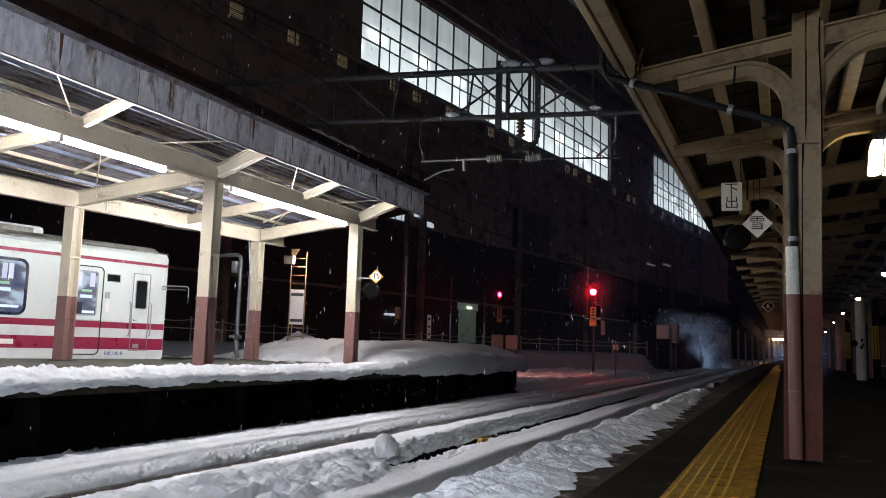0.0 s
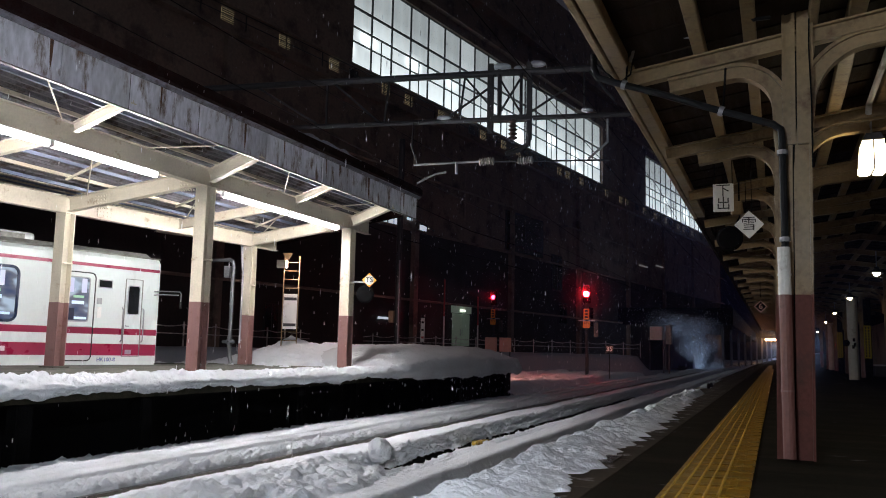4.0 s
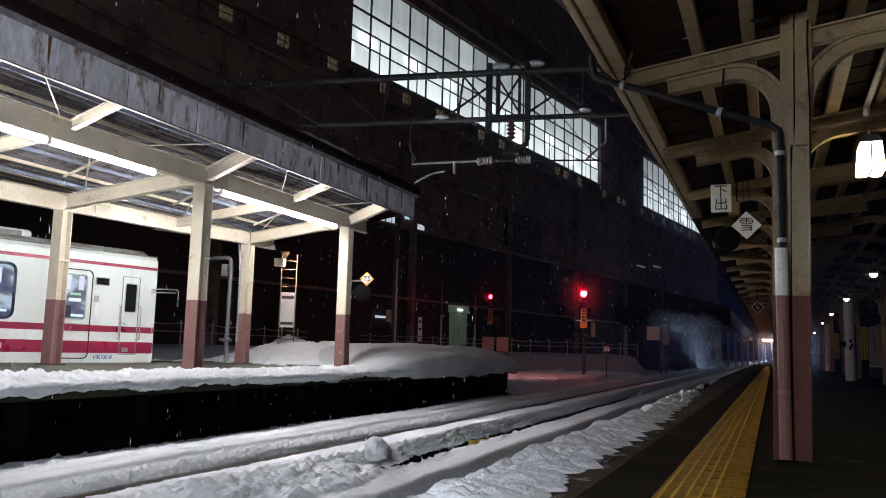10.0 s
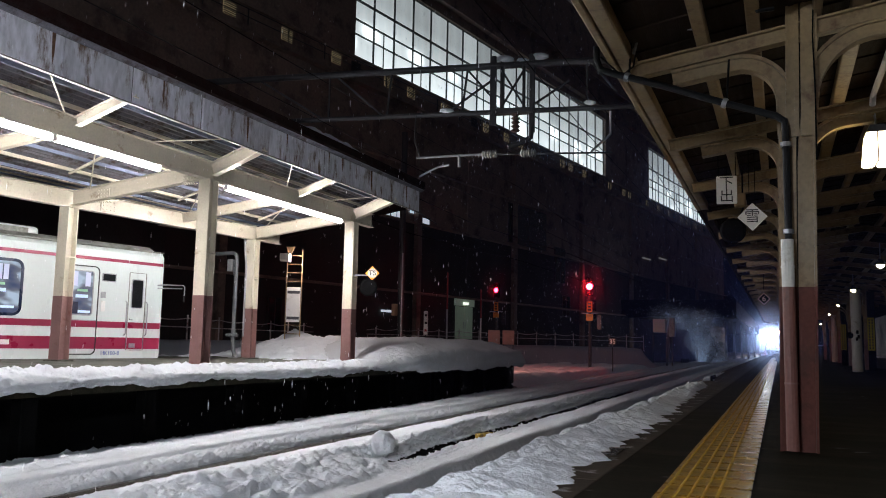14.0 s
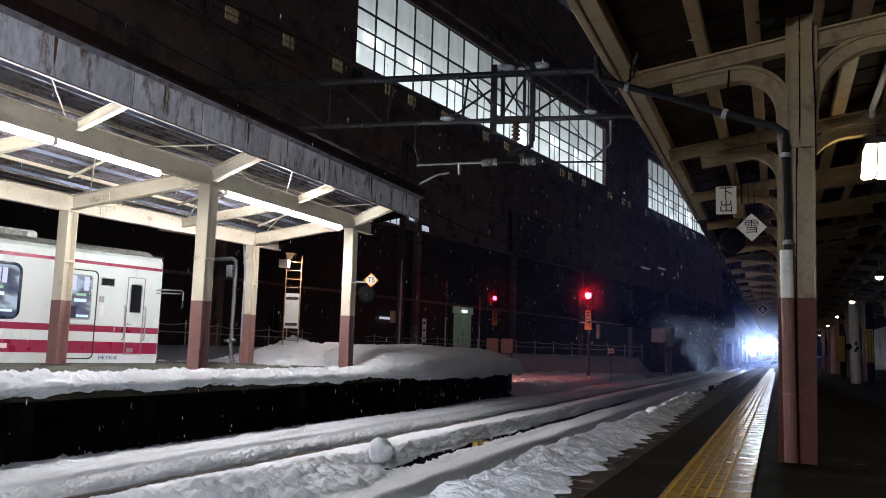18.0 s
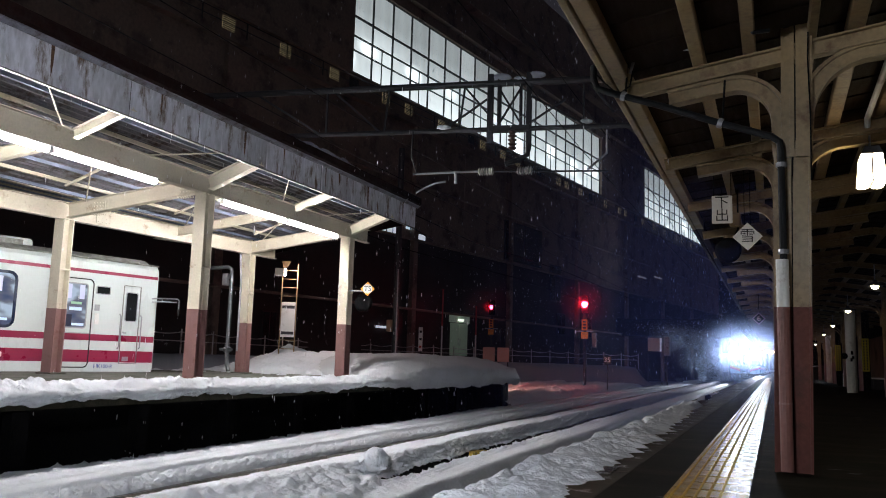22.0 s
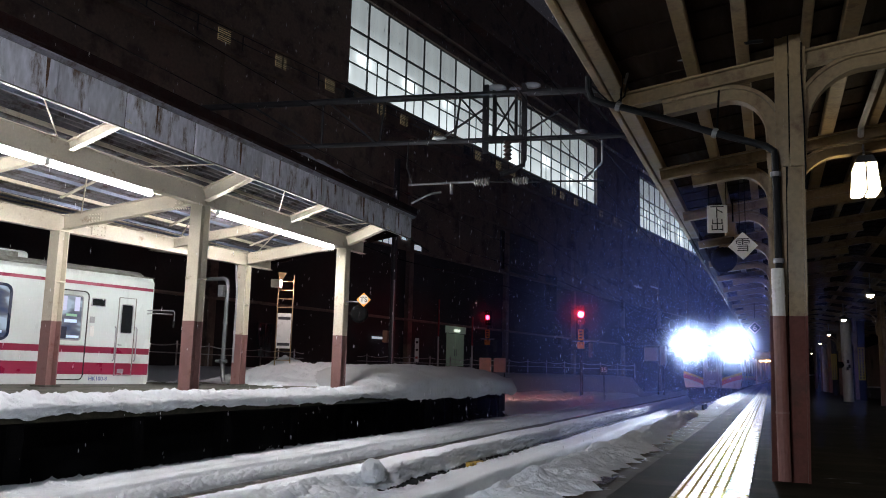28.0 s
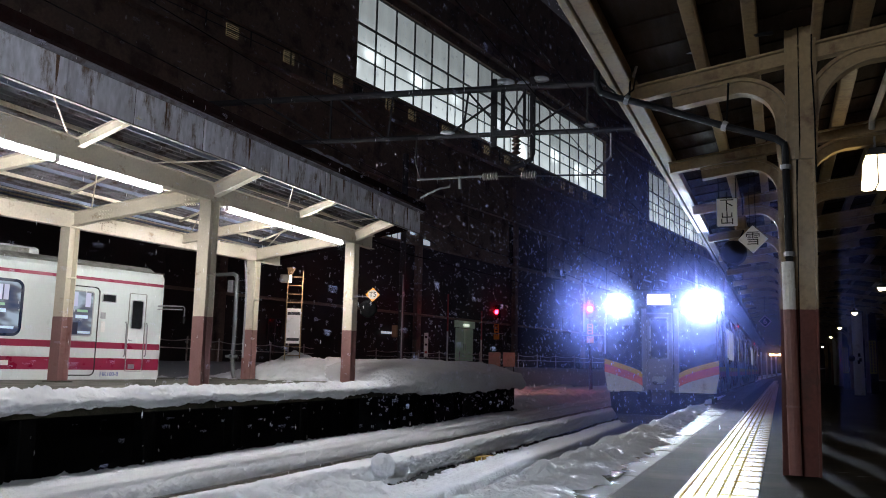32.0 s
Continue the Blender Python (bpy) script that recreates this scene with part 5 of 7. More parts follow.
def saloon(w, y0, y1, z0, z1, x):
    """What shows through a window of the lit saloon: curtain folds, a green sign, the bright aisle and seats."""
    L, H = y1 - y0, z1 - z0
    n = max(3, int(L / 0.13))
    for k in range(n):
        if k % 3 != 2:
            bm = B()
            bevel_box(bm, x, x + 0.002, y0 + L * k / n, y0 + L * (k + 0.8) / n, z0 + H * 0.66, z1, 0.0005)
            part("curtain_fold", bm, M_curtain, w)
    bm = B()
    box(bm, x, x + 0.003, y0 + L * 0.45, y0 + L * 0.86, z0 + H * 0.53, z0 + H * 0.59)
    part("green_sign", bm, M_green_sign, w)
    bm = B()
    bevel_box(bm, x, x + 0.002, y0 + L * 0.40, y1 - L * 0.12, z0 + H * 0.38, z0 + H * 0.46, 0.0008)
    part("bright_aisle", bm, M_bright_aisle, w)
    bm = B()
    bevel_box(bm, x, x + 0.003, y0 + L * 0.08, y0 + L * 0.52, z0, z0 + H * 0.28, 0.001)
    part("seat_back", bm, M_seat_dark, w)
    bm = B()
    box(bm, x, x + 0.002, y0 + L * 0.35, y1, z0 + 0.02, z0 + H * 0.08)
    part("table_edge", bm, M_bright_aisle, w)


def standing_train():
    t = thing("standing_train", pose(-13.65, 15.3, RAIL, 0, 0, -11.5), "white diesel railcar with crimson bands waiting at the platform", "train")
    L = 18.5
    bm = B()
    section = [(-2.8, 1.0), (0, 1.0), (0, 3.42), (-0.05, 3.50), (-0.12, 3.54), (-2.68, 3.54), (-2.75, 3.50), (-2.8, 3.42)]
    extrude(bm, section, -L, 0.08)
    bmesh.ops.recalc_face_normals(bm, faces=bm.faces[:])
    bmesh.ops.bevel(bm, geom=[e for e in bm.edges if all(v.co.y > -0.01 for v in e.verts)], offset=0.08, segments=3, affect="EDGES")
    part("body", bm, M_hk_white, t)
    bm = B()
    extrude(bm, [(-0.16, 3.53), (-0.4, 3.66), (-1.0, 3.74), (-1.8, 3.74), (-2.4, 3.66), (-2.64, 3.53)], -L + 0.05, -0.12)
    part("roof", bm, M_train_roof, t)
    bm = B()
    bevel_box(bm, -1.9, -0.45, -6.2, -2.85, 3.6, 3.82, 0.08, 2)
    unit = part("cooling_unit", bm, M_hk_white, t, "white rooftop cooling unit")
    bm = B()
    bevel_box(bm, -0.46, -0.44, -6.0, -3.1, 3.66, 3.77, 0.005)
    part("grille", bm, M_train_roof, unit)
    for y in (-2.5, -1.6, -0.9, -0.4):
        bm = B()
        bevel_box(bm, -0.6, -0.45, y, y + 0.22, 3.55, 3.68, 0.02)
        part("roof_fitting", bm, M_steel, t)
    bm = B()
    box(bm, -0.03, 0.02, -L, 0.0, 3.50, 3.53)
    part("rain_gutter", bm, M_train_roof, t)
    for z0, z1, lab in ((3.19, 3.26, "thin crimson stripe"), (1.70, 1.84, "crimson band"), (1.23, 1.49, "broad crimson band")):
        bm = B()
        box(bm, -0.0, 0.004, -L, 0.0, z0, z1)
        part("stripe", bm, M_crimson, t, lab)
        bm = B()
        box(bm, -2.7, -0.1, 0.078, 0.084, z0, z1)
        part("stripe", bm, M_crimson, t)
    # passenger door with its window, and further doors and windows along the side
    for y1 in (-1.68, -13.4):
        y0 = y1 - 0.94
        d = side_plate("passenger_door", rounded(y0, y1, 1.12, 3.02, 0.1), 0.004, 0.012, M_hk_white, t)
        frame_plate("door_seal", y0 - 0.025, y1 + 0.025, 1.1, 3.05, 0.025, 0.004, 0.02, M_rubber, t, 0.12)
        w = side_plate("window", rounded(y0 + 0.14, y1 - 0.13, 1.97, 2.92, 0.06), 0.012, 0.016, M_cabin, d, "lit door window")
        frame_plate("window_rim", y0 + 0.12, y1 - 0.11, 1.95, 2.94, 0.025, 0.012, 0.024, M_galv, d, 0.07)
        saloon(w, y0 + 0.17, y1 - 0.16, 1.99, 2.90, 0.0165)
        bm = B()
        box(bm, 0.01, 0.022, y0, y1, 1.84, 1.86)
        part("threshold", bm, M_galv, d)
        for z0, z1 in ((1.70, 1.84), (1.23, 1.49)):
            bm = B()
            box(bm, 0.012, 0.016, y0, y1, z0, z1)
            part("stripe", bm, M_crimson, d)
    for y1 in (-3.42, -5.7, -7.98, -10.3):
        w = side_plate("window_glass", rounded(y1 - 1.75, y1, 1.94, 3.0, 0.14), 0.003, 0.008, M_cabin, t, "window with the lit saloon behind it")
        saloon(w, y1 - 1.66, y1 - 0.10, 2.02, 2.93, 0.0085)
        frame_plate("window_rim", y1 - 1.8, y1 + 0.05, 1.89, 3.05, 0.06, 0.003, 0.02, M_blue_rim, t, 0.18)
    # crew door
    d = side_plate("crew_door", rounded(-0.88, -0.46, 1.22, 2.97, 0.02), 0.004, 0.01, M_hk_white, t)
    frame_plate("door_seam", -0.90, -0.44, 1.2, 2.99, 0.014, 0.003, 0.018, M_train_roof, t, 0.025)
    side_plate("window", rounded(-0.81, -0.53, 2.18, 2.82, 0.04), 0.01, 0.013, M_dark_glass, d, "dark crew door window")
    frame_plate("window_rim", -0.83, -0.51, 2.16, 2.84, 0.02, 0.01, 0.02, M_galv, d, 0.05)
    bm = B()
    tube(bm, [(0.02, -0.85, 1.92), (0.04, -0.85, 1.9), (0.04, -0.78, 1.9)], 0.014, 6)
    part("handle", bm, M_galv, d)
    bm = B()
    box(bm, 0.01, 0.02, -0.82, -0.66, 1.26, 1.36)
    part("kick_plate", bm, M_galv, d)
    for z0, z1 in ((1.70, 1.84), (1.23, 1.49)):
        bm = B()
        box(bm, 0.01, 0.0135, -0.875, -0.465, z0, z1)
        part("stripe", bm, M_crimson, d)
    for y in (-0.95, -0.40):
        bm = B()
        tube(bm, [(0.0, y, 2.32), (0.05, y, 2.28), (0.05, y, 1.58), (0.0, y, 1.54)], 0.014, 6)
        part("grab_rail", bm, M_galv, t)
    side_plate("side_sign", rounded(-1.57, -1.26, 2.75, 2.9, 0.01), 0.004, 0.012, M_dark_glass, t, "small dark side display")
    frame_plate("sign_rim", -1.59, -1.24, 2.73, 2.92, 0.02, 0.004, 0.018, M_galv, t, 0.02)
    side_plate("button_box", rounded(-1.6, -1.48, 2.36, 2.5, 0.01), 0.004, 0.014, M_galv, t)
    side_plate("button_box", rounded(-1.58, -1.48, 2.06, 2.3, 0.02), 0.004, 0.014, M_sign_white, t, "small door button panel")
    bm = B()
    tube(bm, [(-0.02, -0.13, 2.74), (0.12, 0.05, 2.76), (0.34, 0.35, 2.76), (0.36, 0.38, 2.72), (0.36, 0.38, 2.5)], 0.016, 6)
    tube(bm, [(-0.02, -0.13, 2.66), (0.12, 0.05, 2.68), (0.33, 0.34, 2.68)], 0.014, 6)
    part("mirror_bracket", bm, M_galv, t)
    bm = B()
    bevel_box(bm, 0.33, 0.39, 0.36, 0.40, 2.36, 2.52, 0.01)
    part("mirror", bm, M_rubber, t)
    bm = B()
    bevel_box(bm, -2.5, -0.1, -L + 0.3, -0.3, 0.25, 1.0, 0.03)
    part("underframe", bm, M_black, t)
    lettering("HK100-8", 0.125, 0.002, M_blue_ink, t, pose(0.004, -1.28, 1.135, 0, 0, 90))
    side_plate("lettering_bar", rounded(-5.2, -3.56, 1.31, 1.41, 0.01), 0.004, 0.007, M_sign_white, t, "white band of lettering on crimson")
    bm = B()
    box(bm, -2.3, -1.6, 0.08, 0.092, 2.0, 2.95)
    box(bm, -1.2, -0.4, 0.08, 0.092, 2.0, 2.95)
    part("cab_window", bm, M_dark_glass, t)


standing_train()


# ---- the arriving train: local -y is ahead ----
M_head = glow("headlight", (0.80, 0.88, 1.0), 170000)
M_dest = glow("destination_sign", (1.0, 0.9, 1.0), 5)
M_stainless = mat("stainless_steel", (0.42, 0.43, 0.45), 0.28, 0.85, var=0.08, scale=1.5, bump=0.04)
M_e_white = mat("front_white", (0.68, 0.68, 0.67), 0.4, var=0.06, stain=(0.45, 0.44, 0.42), amount=0.25)
M_e_yellow = mat("front_yellow", (0.75, 0.42, 0.03), 0.4, var=0.06)
M_e_pink = mat("front_pink", (0.75, 0.16, 0.11), 0.4, var=0.06)
M_mask = mat("black_mask", (0.012, 0.013, 0.018), 0.12, var=0.1, bump=0)
M_grey_front = mat("grey_front", (0.22, 0.22, 0.25), 0.4, var=0.1)
M_saloon = glow("lit_saloon", (0.85, 0.9, 1.0), 0.35)
M_tail = glow("side_lamp", (1.0, 0.05, 0.08), 3)


def arriving_train():
    t = thing("arriving_train", pose(NEAR, 21.6, RAIL), "stainless commuter train with yellow and pink front, headlights blazing", "train")
    outline = [(-1.36, 0.93), (1.36, 0.93), (1.45, 1.5), (1.45, 2.9), (1.38, 3.2), (1.1, 3.5), (0.6, 3.62), (-0.6, 3.62), (-1.1, 3.5), (-1.38, 3.2), (-1.45, 2.9), (-1.45, 1.5)]
    for k, y0 in enumerate((0.14, 20.2)):
        bm = B()
        extrude(bm, outline, y0, y0 + 19.6)
        bmesh.ops.recalc_face_normals(bm, faces=bm.faces[:])
        car = part("car_body", bm, M_stainless, t, "ribbed stainless car body")
        bm = B()
        bevel_box(bm, -1.2, 1.2, y0 + 0.6, y0 + 19.2, 0.25, 0.93, 0.03)
        part("underframe", bm, M_black, t)
        bm = B()
        bevel_box(bm, -0.8, 0.8, y0 + 7, y0 + 11.5, 3.6, 3.95, 0.06)
        part("roof_unit", bm, M_train_roof, t)
        for s in (-1, 1):
            for z0, z1, mm in ((1.5, 1.62, M_e_yellow), (1.35, 1.5, M_e_pink)):
                bm = B()
                box(bm, s * 1.45 - 0.004, s * 1.45 + 0.004, y0 + 0.05, y0 + 19.5, z0, z1)
                part("side_band", bm, mm, car)
            for j in range(3):
                yd = y0 + 2.6 + 6.6 * j
                bm = B()
                box(bm, s * 1.45 - 0.012, s * 1.45 + 0.012, yd, yd + 1.3, 1.02, 2.9)
                door = part("door", bm, M_grey_front, car)
                for q in (0.1, 0.72):
                    bm = B()
                    box(bm, s * 1.45 - 0.018, s * 1.45 + 0.018, yd + q, yd + q + 0.48, 1.9, 2.75)
                    part("window", bm, M_saloon, door)
                bm = B()
                tube(bm, [(s * 1.48, yd - 0.1, 1.7), (s * 1.48, yd - 0.1, 2.6)], 0.018, 6)
                part("grab_rail", bm, M_galv, car)
                bm = B()
                box(bm, s * 1.45 - 0.015, s * 1.45 + 0.015, yd + 1.7, yd + 4.2 if j < 2 else yd + 3.2, 1.85, 2.75)
                part("window", bm, M_dark_glass if j else M_saloon, car)
        for s in (-1, 1):
            bm = B()
            lathe(bm, [(0.02, 0), (0.05, 0.02)], 8, pose(s * 1.47, y0 + 10, 3.15, 0, 90, 0))
            part("side_lamp", bm, M_tail, car, "small red side lamp")
        for yb in (y0 + 3.2, y0 + 15.6):
            for dy in (-1.05, 1.05):
                for s in (-0.56, 0.56):
                    bm = B()
                    lathe(bm, [(0.43, -0.03), (0.43, 0.03)], 20, pose(s, yb + dy, 0.43, 0, 90, 0))
                    part("wheel", bm, M_rail, t)
    # front end
    f = new("front_end")
    f.parent = t
    f["label"] = "black-masked cab front with slanting colour panels"
    bm = B()
    extrude(bm, [(-1.45, 1.3), (1.45, 1.3), (1.45, 2.9), (1.38, 3.2), (1.1, 3.5), (0.6, 3.62), (-0.6, 3.62), (-1.1, 3.5), (-1.38, 3.2), (-1.45, 2.9)], 0.02, 0.14)
    bmesh.ops.recalc_face_normals(bm, faces=bm.faces[:])
    bmesh.ops.bevel(bm, geom=[e for e in bm.edges if all(v.co.y < 0.03 for v in e.verts)], offset=0.05, segments=3, affect="EDGES")
    part("mask", bm, M_mask, f, "glossy black mask round the windscreens")
    for s in (-1, 1):
        def top(x):
            q = (abs(x) - 0.46) / 0.99
            return 1.42 + 0.35 * q ** 0.75
        xs = [0.46 + 0.99 * i / 8 for i in range(9)]
        for name, lo, hi, mm in (("yellow_panel", 0.13, 0.0, M_e_yellow), ("pink_panel", 0.34, 0.13, M_e_pink), ("white_panel", None, 0.34, M_e_white)):
            up = [(s * x, top(x) - hi) for x in xs]
            dn = [(s * x, top(x) - lo) for x in xs] if lo else [(s * (0.46 + 0.90 * i / 8), 0.94) for i in range(9)]
            bm = B()
            extrude(bm, up + dn[::-1], -0.035, 0.1)
            bmesh.ops.recalc_face_normals(bm, faces=bm.faces[:])
            part(name, bm, mm, f)
        # headlight clusters in the top corners of the mask
        bm = B()
        bevel_box(bm, s * 1.08 - 0.2, s * 1.08 + 0.2, -0.01, 0.06, 3.06, 3.34, 0.03)
        hl = part("headlight_housing", bm, M_rubber, f)
        for dx in (-0.085, 0.085):
            bm = B()
            lathe(bm, [(0.008, 0.007), (0.032, 0.005), (0.035, 0)], 16, pose(s * 1.08 + dx, -0.012, 3.2, 90, 0, 0))
            part("headlight", bm, M_head, hl, "blazing bluish-white headlight")
            bm = B()
            tube(bm, [(s * 1.08 + dx, -0.01, 3.2), (s * 1.08 + dx + 0.003, -0.24, 3.170)], [0.037, 0.037], 18, False)   # added tube that narrows the beam, dipped and turned towards the platform
            part("beam_tube", bm, M_e_white, hl)
        bm = B()
        bar(bm, (s * 0.95, -0.02, 1.9), (s * 0.62, -0.02, 2.6), 0.02, 0.012, (0, 1, 0))
        part("wiper", bm, M_rubber, f)
        bm = B()
        tube(bm, [(s * 1.43, -0.02, 1.9), (s * 1.43, -0.02, 2.7)], 0.02, 6)
        part("grab_rail", bm, M_galv, f)
        bm = B()
        box(bm, s * 0.41 - 0.06, s * 0.41 + 0.06, -0.03, 0.05, 0.95, 3.1)
        part("pillar", bm, M_grey_front, f, "grey corner post beside the end door")
    bm = B()
    bevel_box(bm, -0.34, 0.32, -0.02, 0.05, 0.99, 2.99, 0.02)
    door = part("end_door", bm, M_grey_front, f, "grey gangway door in the cab front")
    bm = B()
    box(bm, -0.23, 0.18, -0.03, -0.02, 1.82, 2.84)
    part("window", bm, M_mask, door)
    for x0, x1, z0, z1 in ((-0.27, -0.23, 1.78, 2.88), (0.18, 0.22, 1.78, 2.88), (-0.23, 0.18, 1.78, 1.82), (-0.23, 0.18, 2.84, 2.88)):
        bm = B()
        box(bm, x0, x1, -0.04, -0.02, z0, z1)
        part("window_rim", bm, M_stainless, door)
    bm = B()
    bevel_box(bm, -0.2, 0.16, -0.06, -0.02, 1.12, 1.34, 0.05, 2)
    part("step_cover", bm, M_stainless, door)
    bm = B()
    bevel_box(bm, -0.34, 0.30, -0.005, 0.03, 3.18, 3.5, 0.015)
    sign = part("destination_box", bm, M_rubber, f)
    bm = B()
    box(bm, -0.31, 0.27, -0.012, -0.006, 3.21, 3.47)
    part("display", bm, M_dest, sign, "white lit destination display")
    # skirt, coupler and snow plough
    bm = B()
    extrude(bm, [(-1.32, 0.9), (1.32, 0.9), (1.28, 0.5), (1.05, 0.2), (-1.05, 0.2), (-1.28, 0.5)], 0.0, 0.3)
    part("skirt", bm, M_black, f)
    bm = B()
    bevel_box(bm, -0.22, 0.22, -0.35, 0.1, 0.62, 1.0, 0.05)
    lathe(bm, [(0.12, -0.1), (0.16, 0.05)], 10, pose(0, -0.4, 0.8, 90, 0, 0))
    part("coupler", bm, M_steel, f)
    for x in (-0.55, 0.5):
        bm = B()
        tube(bm, [(x, -0.02, 0.8), (x, -0.16, 0.62), (x + 0.08, -0.12, 0.45)], 0.03, 6)
        part("hose", bm, M_rubber, f)
    bm = B()
    extrude(bm, [(-1.15, 0.34), (1.15, 0.34), (1.0, 0.12), (-1.0, 0.12)], -0.12, 0.02)
    part("plough", bm, M_steel, f)
    return t


arriving = arriving_train()

# ---- old roof over the near platform: frames of bent rails, purlins and a plank deck ----
def rafter_z(x):
    return 2.896 + 0.145 * (x - 0.08) if x < 1.65 else 2.896 + 0.145 * (3.22 - x)


LEAN = 0.02                    # the old frames lean a little away from the tracks


def rail_post(bm, x0, x1, z0, z1, front, out):
    """A rail on end from z0 to z1 that follows the lean; its foot stands out on the side out."""
    def slab(a, b, y0, y1):
        vs = [bm.verts.new((x + LEAN * z, y, z)) for x in (a, b) for y in (y0, y1) for z in (z0, z1)]
        for f in ((0, 1, 3, 2), (4, 6, 7, 5), (0, 4, 5, 1), (2, 3, 7, 6), (0, 2, 6, 4), (1, 5, 7, 3)):
            bm.faces.new([vs[i] for i in f])
    t = 0.017
    if out < 0:
        slab(x0, x0 + t, front - 0.018, front + 0.115)
        slab(x0 + t, x1 - 0.03, front + 0.012, front + 0.085)
        slab(x1 - 0.03, x1, front, front + 0.1)
    else:
        slab(x1 - t, x1, front - 0.018, front + 0.115)
        slab(x0 + 0.03, x1 - t, front + 0.012, front + 0.085)
        slab(x0, x0 + 0.03, front, front + 0.1)


def right_canopy():
    c = thing("platform_roof", pose(0, 0, 0), "old cream rail-framed timber roof over the near platform", "canopy")
    made = {}

    def put(name, bm, material, y, label=""):
        made.setdefault("list", []).append((name, part(name, bm, material, c, label)))
        made["list"][-1][1].location = (0, y, 0)
    y = 5.98
    for s in (-1, 1):
        x0, x1 = (-0.012, 0.100) if s < 0 else (0.108, 0.224)
        bm = B()
        rail_post(bm, x0, x1, 1.10, 2.2, 0.0, s)
        put("pillar", bm, M_cream, y)
        bm = B()
        rail_post(bm, x0 - 0.001, x1 + 0.001, 0, 1.10, -0.001, s)
        put("pillar_foot", bm, M_pink_shaded, y, "dusky pink painted foot")
        bm = B()                                    # the upper post is riveted on in front
        x0, x1 = (0.036, 0.121) if s < 0 else (0.131, 0.237)
        rail_post(bm, x0, x1, 2.14, 3.16, -0.03, s)
        put("upper_post", bm, M_cream, y)
        # the lower rail goes on as a bent bracket
        if s < 0:
            pts = [(-0.685, 0.05, 2.658), (-0.45, 0.05, 2.692)] + [(px, 0.05, pz) for px, pz in arc(-0.22, 2.42, 0.302, 90, 0, 12)] + [(0.086, 0.05, 2.16)]
        else:
            pts = [(1.34, 0.05, 2.945), (1.0, 0.05, 2.90)] + [(px, 0.05, pz) for px, pz in arc(0.70, 2.41, 0.463, 90, 180, 12)] + [(0.212, 0.05, 2.16)]
        low, high = [], []
        for i, p in enumerate(pts):
            a, b = Vector(pts[max(i - 1, 0)]), Vector(pts[min(i + 1, len(pts) - 1)])
            d = (b - a).normalized()
            n = Vector((-d.z, 0, d.x)) * (1 if s < 0 else -1)
            low.append(tuple(Vector(p) - n * 0.052))
            high.append(tuple(Vector(p) + n * 0.048))
        bm = B()
        sweep(bm, low, 0.11, 0.018)
        sweep(bm, pts, 0.018, 0.09)
        sweep(bm, high, 0.062, 0.026)
        put("bracket", bm, M_cream, y, "bent old rail used as a bracket")
    for sx, x0, x1 in ((0, -1.0, 1.65), (1, 1.65, 4.3)):
        bm = B()
        ibeam(bm, (x0, 0.05, rafter_z(x0)), (x1, 0.05, rafter_z(x1) if x1 > 2 else rafter_z(1.649)), 0.09, 0.12, 0.016)
        put("rafter", bm, M_cream, y)
    for x in (2.84, 2.94):                          # second row of posts with its bracket
        bm = B()
        box(bm, x - 0.045, x + 0.045, -0.055, 0.07, 1.09, 2.9)
        put("pillar", bm, M_cream, y)
        bm = B()
        box(bm, x - 0.047, x + 0.047, -0.058, 0.073, 0, 1.09)
        put("pillar_foot", bm, M_pink, y)
    for k in (0, 1):
        bm = B()
        pts = [(2.06, 0, 2.62 - 0.10 * k)] + [(px, 0, pz) for px, pz in arc(2.40, 2.22 - 0.10 * k, 0.38 - 0.02 * k, 90, 0, 8)] + [(2.78 - 0.02 * k, 0, 1.92)]
        sweep(bm, pts, 0.1, 0.03)
        put("bracket", bm, M_cream, y)
    for k in range(1, 26):
        skip_row2 = k % 3 != 2
        for name, ob in made["list"]:
            far = ob.data.vertices[0].co.x > 2.0
            if far and skip_row2:
                continue
            twin(name, ob, Matrix.Translation((0, y + 2.42 * k, 0)), c)
    for name, ob in made["list"]:                   # the row behind the camera
        twin(name, ob, Matrix.Translation((0, y - 9.68, 0)), c)
    bm = B()                                        # a pale conduit that runs under the deck
    tube(bm, [(0.868, 5.2, 3.06), (0.868, 8.30, 3.05), (0.868, 8.38, 2.98)], 0.028, 8)
    part("conduit", bm, M_white_pipe, c, "pale conduit under the roof")
    # purlins along the roof
    end = 70
    for x, w in ((-0.465, 0.09), (-0.115, 0.09), (0.30, 0.06), (0.58, 0.115), (0.98, 0.08), (1.4, 0.09), (1.9, 0.09), (2.5, 0.09), (3.1, 0.09), (3.8, 0.09)):
        z = rafter_z(x) + 0.06 + 0.05
        bm = B()
        bevel_box(bm, x - w / 2, x + w / 2, -6, end, z - 0.045, z + 0.05, 0.008)
        part("purlin", bm, M_cream, c)
    # beyond 13 m the eaves' shade is put into a darker colour
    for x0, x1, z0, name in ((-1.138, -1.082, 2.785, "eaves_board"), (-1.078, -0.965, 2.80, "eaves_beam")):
        for y0, y1, mm, look_of in ((-6, 13.0, M_cream, "cream "), (13.01, end, M_plank, "darkened ")):
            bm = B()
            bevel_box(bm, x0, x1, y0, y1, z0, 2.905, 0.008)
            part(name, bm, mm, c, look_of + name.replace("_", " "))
    bm = B()                                        # plank deck, one mesh of many boards
    y = -6.0
    k = 0
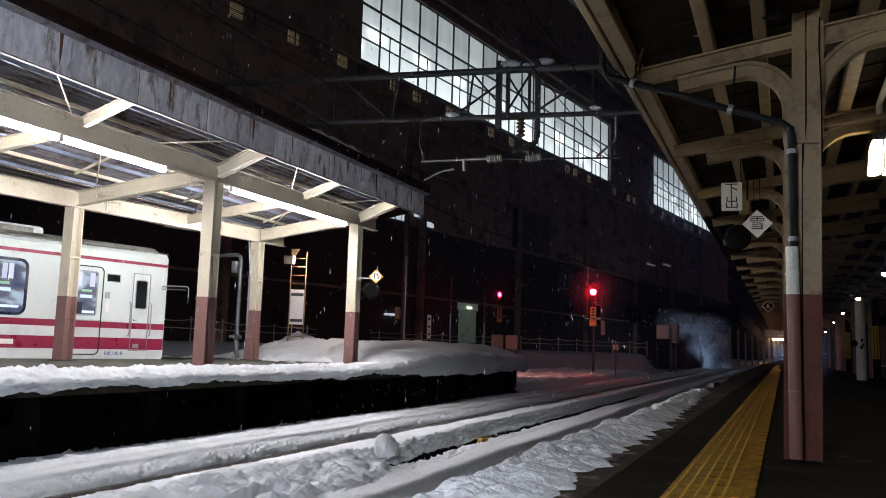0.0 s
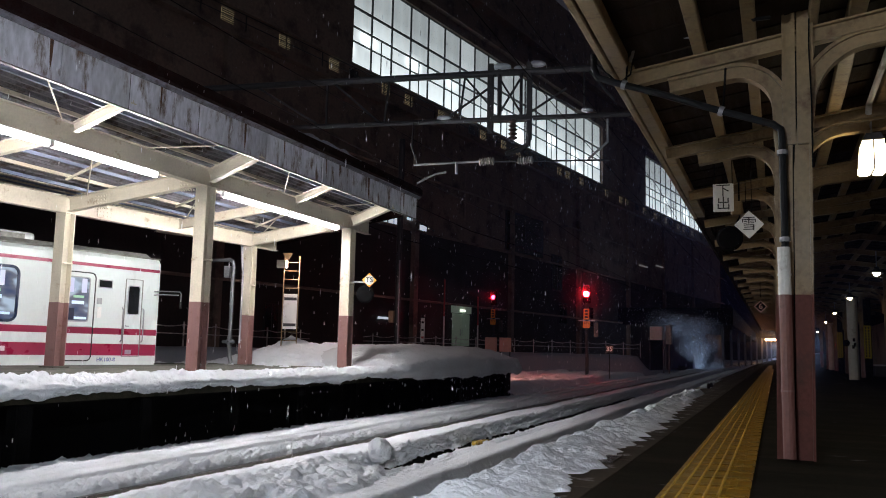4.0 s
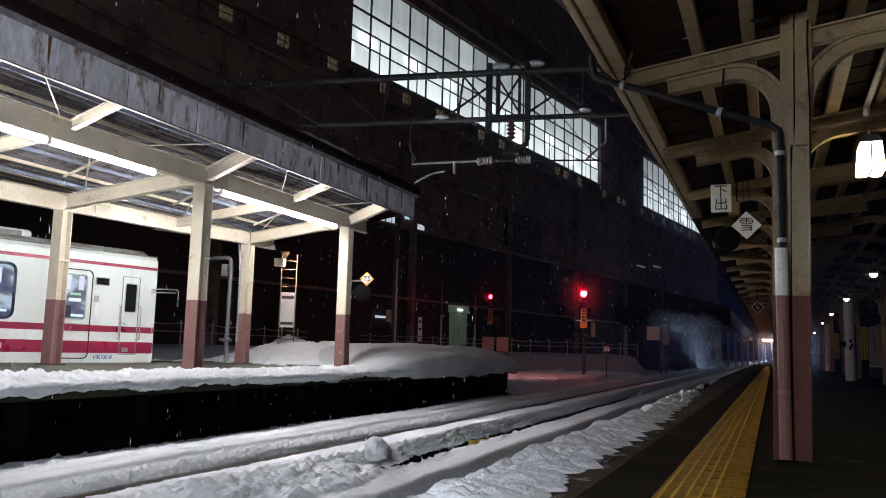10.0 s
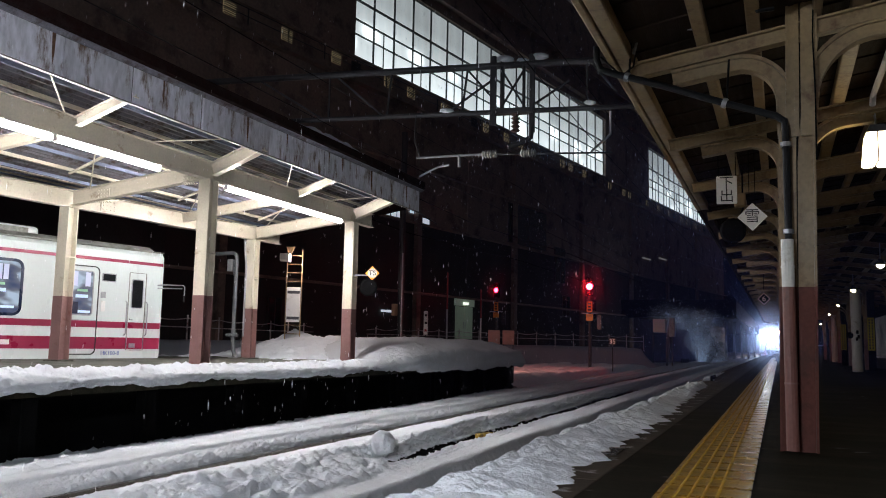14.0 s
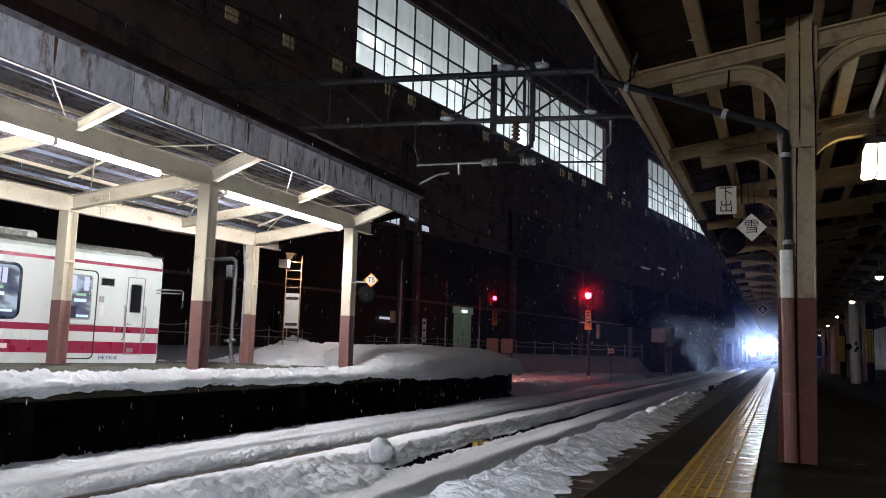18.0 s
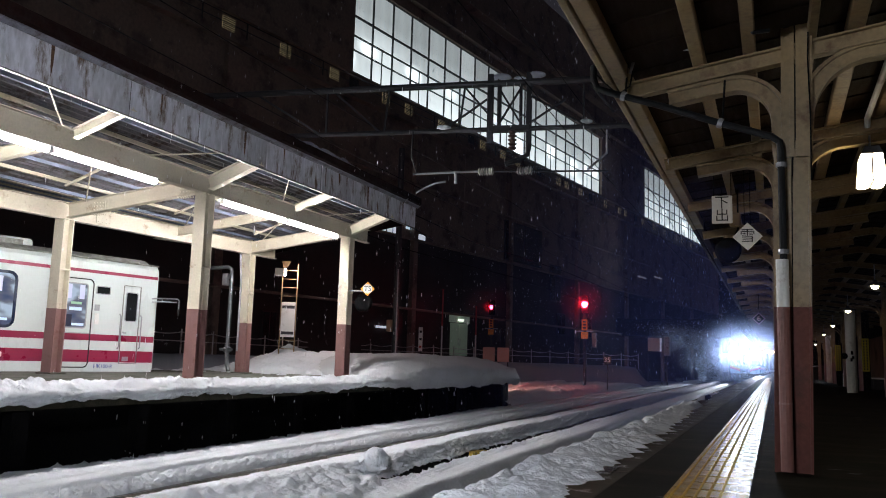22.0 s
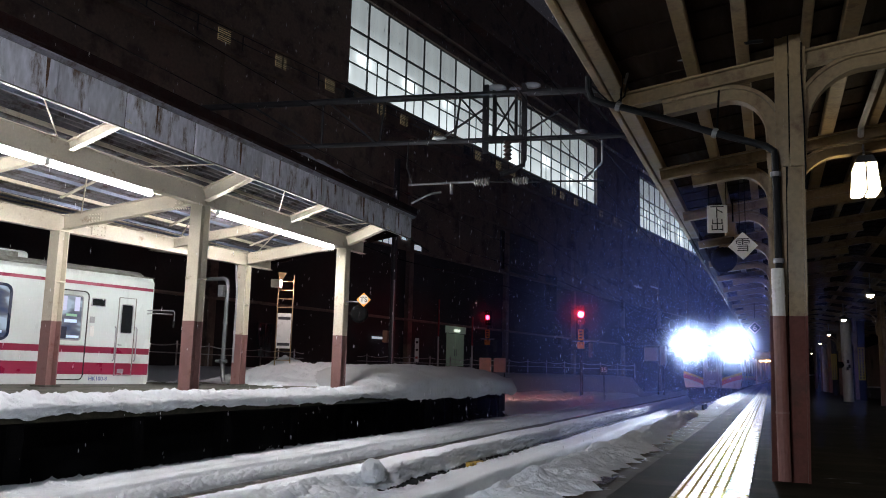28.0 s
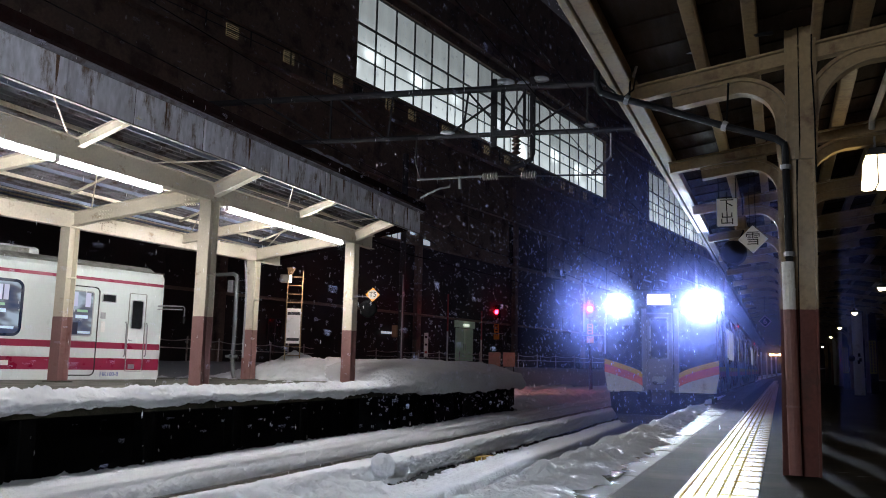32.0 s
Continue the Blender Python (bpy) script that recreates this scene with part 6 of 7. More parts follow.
    while y < end:
        for a, b in ((-1.14, 1.66), (1.66, 4.6)):
            za, zb = rafter_z(a) + 0.165, rafter_z(b - 0.011) + 0.165
            if a > 1.6:
                za = rafter_z(1.649) + 0.165
            w = 0.148
            lift = 0.006 * ((k * 7) % 3)
            vs = [bm.verts.new((x, yy, z + lift + h)) for h in (0, 0.02) for x, z in ((a, za), (b, zb)) for yy in (y, y + w)]
            for f in ((0, 1, 3, 2), (4, 6, 7, 5), (0, 4, 5, 1), (2, 3, 7, 6), (0, 2, 6, 4), (1, 5, 7, 3)):
                bm.faces.new([vs[i] for i in f])
        y += 0.155
        k += 1
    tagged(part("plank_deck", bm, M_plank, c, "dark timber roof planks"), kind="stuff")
    bm = B()
    extrude(bm, [(-1.17, 2.945), (-1.17, 3.0), (1.65, 3.4), (4.7, 3.0), (4.7, 2.96), (1.65, 3.34)], -6, end)
    part("roof_skin", bm, M_black, c)
    return c


def rain_pipe():
    p = thing("rain_pipe", pose(0, 5.86, 0), "white and pink rain pipe on the pillar, dark above", "pipe")
    bm = B()
    tube(bm, [(0.065, 0, 0.02), (0.065, 0, 1.09)], 0.041, 14)
    part("pink_length", bm, M_pink_pipe, p, "dusky pink lower length")
    bm = B()
    tube(bm, [(0.065, 0, 1.09), (0.065, 0, 1.41)], 0.0415, 14)
    part("white_length", bm, M_white_pipe, p, "white length")
    for z in (0.45, 1.22):
        bm = B()
        tube(bm, [(0.065, 0, z), (0.065, 0, z + 0.012)], 0.045, 14)
        part("joint_ring", bm, M_white_pipe if z > 1 else M_pink, p)
    bm = B()
    tube(bm, [(0.075, 0.01, 1.40), (0.075, 0.01, 2.16), (0.07, 0.01, 2.23), (0.02, 0.01, 2.27), (-0.35, 0.02, 2.41), (-0.72, 0.02, 2.56), (-1.1, 0.02, 2.7), (-1.19, 0.02, 2.74), (-1.22, 0.02, 2.82), (-1.22, 0.02, 2.92)], 0.025, 10)
    part("dark_length", bm, M_dark_pipe, p, "dark upper rain pipe")
    for x, z in ((0.075, 2.05), (0.075, 1.45)):
        bm = B()
        tube(bm, [(x, 0.01, z), (x, 0.01, z + 0.03)], 0.036, 10)
        part("clamp", bm, M_galv, p)
    for x, z in ((-0.98, 2.655), (-0.3, 2.39)):
        bm = B()
        tube(bm, [(x, 0.02, z), (x - 0.03, 0.02, z + 0.012)], 0.036, 10)
        part("clamp", bm, M_galv, p)
        bm = B()
        tube(bm, [(x, 0.02, z + 0.02), (x + 0.02, 0.02, z + 0.32)], 0.008, 5)
        part("hanger", bm, M_black, p)
    # cables that loop along the pillar and rafter
    w = thing("cable", pose(0, 5.9, 0), "black cable looped along pillar and rafter", "cable")
    bm = B()
    tube(bm, [(0.104, 0.1, 0.01), (0.122, 0.1, 0.9), (0.138, 0.1, 1.7), (0.15, 0.08, 2.12), (0.172, 0.07, 2.3), (0.182, 0.07, 2.8)], 0.008, 6)
    part("run", bm, M_black, w)
    bm = B()
    tube(bm, [(0.262, -0.03, 1.95), (0.268, -0.04, 2.4), (0.262, -0.03, 2.8), (0.27, -0.02, 3.0)], 0.006, 6)
    part("run", bm, M_black, w)
    bm = B()
    tube(bm, [(-0.95, 0, 2.84), (-0.92, 0, 2.95), (-0.8, 0, 3.0), (-0.62, 0, 2.99), (-0.45, 0, 2.97)], 0.012, 6)
    part("loop", bm, M_galv, w)
    bm = B()
    tube(bm, [(-0.1, -0.3, 3.05), (-0.12, -0.3, 2.98), (-0.08, -0.3, 2.93), (0.02, -0.25, 2.95)], 0.015, 6)
    part("loop", bm, M_dark_pipe, w)
    bm = B()
    tube(bm, [(-1.2, 0, 2.85), (-1.05, 0.05, 2.7), (-0.96, 0.05, 2.76), (-0.93, 0, 2.86)], 0.007, 6)
    part("loop", bm, M_black, w)


def hanging_signs():
    s = thing("hanging_sign", pose(-0.49, 9.2, 0, 0, 0, 2), "white hanging plate with two black characters", "sign")
    bm = B()
    bevel_box(bm, -0.107, 0.107, -0.006, 0.006, 2.235, 2.545, 0.008)
    part("plate", bm, M_sign_white, s)
    lettering("\u4e0b", 0.155, 0.002, M_ink, s, pose(0, -0.009, 2.46))
    lettering("\u51fa", 0.155, 0.002, M_ink, s, pose(0, -0.009, 2.315))
    for x in (-0.085, 0.095):
        bm = B()
        tube(bm, [(x, 0, 2.54), (x, 0, 3.0)], 0.005, 5)
        part("wire", bm, M_black, s)
    bm = B()
    tube(bm, [(0, 0, 2.54), (0, 0.01, 2.62)], 0.004, 5)
    part("wire", bm, M_black, s)
    s = thing("hanging_sign", pose(-0.235, 9.25, 0, 0, 0, -3), "white diamond plate with one black character", "sign")
    bm = B()
    extrude(bm, [(-0.153, 2.09), (0, 2.243), (0.153, 2.09), (0, 1.937)], -0.006, 0.006)
    part("plate", bm, M_sign_white, s)
    lettering("\u96ea", 0.165, 0.002, M_ink, s, pose(0, -0.009, 2.09))
    for x in (-0.03, 0.03):
        bm = B()
        tube(bm, [(x, 0, 2.2), (x, 0, 2.95)], 0.004, 5)
        part("wire", bm, M_black, s)
    m = thing("platform_mirror", pose(-0.5, 10.6, 0), "round dark mirror back hung from the eaves", "mirror")
    bm = B()
    lathe(bm, [(0.02, 0.03), (0.13, 0.02), (0.16, 0), (0.15, -0.02)], 20, pose(0, 0, 2.13, 90, 0, 0))
    part("disc", bm, M_black, m)
    bm = B()
    tube(bm, [(0.05, 0.02, 2.25), (0.12, 0.02, 2.4), (0.12, 0.02, 2.9)], 0.012, 6)
    part("arm", bm, M_black, m)
    bm = B()
    bevel_box(bm, 0.02, 0.16, -0.03, 0.03, 2.42, 2.6, 0.02)
    part("bracket", bm, M_cream, m)
    s = thing("stop_marker", pose(-0.365, 24.0, 0), "small diamond marker with the figure 6", "sign")
    bm = B()
    extrude(bm, [(-0.17, 2.04), (0, 2.21), (0.17, 2.04), (0, 1.87)], -0.01, 0.01)
    plate = part("plate", bm, M_pinkish, s)
    bm = B()
    extrude(bm, [(-0.14, 2.04), (0, 2.18), (0.14, 2.04), (0, 1.90)], -0.014, -0.0105)
    part("field", bm, M_black, plate, "black field inside a pale rim")
    lettering("6", 0.22, 0.003, M_pinkish, s, pose(0, -0.018, 2.04))
    bm = B()
    tube(bm, [(0, 0, 2.3), (0, 0, 2.8)], 0.008, 5)
    part("hanger", bm, M_black, s)


def lamp(x, y, z):
    l = thing("platform_lamp", pose(x, y, z), "hanging lamp with a dark steel cap and two lit diffusers", "lamp", "platform lamps")
    bm = B()
    extrude(bm, [(-0.06, 0.33), (0.06, 0.33), (0.092, 0.265), (-0.092, 0.265)], -0.17, 0.17)
    part("cap", bm, M_steel, l)
    for dx in (-1, 1):
        bm = B()
        extrude(bm, [(dx * 0.006, 0.262), (dx * 0.09, 0.262), (dx * 0.115, 0.0), (dx * 0.095, -0.012), (dx * 0.03, -0.012), (dx * 0.006, 0.0)], -0.16, 0.16)
        bmesh.ops.recalc_face_normals(bm, faces=bm.faces[:])
        part("diffuser", bm, M_lamp, l, "warm glowing diffuser")
    bm = B()
    box(bm, -0.006, 0.006, -0.165, 0.165, -0.005, 0.265)
    part("divider", bm, M_steel, l)
    for dy in (-0.03, 0.03):
        bm = B()
        tube(bm, [(0, dy, 0.33), (0, dy, 0.47)], 0.008, 5)
        part("hook", bm, M_galv, l)
    return l


def shade_lamp(x, y, z, r=0.2):
    """A round enamel shade with its lit glass below, on a short stem."""
    l = thing("shade_lamp", pose(x, y, z), "pendant lamp with a round steel shade and lit glass", "lamp", "pendant lamps")
    bm = B()
    lathe(bm, [(0.04, 0.13), (0.05, 0.09), (r * 0.7, 0.05), (r, 0.0), (r * 0.97, -0.004), (r * 0.6, 0.03), (0.03, 0.06)], 16)
    part("shade", bm, M_steel, l)
    bm = B()
    lathe(bm, [(r * 0.45, 0.03), (r * 0.52, -0.01), (r * 0.4, -0.05), (r * 0.15, -0.07)], 16)
    part("glass", bm, M_shade_lamp, l, "warm lit glass")
    bm = B()
    tube(bm, [(0, 0, 0.1), (0, 0, 0.45)], 0.012, 6)
    part("stem", bm, M_galv, l)
    return l


M_shade_lamp = glow("pendant_glass", (1.0, 0.80, 0.50), 15)


def right_side():
    lamp(0.885, 8.4, 2.425)
    for x, y, z, r in ((1.99, 19.0, 2.46, 0.19), (1.95, 25.3, 2.36, 0.17), (2.30, 37.4, 2.54, 0.16), (2.40, 46, 2.5, 0.14), (2.6, 60, 2.4, 0.16)):
        shade_lamp(x, y, z, 0.8 * r)
    # two strip lights added behind the camera to brighten snow and roof
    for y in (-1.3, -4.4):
        l = thing("fill_strip", pose(-1.16, y, 2.5), "long white strip light added behind the camera as fill", "lamp", "strip lights")
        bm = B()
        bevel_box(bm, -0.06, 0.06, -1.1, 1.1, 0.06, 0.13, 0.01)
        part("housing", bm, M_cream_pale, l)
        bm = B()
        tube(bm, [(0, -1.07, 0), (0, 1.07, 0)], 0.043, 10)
        part("tube", bm, M_fill_strip, l, "glowing white tube")
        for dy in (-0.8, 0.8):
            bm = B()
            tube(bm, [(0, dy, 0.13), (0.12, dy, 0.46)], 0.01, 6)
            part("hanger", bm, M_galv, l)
    p = thing("round_post", pose(2.28, 29, 0), "white round post with worn dark patches", "post")
    bm = B()
    tube(bm, [(0, 0, 0), (0, 0, 2.62)], 0.155, 18)
    part("shaft", bm, M_white_pipe, p)
    for z, a in ((1.2, 0.0), (1.05, 0.03), (0.98, -0.02)):
        bm = B()
        bevel_box(bm, a - 0.02, a + 0.05, -0.162, -0.15, z, z + 0.11, 0.004)
        part("worn_patch", bm, M_black, p)
    bm = B()
    bevel_box(bm, -0.3, -0.1, -0.2, -0.02, 1.05, 1.25, 0.08, 2)
    part("horn", bm, M_black, p)
    p = thing("round_post", pose(2.85, 50.5, 0), "grey round post on the platform", "post")
    bm = B()
    tube(bm, [(0, 0, 0), (0, 0, 2.62)], 0.15, 14)
    part("shaft", bm, M_white_pipe, p)
    for y, x in ((31.3, 2.9), (40.0, 2.62)):
        b = thing("yellow_notice", pose(x, y, 0), "tall yellow notice with a column of dark marks", "sign", "yellow notices")
        bm = B()
        box(bm, -0.09, 0.14, -0.05, 0.05, 0, 2.7)
        part("post", bm, M_black, b)
        bm = B()
        bevel_box(bm, -0.11, 0.11, -0.075, -0.055, 0.68, 1.80, 0.008)
        plate = part("plate", bm, M_yellow_board, b, "bright yellow plate")
        for col in (-0.045, 0.045):
            for q in range(11):
                bm = B()
                box(bm, col - 0.022, col + 0.022, -0.079, -0.076, 0.73 + q * 0.095, 0.79 + q * 0.095)
                part("bar", bm, M_ink, plate)
    r = thing("red_lamp", pose(3.2, 52, 0), "small red marker lamp on a post", "lamp")
    bm = B()
    tube(bm, [(0, 0, 0), (0, 0, 1.4)], 0.03, 6)
    part("post", bm, M_black, r)
    bm = B()
    bmesh.ops.create_icosphere(bm, subdivisions=2, radius=0.075, matrix=Matrix.Translation((0, -0.05, 1.45)))
    part("bulb", bm, M_red_dim, r)
    # closing wall far to the side, behind the second row of posts
    bm = B()
    box(bm, 7.0, 7.2, -6, 75, 0, 3.2)
    tagged(link("wall_east", bm, M_wall), "dark station wall along the back of the platform", "wall", kind="structure")
    bm = B()
    box(bm, 4.6, 7.2, -6, 75, 3.2, 3.35)
    tagged(link("ceiling_east", bm, M_black), "dark ceiling beside the platform roof", "ceiling", kind="structure")
    b = thing("platform_bench", pose(3.7, 36, 0), "low pale bench by the far posts", "bench")
    for y in (-0.8, 0.8):
        bm = B()
        box(bm, -0.2, 0.2, y - 0.03, y + 0.03, 0, 0.4)
        part("leg", bm, M_steel, b)
    bm = B()
    bevel_box(bm, -0.22, 0.22, -1.0, 1.0, 0.4, 0.45, 0.01)
    part("seat", bm, M_sign_white, b)


M_yellow_board = mat("yellow_board", (0.40, 0.32, 0.015), 0.5, var=0.1)
M_red_dim = glow("red_marker", (1.0, 0.03, 0.05), 6)
right_canopy()
rain_pipe()
hanging_signs()
right_side()

# ---- falling snow, steam and the powder that the train drives before it ----
def flake_mat(name, tint):
    """Ice crystals: most of the light goes through, the rest comes back."""
    m, nt, bsdf = nodes_of(name)
    back, thru, half = nt.nodes.new("ShaderNodeBsdfDiffuse"), nt.nodes.new("ShaderNodeBsdfTranslucent"), nt.nodes.new("ShaderNodeMixShader")
    back.inputs[0].default_value = thru.inputs[0].default_value = (*tint, 1)
    half.inputs[0].default_value = 0.75
    nt.links.new(back.outputs[0], half.inputs[1]), nt.links.new(thru.outputs[0], half.inputs[2])
    nt.links.new(half.outputs[0], nt.nodes["Material Output"].inputs[0])
    return m


M_flake = flake_mat("snowflake", (0.92, 0.94, 0.97))


def flakes(name, count, box6, size, seed, label, stretch=4.6, material=M_flake):
    rng = np.random.default_rng(seed)
    x0, x1, y0, y1, z0, z1 = box6
    d = y0 + (y1 - y0) * rng.random(count) ** 0.8
    c = np.stack([x0 + (x1 - x0) * rng.random(count), d, z0 + (z1 - z0) * rng.random(count)], 1)
    s = size * (0.5 + rng.random(count) ** 2)
    unit = np.array([(1, 0, 0), (-1, 0, 0), (0, 1, 0), (0, -1, 0), (0, 0, stretch), (0, 0, -stretch)])
    tri = np.array([(0, 2, 4), (2, 1, 4), (1, 3, 4), (3, 0, 4), (2, 0, 5), (1, 2, 5), (3, 1, 5), (0, 3, 5)])
    verts = (c[:, None, :] + unit[None] * s[:, None, None]).reshape(-1, 3)
    faces = (np.arange(count)[:, None, None] * 6 + tri[None]).reshape(-1, 3)
    me = bpy.data.meshes.new(name)
    me.from_pydata(verts.tolist(), [], faces.tolist())
    me.materials.append(material)
    return tagged(new(name, me), label, "falling snow", kind="stuff")


# the sheets reach as high as they fall during the clip, over the open tracks alone
SNOW = [
    (flakes("snowfall", 6500, (-7.6, -1.75, 2.5, 14, -0.9, 50), 0.0042, 1, "large snowflakes falling over the tracks"), 1.28, -0.05),
    (flakes("snowfall", 13000, (-8.0, -1.6, 8, 32, -0.9, 56), 0.0050, 2, "snowflakes falling between the platforms"), 1.42, 0.04),
    (flakes("snowfall", 1500, (-20, -1.4, 30, 75, -0.9, 58), 0.0060, 3, "far snowflakes falling before the station building"), 1.45, -0.03),
]


def veil_mat(name, tint, amount, power):
    """A thin veil for steam and the added signal halos: nearly clear, glowing where light falls through it; thins out
    towards its own rim.
    """
    m = bpy.data.materials.new(name)
    m.use_nodes = True
    nt = m.node_tree
    nt.nodes.clear()
    nn, ln = nt.nodes, nt.links
    out, mix, clear, veil = nn.new("ShaderNodeOutputMaterial"), nn.new("ShaderNodeMixShader"), nn.new("ShaderNodeBsdfTransparent"), nn.new("ShaderNodeBsdfTranslucent")
    back, air = nn.new("ShaderNodeBsdfDiffuse"), nn.new("ShaderNodeMixShader")
    veil.inputs[0].default_value = back.inputs[0].default_value = (*tint, 1)
    ln.new(veil.outputs[0], air.inputs[1]), ln.new(back.outputs[0], air.inputs[2])
    tc, sep, size, fade, n, k = (nn.new(x) for x in ("ShaderNodeTexCoord", "ShaderNodeSeparateXYZ", "ShaderNodeMath", "ShaderNodeMath", "ShaderNodeTexNoise", "ShaderNodeMath"))
    ln.new(tc.outputs["Object"], sep.inputs[0])
    size.operation, fade.operation, k.operation = "ABSOLUTE", "POWER", "MULTIPLY"
    ln.new(sep.outputs[1], size.inputs[0])
    fade.inputs[1].default_value = power
    ln.new(size.outputs[0], fade.inputs[0])
    n.inputs["Scale"].default_value, n.inputs["Detail"].default_value = 1.2, 4
    ln.new(tc.outputs["Object"], n.inputs[0])
    ln.new(fade.outputs[0], k.inputs[0]), ln.new(n.outputs[0], k.inputs[1])
    thin = nn.new("ShaderNodeMath")
    thin.operation = "MULTIPLY"
    thin.inputs[1].default_value = amount
    ln.new(k.outputs[0], thin.inputs[0])
    ln.new(thin.outputs[0], mix.inputs[0]), ln.new(clear.outputs[0], mix.inputs[1]), ln.new(air.outputs[0], mix.inputs[2]), ln.new(mix.outputs[0], out.inputs[0])
    return m


def dome():
    bm = B()
    bmesh.ops.create_uvsphere(bm, u_segments=40, v_segments=24, radius=1.0)
    bmesh.ops.delete(bm, geom=[v for v in bm.verts if v.co.y > 0.01], context="VERTS")
    return bm


def steam():
    m = veil_mat("steam_puff", (0.80, 0.87, 1.0), 0.56, 2.3)
    s = thing("steam_plume", pose(-5.5, 84, -0.75), "thin drifting steam rising beside the far track", "steam")
    rng = random.Random(4)
    first = None
    for k in range(48):
        h = rng.random() ** 1.2
        r = 0.5 + 1.0 * h
        at = Matrix.Translation((rng.uniform(-1.3, 0.8) - 4.0 * h * rng.uniform(0.1, 1.0), 1.5 - 0.065 * k, 0.2 + 4.6 * h)) @ Matrix.Diagonal((r * rng.uniform(0.8, 1.3), 0.3, r * rng.uniform(0.8, 1.2), 1))
        if first is None:
            first = part("puff", dome(), m, s, smooth=True)
            first.matrix_basis = at
        else:
            twin("puff", first, at, s)
    return s


plume = steam()


def powder():
    """Fine snow hanging in the air ahead of the headlights; it comes along with the train."""
    rng = np.random.default_rng(9)
    n = 13000
    ang, el = rng.random(n) * 2 * np.pi, np.arccos(2 * rng.random(n) - 1)
    r = 2.5 + 10.5 * rng.random(n)
    side = np.where(rng.random(n) < 0.5, -1.08, 1.08)
    x = side + r * np.sin(el) * np.cos(ang)
    z = 3.2 + r * np.sin(el) * np.sin(ang) * 0.8
    y = -0.15 - np.abs(r * np.cos(el)) * 1.4
    ok = (z > 0.5) & (x < 1.1) & (x > -8)
    x, y, z = x[ok], y[ok], z[ok]
    n = len(x)
    s = 0.003 + 0.0048 * rng.random(n) ** 2
    unit = np.array([(1, 1, 1), (-1, -1, 1), (-1, 1, -1), (1, -1, -1)]) * (0.8, 0.8, 3.6)
    tri = np.array([(0, 1, 2), (0, 3, 1), (0, 2, 3), (1, 3, 2)])
    c = np.stack([x, y, z], 1)
    verts = (c[:, None, :] + unit[None] * s[:, None, None]).reshape(-1, 3)
    faces = (np.arange(n)[:, None, None] * 4 + tri[None]).reshape(-1, 3)
    me = bpy.data.meshes.new("powder_snow")
    me.from_pydata(verts.tolist(), [], faces.tolist())
    me.materials.append(flake_mat("powder_snow", (0.75, 0.8, 1.0)))
    return tagged(new("powder_snow", me), "haze of fine snow lit by the headlights", "powder snow", kind="stuff")


haze = powder()


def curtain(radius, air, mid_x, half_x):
    """A thin sheet curved round the camera, added to stand in for glow: it bends a little of the light that comes from
    behind it, forwards.
    """
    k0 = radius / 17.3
    m = bpy.data.materials.new("glow_sheet")
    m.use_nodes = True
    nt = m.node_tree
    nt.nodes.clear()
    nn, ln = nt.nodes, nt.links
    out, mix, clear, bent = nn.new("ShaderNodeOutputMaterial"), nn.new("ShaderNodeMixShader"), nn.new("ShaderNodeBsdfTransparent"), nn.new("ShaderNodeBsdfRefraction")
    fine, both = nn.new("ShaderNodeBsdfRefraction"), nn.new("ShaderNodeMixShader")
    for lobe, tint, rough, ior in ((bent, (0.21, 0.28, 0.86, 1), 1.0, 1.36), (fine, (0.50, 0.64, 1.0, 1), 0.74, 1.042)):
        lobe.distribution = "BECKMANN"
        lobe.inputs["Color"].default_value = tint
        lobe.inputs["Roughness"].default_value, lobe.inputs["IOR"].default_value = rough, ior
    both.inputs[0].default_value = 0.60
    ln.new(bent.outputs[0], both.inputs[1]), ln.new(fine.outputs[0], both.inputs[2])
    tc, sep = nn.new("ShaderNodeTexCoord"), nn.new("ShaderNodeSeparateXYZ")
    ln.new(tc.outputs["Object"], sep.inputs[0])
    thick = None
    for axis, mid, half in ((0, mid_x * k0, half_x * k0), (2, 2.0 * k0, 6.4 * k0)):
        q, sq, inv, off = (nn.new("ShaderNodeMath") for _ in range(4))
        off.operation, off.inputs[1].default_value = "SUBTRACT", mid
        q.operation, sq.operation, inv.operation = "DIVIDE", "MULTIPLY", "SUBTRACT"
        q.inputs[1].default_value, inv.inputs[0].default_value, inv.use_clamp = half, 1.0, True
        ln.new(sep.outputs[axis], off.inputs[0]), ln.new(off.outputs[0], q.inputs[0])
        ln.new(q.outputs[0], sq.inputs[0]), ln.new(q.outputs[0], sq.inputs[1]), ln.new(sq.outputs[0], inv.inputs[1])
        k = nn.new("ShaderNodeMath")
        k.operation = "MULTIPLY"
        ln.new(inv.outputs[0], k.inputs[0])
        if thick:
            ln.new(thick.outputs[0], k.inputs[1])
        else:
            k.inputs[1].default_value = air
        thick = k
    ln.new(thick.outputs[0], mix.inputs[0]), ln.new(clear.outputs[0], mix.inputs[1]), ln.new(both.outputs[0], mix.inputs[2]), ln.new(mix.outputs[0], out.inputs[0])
    sheet = field("glow_sheet", [(-9.6 + 0.33 * i) * k0 for i in range(41)], [max(-4.4 * k0, -1.5) + 0.33 * k0 * i for i in range(31)],
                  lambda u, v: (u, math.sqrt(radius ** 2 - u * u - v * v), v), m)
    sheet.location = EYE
    tagged(sheet, "thin curved sheet added for the glow round the lights", "snowy air", kind="stuff")


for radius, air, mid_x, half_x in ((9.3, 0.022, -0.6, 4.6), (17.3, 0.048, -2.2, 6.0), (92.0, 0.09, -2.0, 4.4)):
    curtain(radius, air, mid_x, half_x)


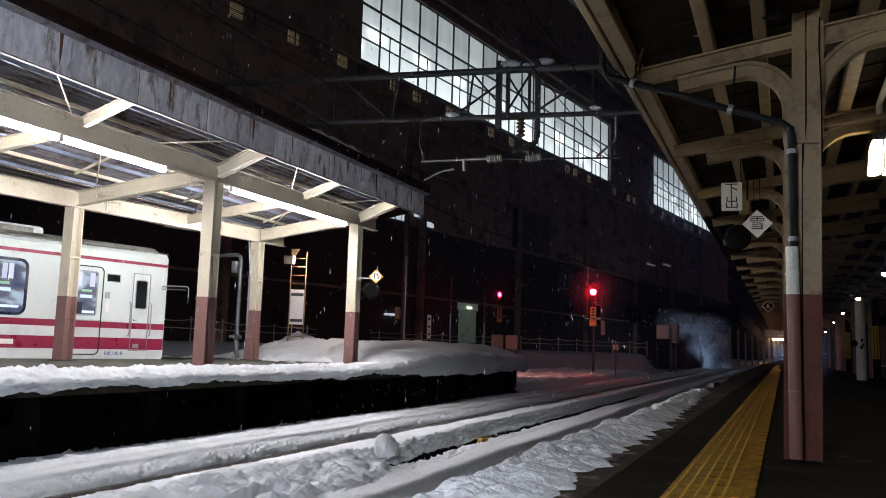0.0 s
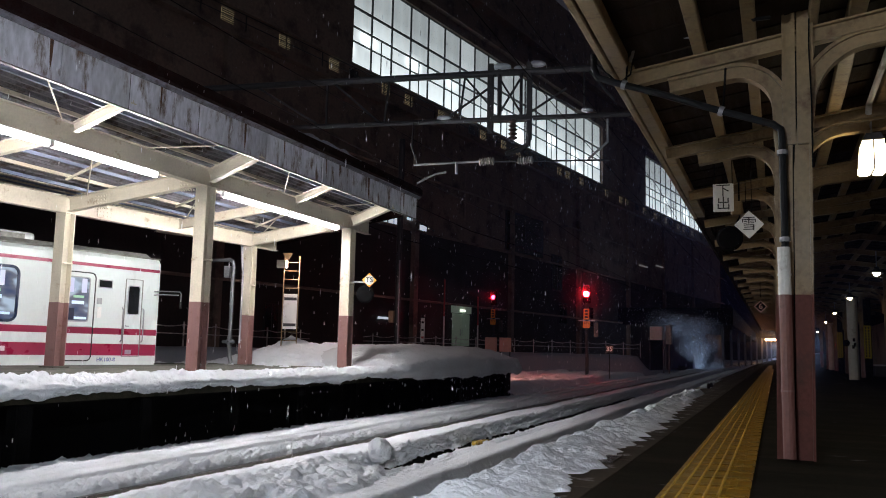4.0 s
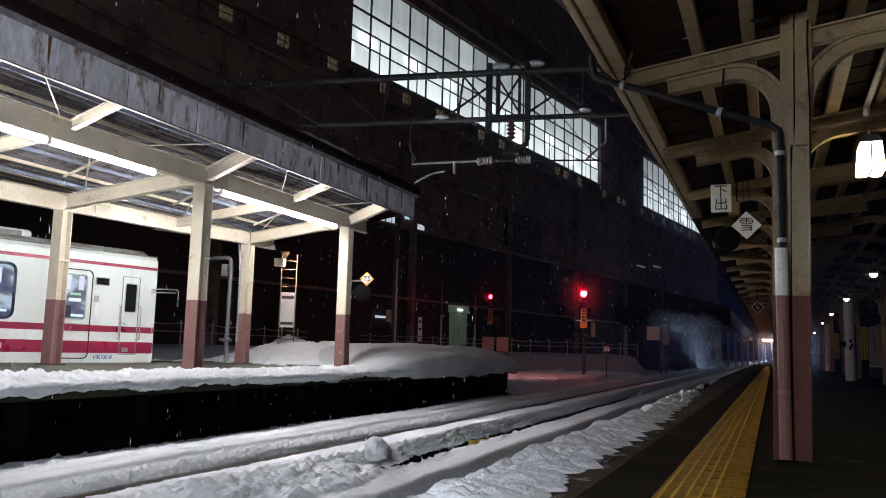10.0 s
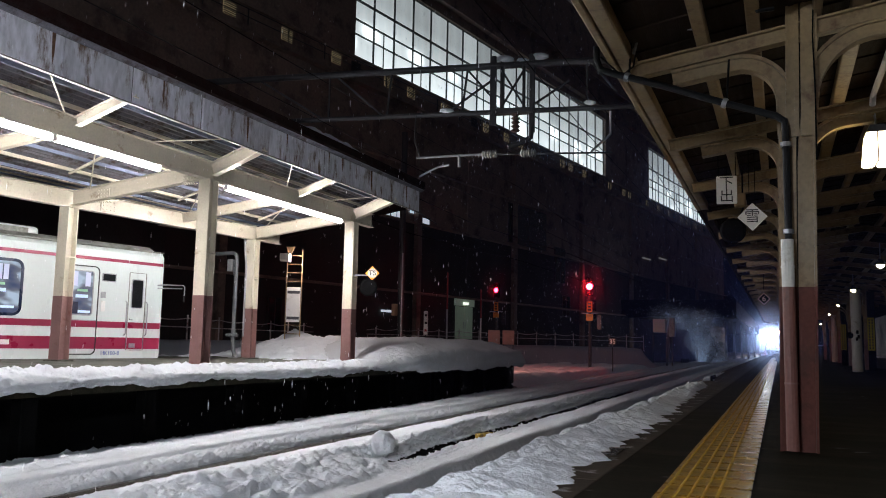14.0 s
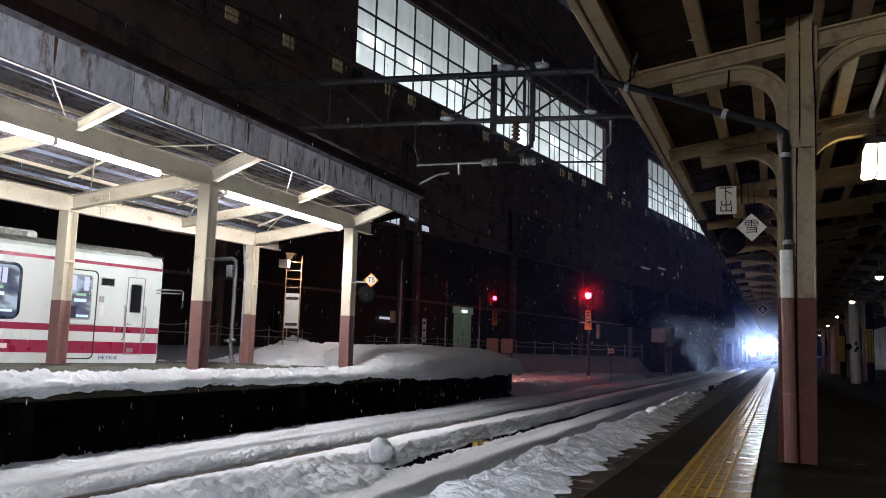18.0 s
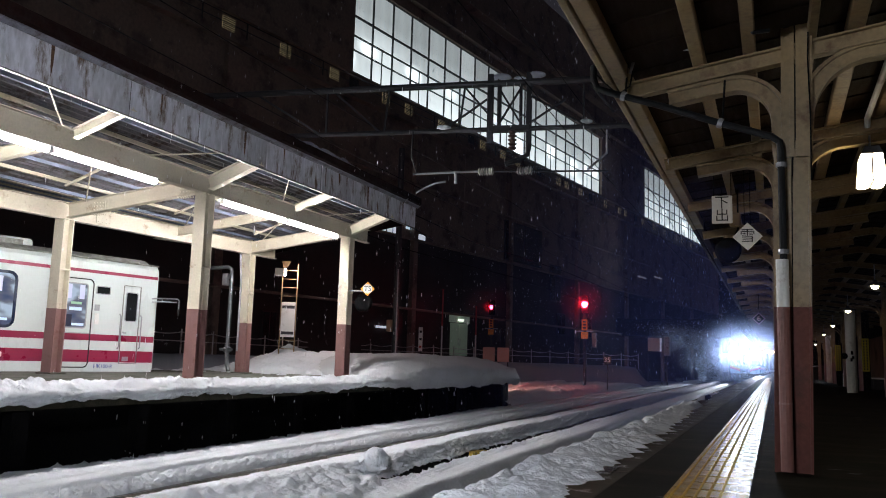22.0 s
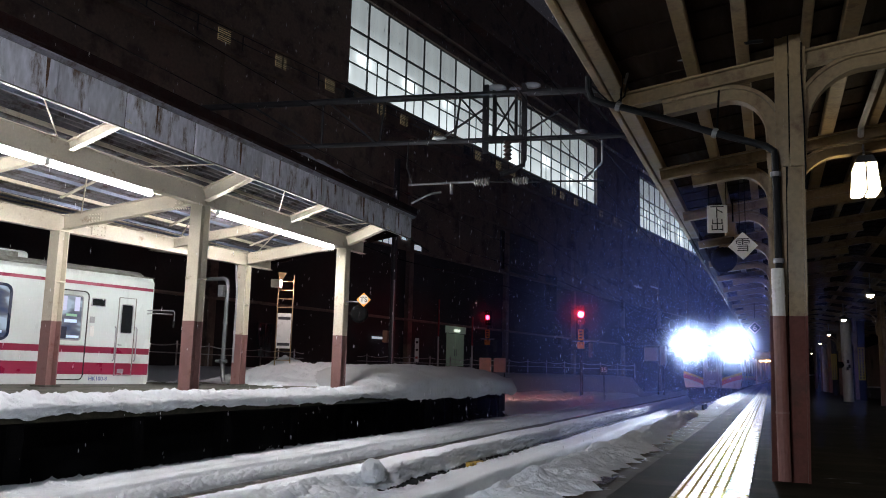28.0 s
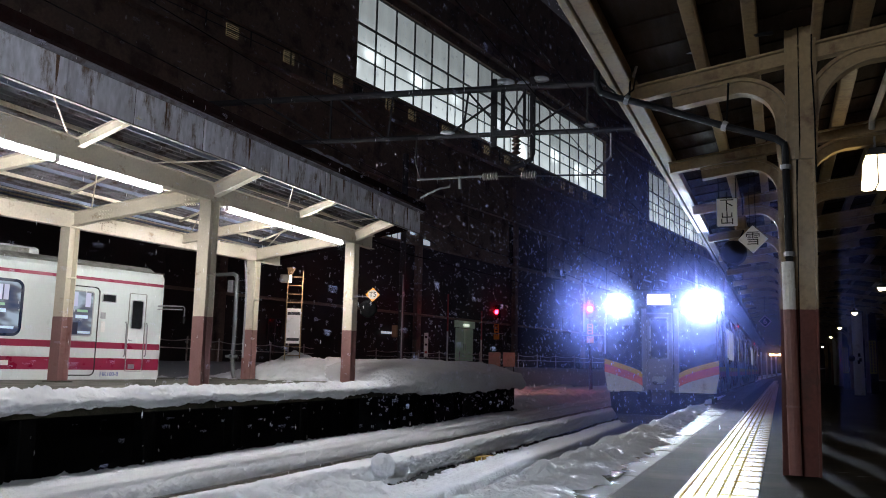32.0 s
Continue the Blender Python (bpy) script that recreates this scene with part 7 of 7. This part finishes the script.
def signal_halos():
    # veils added to stand in for the glow round each red lens
    m = veil_mat("red_halo", (1.0, 0.5, 0.5), 0.16, 3.0)
    for x, y, z, r in ((-9.75, 44.6, 3.94, 1.25), (-18.3, 53.6, 4.38, 1.1)):
        g = thing("signal_halo", pose(x, y, z), "red veils added for the halo round the lit signal lens", "mist", "signal mists")
        for q in (0.2, 0.3, 0.46):
            v = part("veil", dome(), m, g, smooth=True)
            v.matrix_basis = Matrix.Diagonal((q * r, q * r, q * r, 1))


signal_halos()


# added lamp, its glass turned from view, that lights steam and far columns
def steam_fill():
    l = thing("steam_fill", pose(-8.3, 80.0, -0.72, 0, 0, 196), "unseen low bluish lamp added to light the steam", "lamp")
    bm = B()
    bevel_box(bm, -0.35, 0.35, 0, 0.25, -0.2, 0.3, 0.03)
    part("case", bm, M_steel, l)
    bm = B()
    bevel_box(bm, -0.3, 0.3, -0.03, 0, 0.05, 0.27, 0.01)
    part("glass", bm, glow("steam_fill_glass", (0.60, 0.76, 1.0), 290), l, "bluish lit glass")


steam_fill()

# ---- pieces of the platform floor ----
def floor_pieces():
    strip = thing("tactile_strip", pose(-0.55, 0, 0), "yellow raised-dot warning strip along the platform, worn and wet", "tactile paving", kind="structure")
    bm = B()
    box(bm, 0.001, 0.299, 0.0015, 0.2985, -0.01, 0.004)
    tile = part("tile", bm, M_tactile, strip)
    tile.location = (0, 2.4, 0)
    bm = B()
    for i in range(5):
        for j in range(8):
            x, y = 0.03 + 0.06 * i, 0.019 + 0.0375 * j
            ring = [(math.cos(k * math.pi / 4), math.sin(k * math.pi / 4)) for k in range(8)]
            a = [bm.verts.new((x + 0.010 * dx, y + 0.010 * dy, 0.004)) for dx, dy in ring]
            b = [bm.verts.new((x + 0.0065 * dx, y + 0.0065 * dy, 0.009)) for dx, dy in ring]
            bm.faces.new(b)
            for q in range(8):
                bm.faces.new((a[q], a[(q + 1) % 8], b[(q + 1) % 8], b[q]))
    studs = part("stud_rows", bm, M_stud, strip, "rows of worn pale studs")
    studs.location = (0, 2.4, 0)
    bm = B()
    box(bm, 0.301, 0.41, 0.0015, 0.2985, -0.01, 0.004)
    box(bm, 0.330, 0.342, 0.006, 0.294, 0.004, 0.008)
    box(bm, 0.392, 0.404, 0.006, 0.294, 0.004, 0.008)
    edge = part("line_tile", bm, M_tactile, strip)
    edge.location = (0, 2.4, 0)
    for k in range(1, 210):
        y = 2.4 + 0.3 * k
        lift = 0.0004 * ((k * 5) % 3)
        twin("tile", tile, Matrix.Translation((0, y, lift)), strip)
        if k < 120:
            twin("stud_rows", studs, Matrix.Translation((0, y, lift)), strip)
        if k < 150:
            twin("line_tile", edge, Matrix.Translation((0, y, lift)), strip)
    slabs = thing("edge_paving", pose(EDGE_R, 0, 0), "worn concrete slabs along the platform edge", "paving", kind="structure")
    bm = B()
    bevel_box(bm, 0.0, 0.665, 0.005, 0.595, -0.12, -0.001, 0.005)
    slab = part("slab", bm, M_edge_slab, slabs)
    slab.location = (0, 1.2, 0)
    rng = random.Random(3)
    for k in range(1, 130):
        twin("slab", slab, pose(0, 1.2 + 0.6 * k, rng.uniform(-0.004, 0.001), rng.uniform(-0.3, 0.3), rng.uniform(-0.1, 0.1), 0), slabs)
    grate = thing("drain_grate", pose(-1.12, 5.2, 0.004), "small worn steel drain grate in the platform", "grate")
    for k in range(9):
        bm = B()
        bevel_box(bm, -0.16, 0.16, k * 0.035, k * 0.035 + 0.016, -0.01, 0.008, 0.003)
        part("bar", bm, M_rail, grate)
    post = thing("edge_marker", pose(-1.30, 17.6, 0), "pair of short dark posts at the platform edge", "marker posts")
    for dy in (0, 0.7):
        bm = B()
        bevel_box(bm, -0.03, 0.03, dy - 0.03, dy + 0.03, 0, 0.10, 0.008)
        part("post", bm, M_black, post)


floor_pieces()


def motions():
    # seconds, distance of the train's front, its shift to the side and its climb
    run = [(0, 330, 4.4, 0.9), (6, 258, 3.5, 0.8), (9, 220, 2.8, 0.6), (11, 196, 1.6, 0.48), (13, 172, -0.5, 0.36), (15, 150, -1.1, 0.28), (17, 130, -1.75, 0.23), (19, 112, -2.4, 0.16), (21, 96, -2.72, 0.1),
           (23, 80, -2.75, 0.0), (25, 65.5, -2.83, 0), (26.5, 55, -2.83, 0), (28, 45, -2.83, 0), (29, 39, -2.84, 0), (30, 33, -2.86, 0), (31, 27.4, -2.88, 0), (32, 21.8, -2.9, 0)]
    heading = lambda y: -math.degrees(math.atan(5.9e-4 * max(0, y - 80)))
    walk(arriving, [(t, pose(x, y, RAIL + z, 0, 0, heading(y))) for t, y, x, z in run])
    walk(haze, [(t, pose(x, y, RAIL + z, 0, 0, heading(y))) for t, y, x, z in run])
    for sheet, speed, drift in SNOW:
        walk(sheet, [(t, pose(drift * t, 0, -speed * t)) for t in range(0, 33, 2)])
    walk(plume, [(t, pose(-5.5 - 0.25 * math.sin(t * 0.5), 84, -0.75 + 0.12 * math.sin(t * 0.8), 0, 0, 6 * math.sin(t * 0.35))) for t in range(0, 33, 2)])


motions()
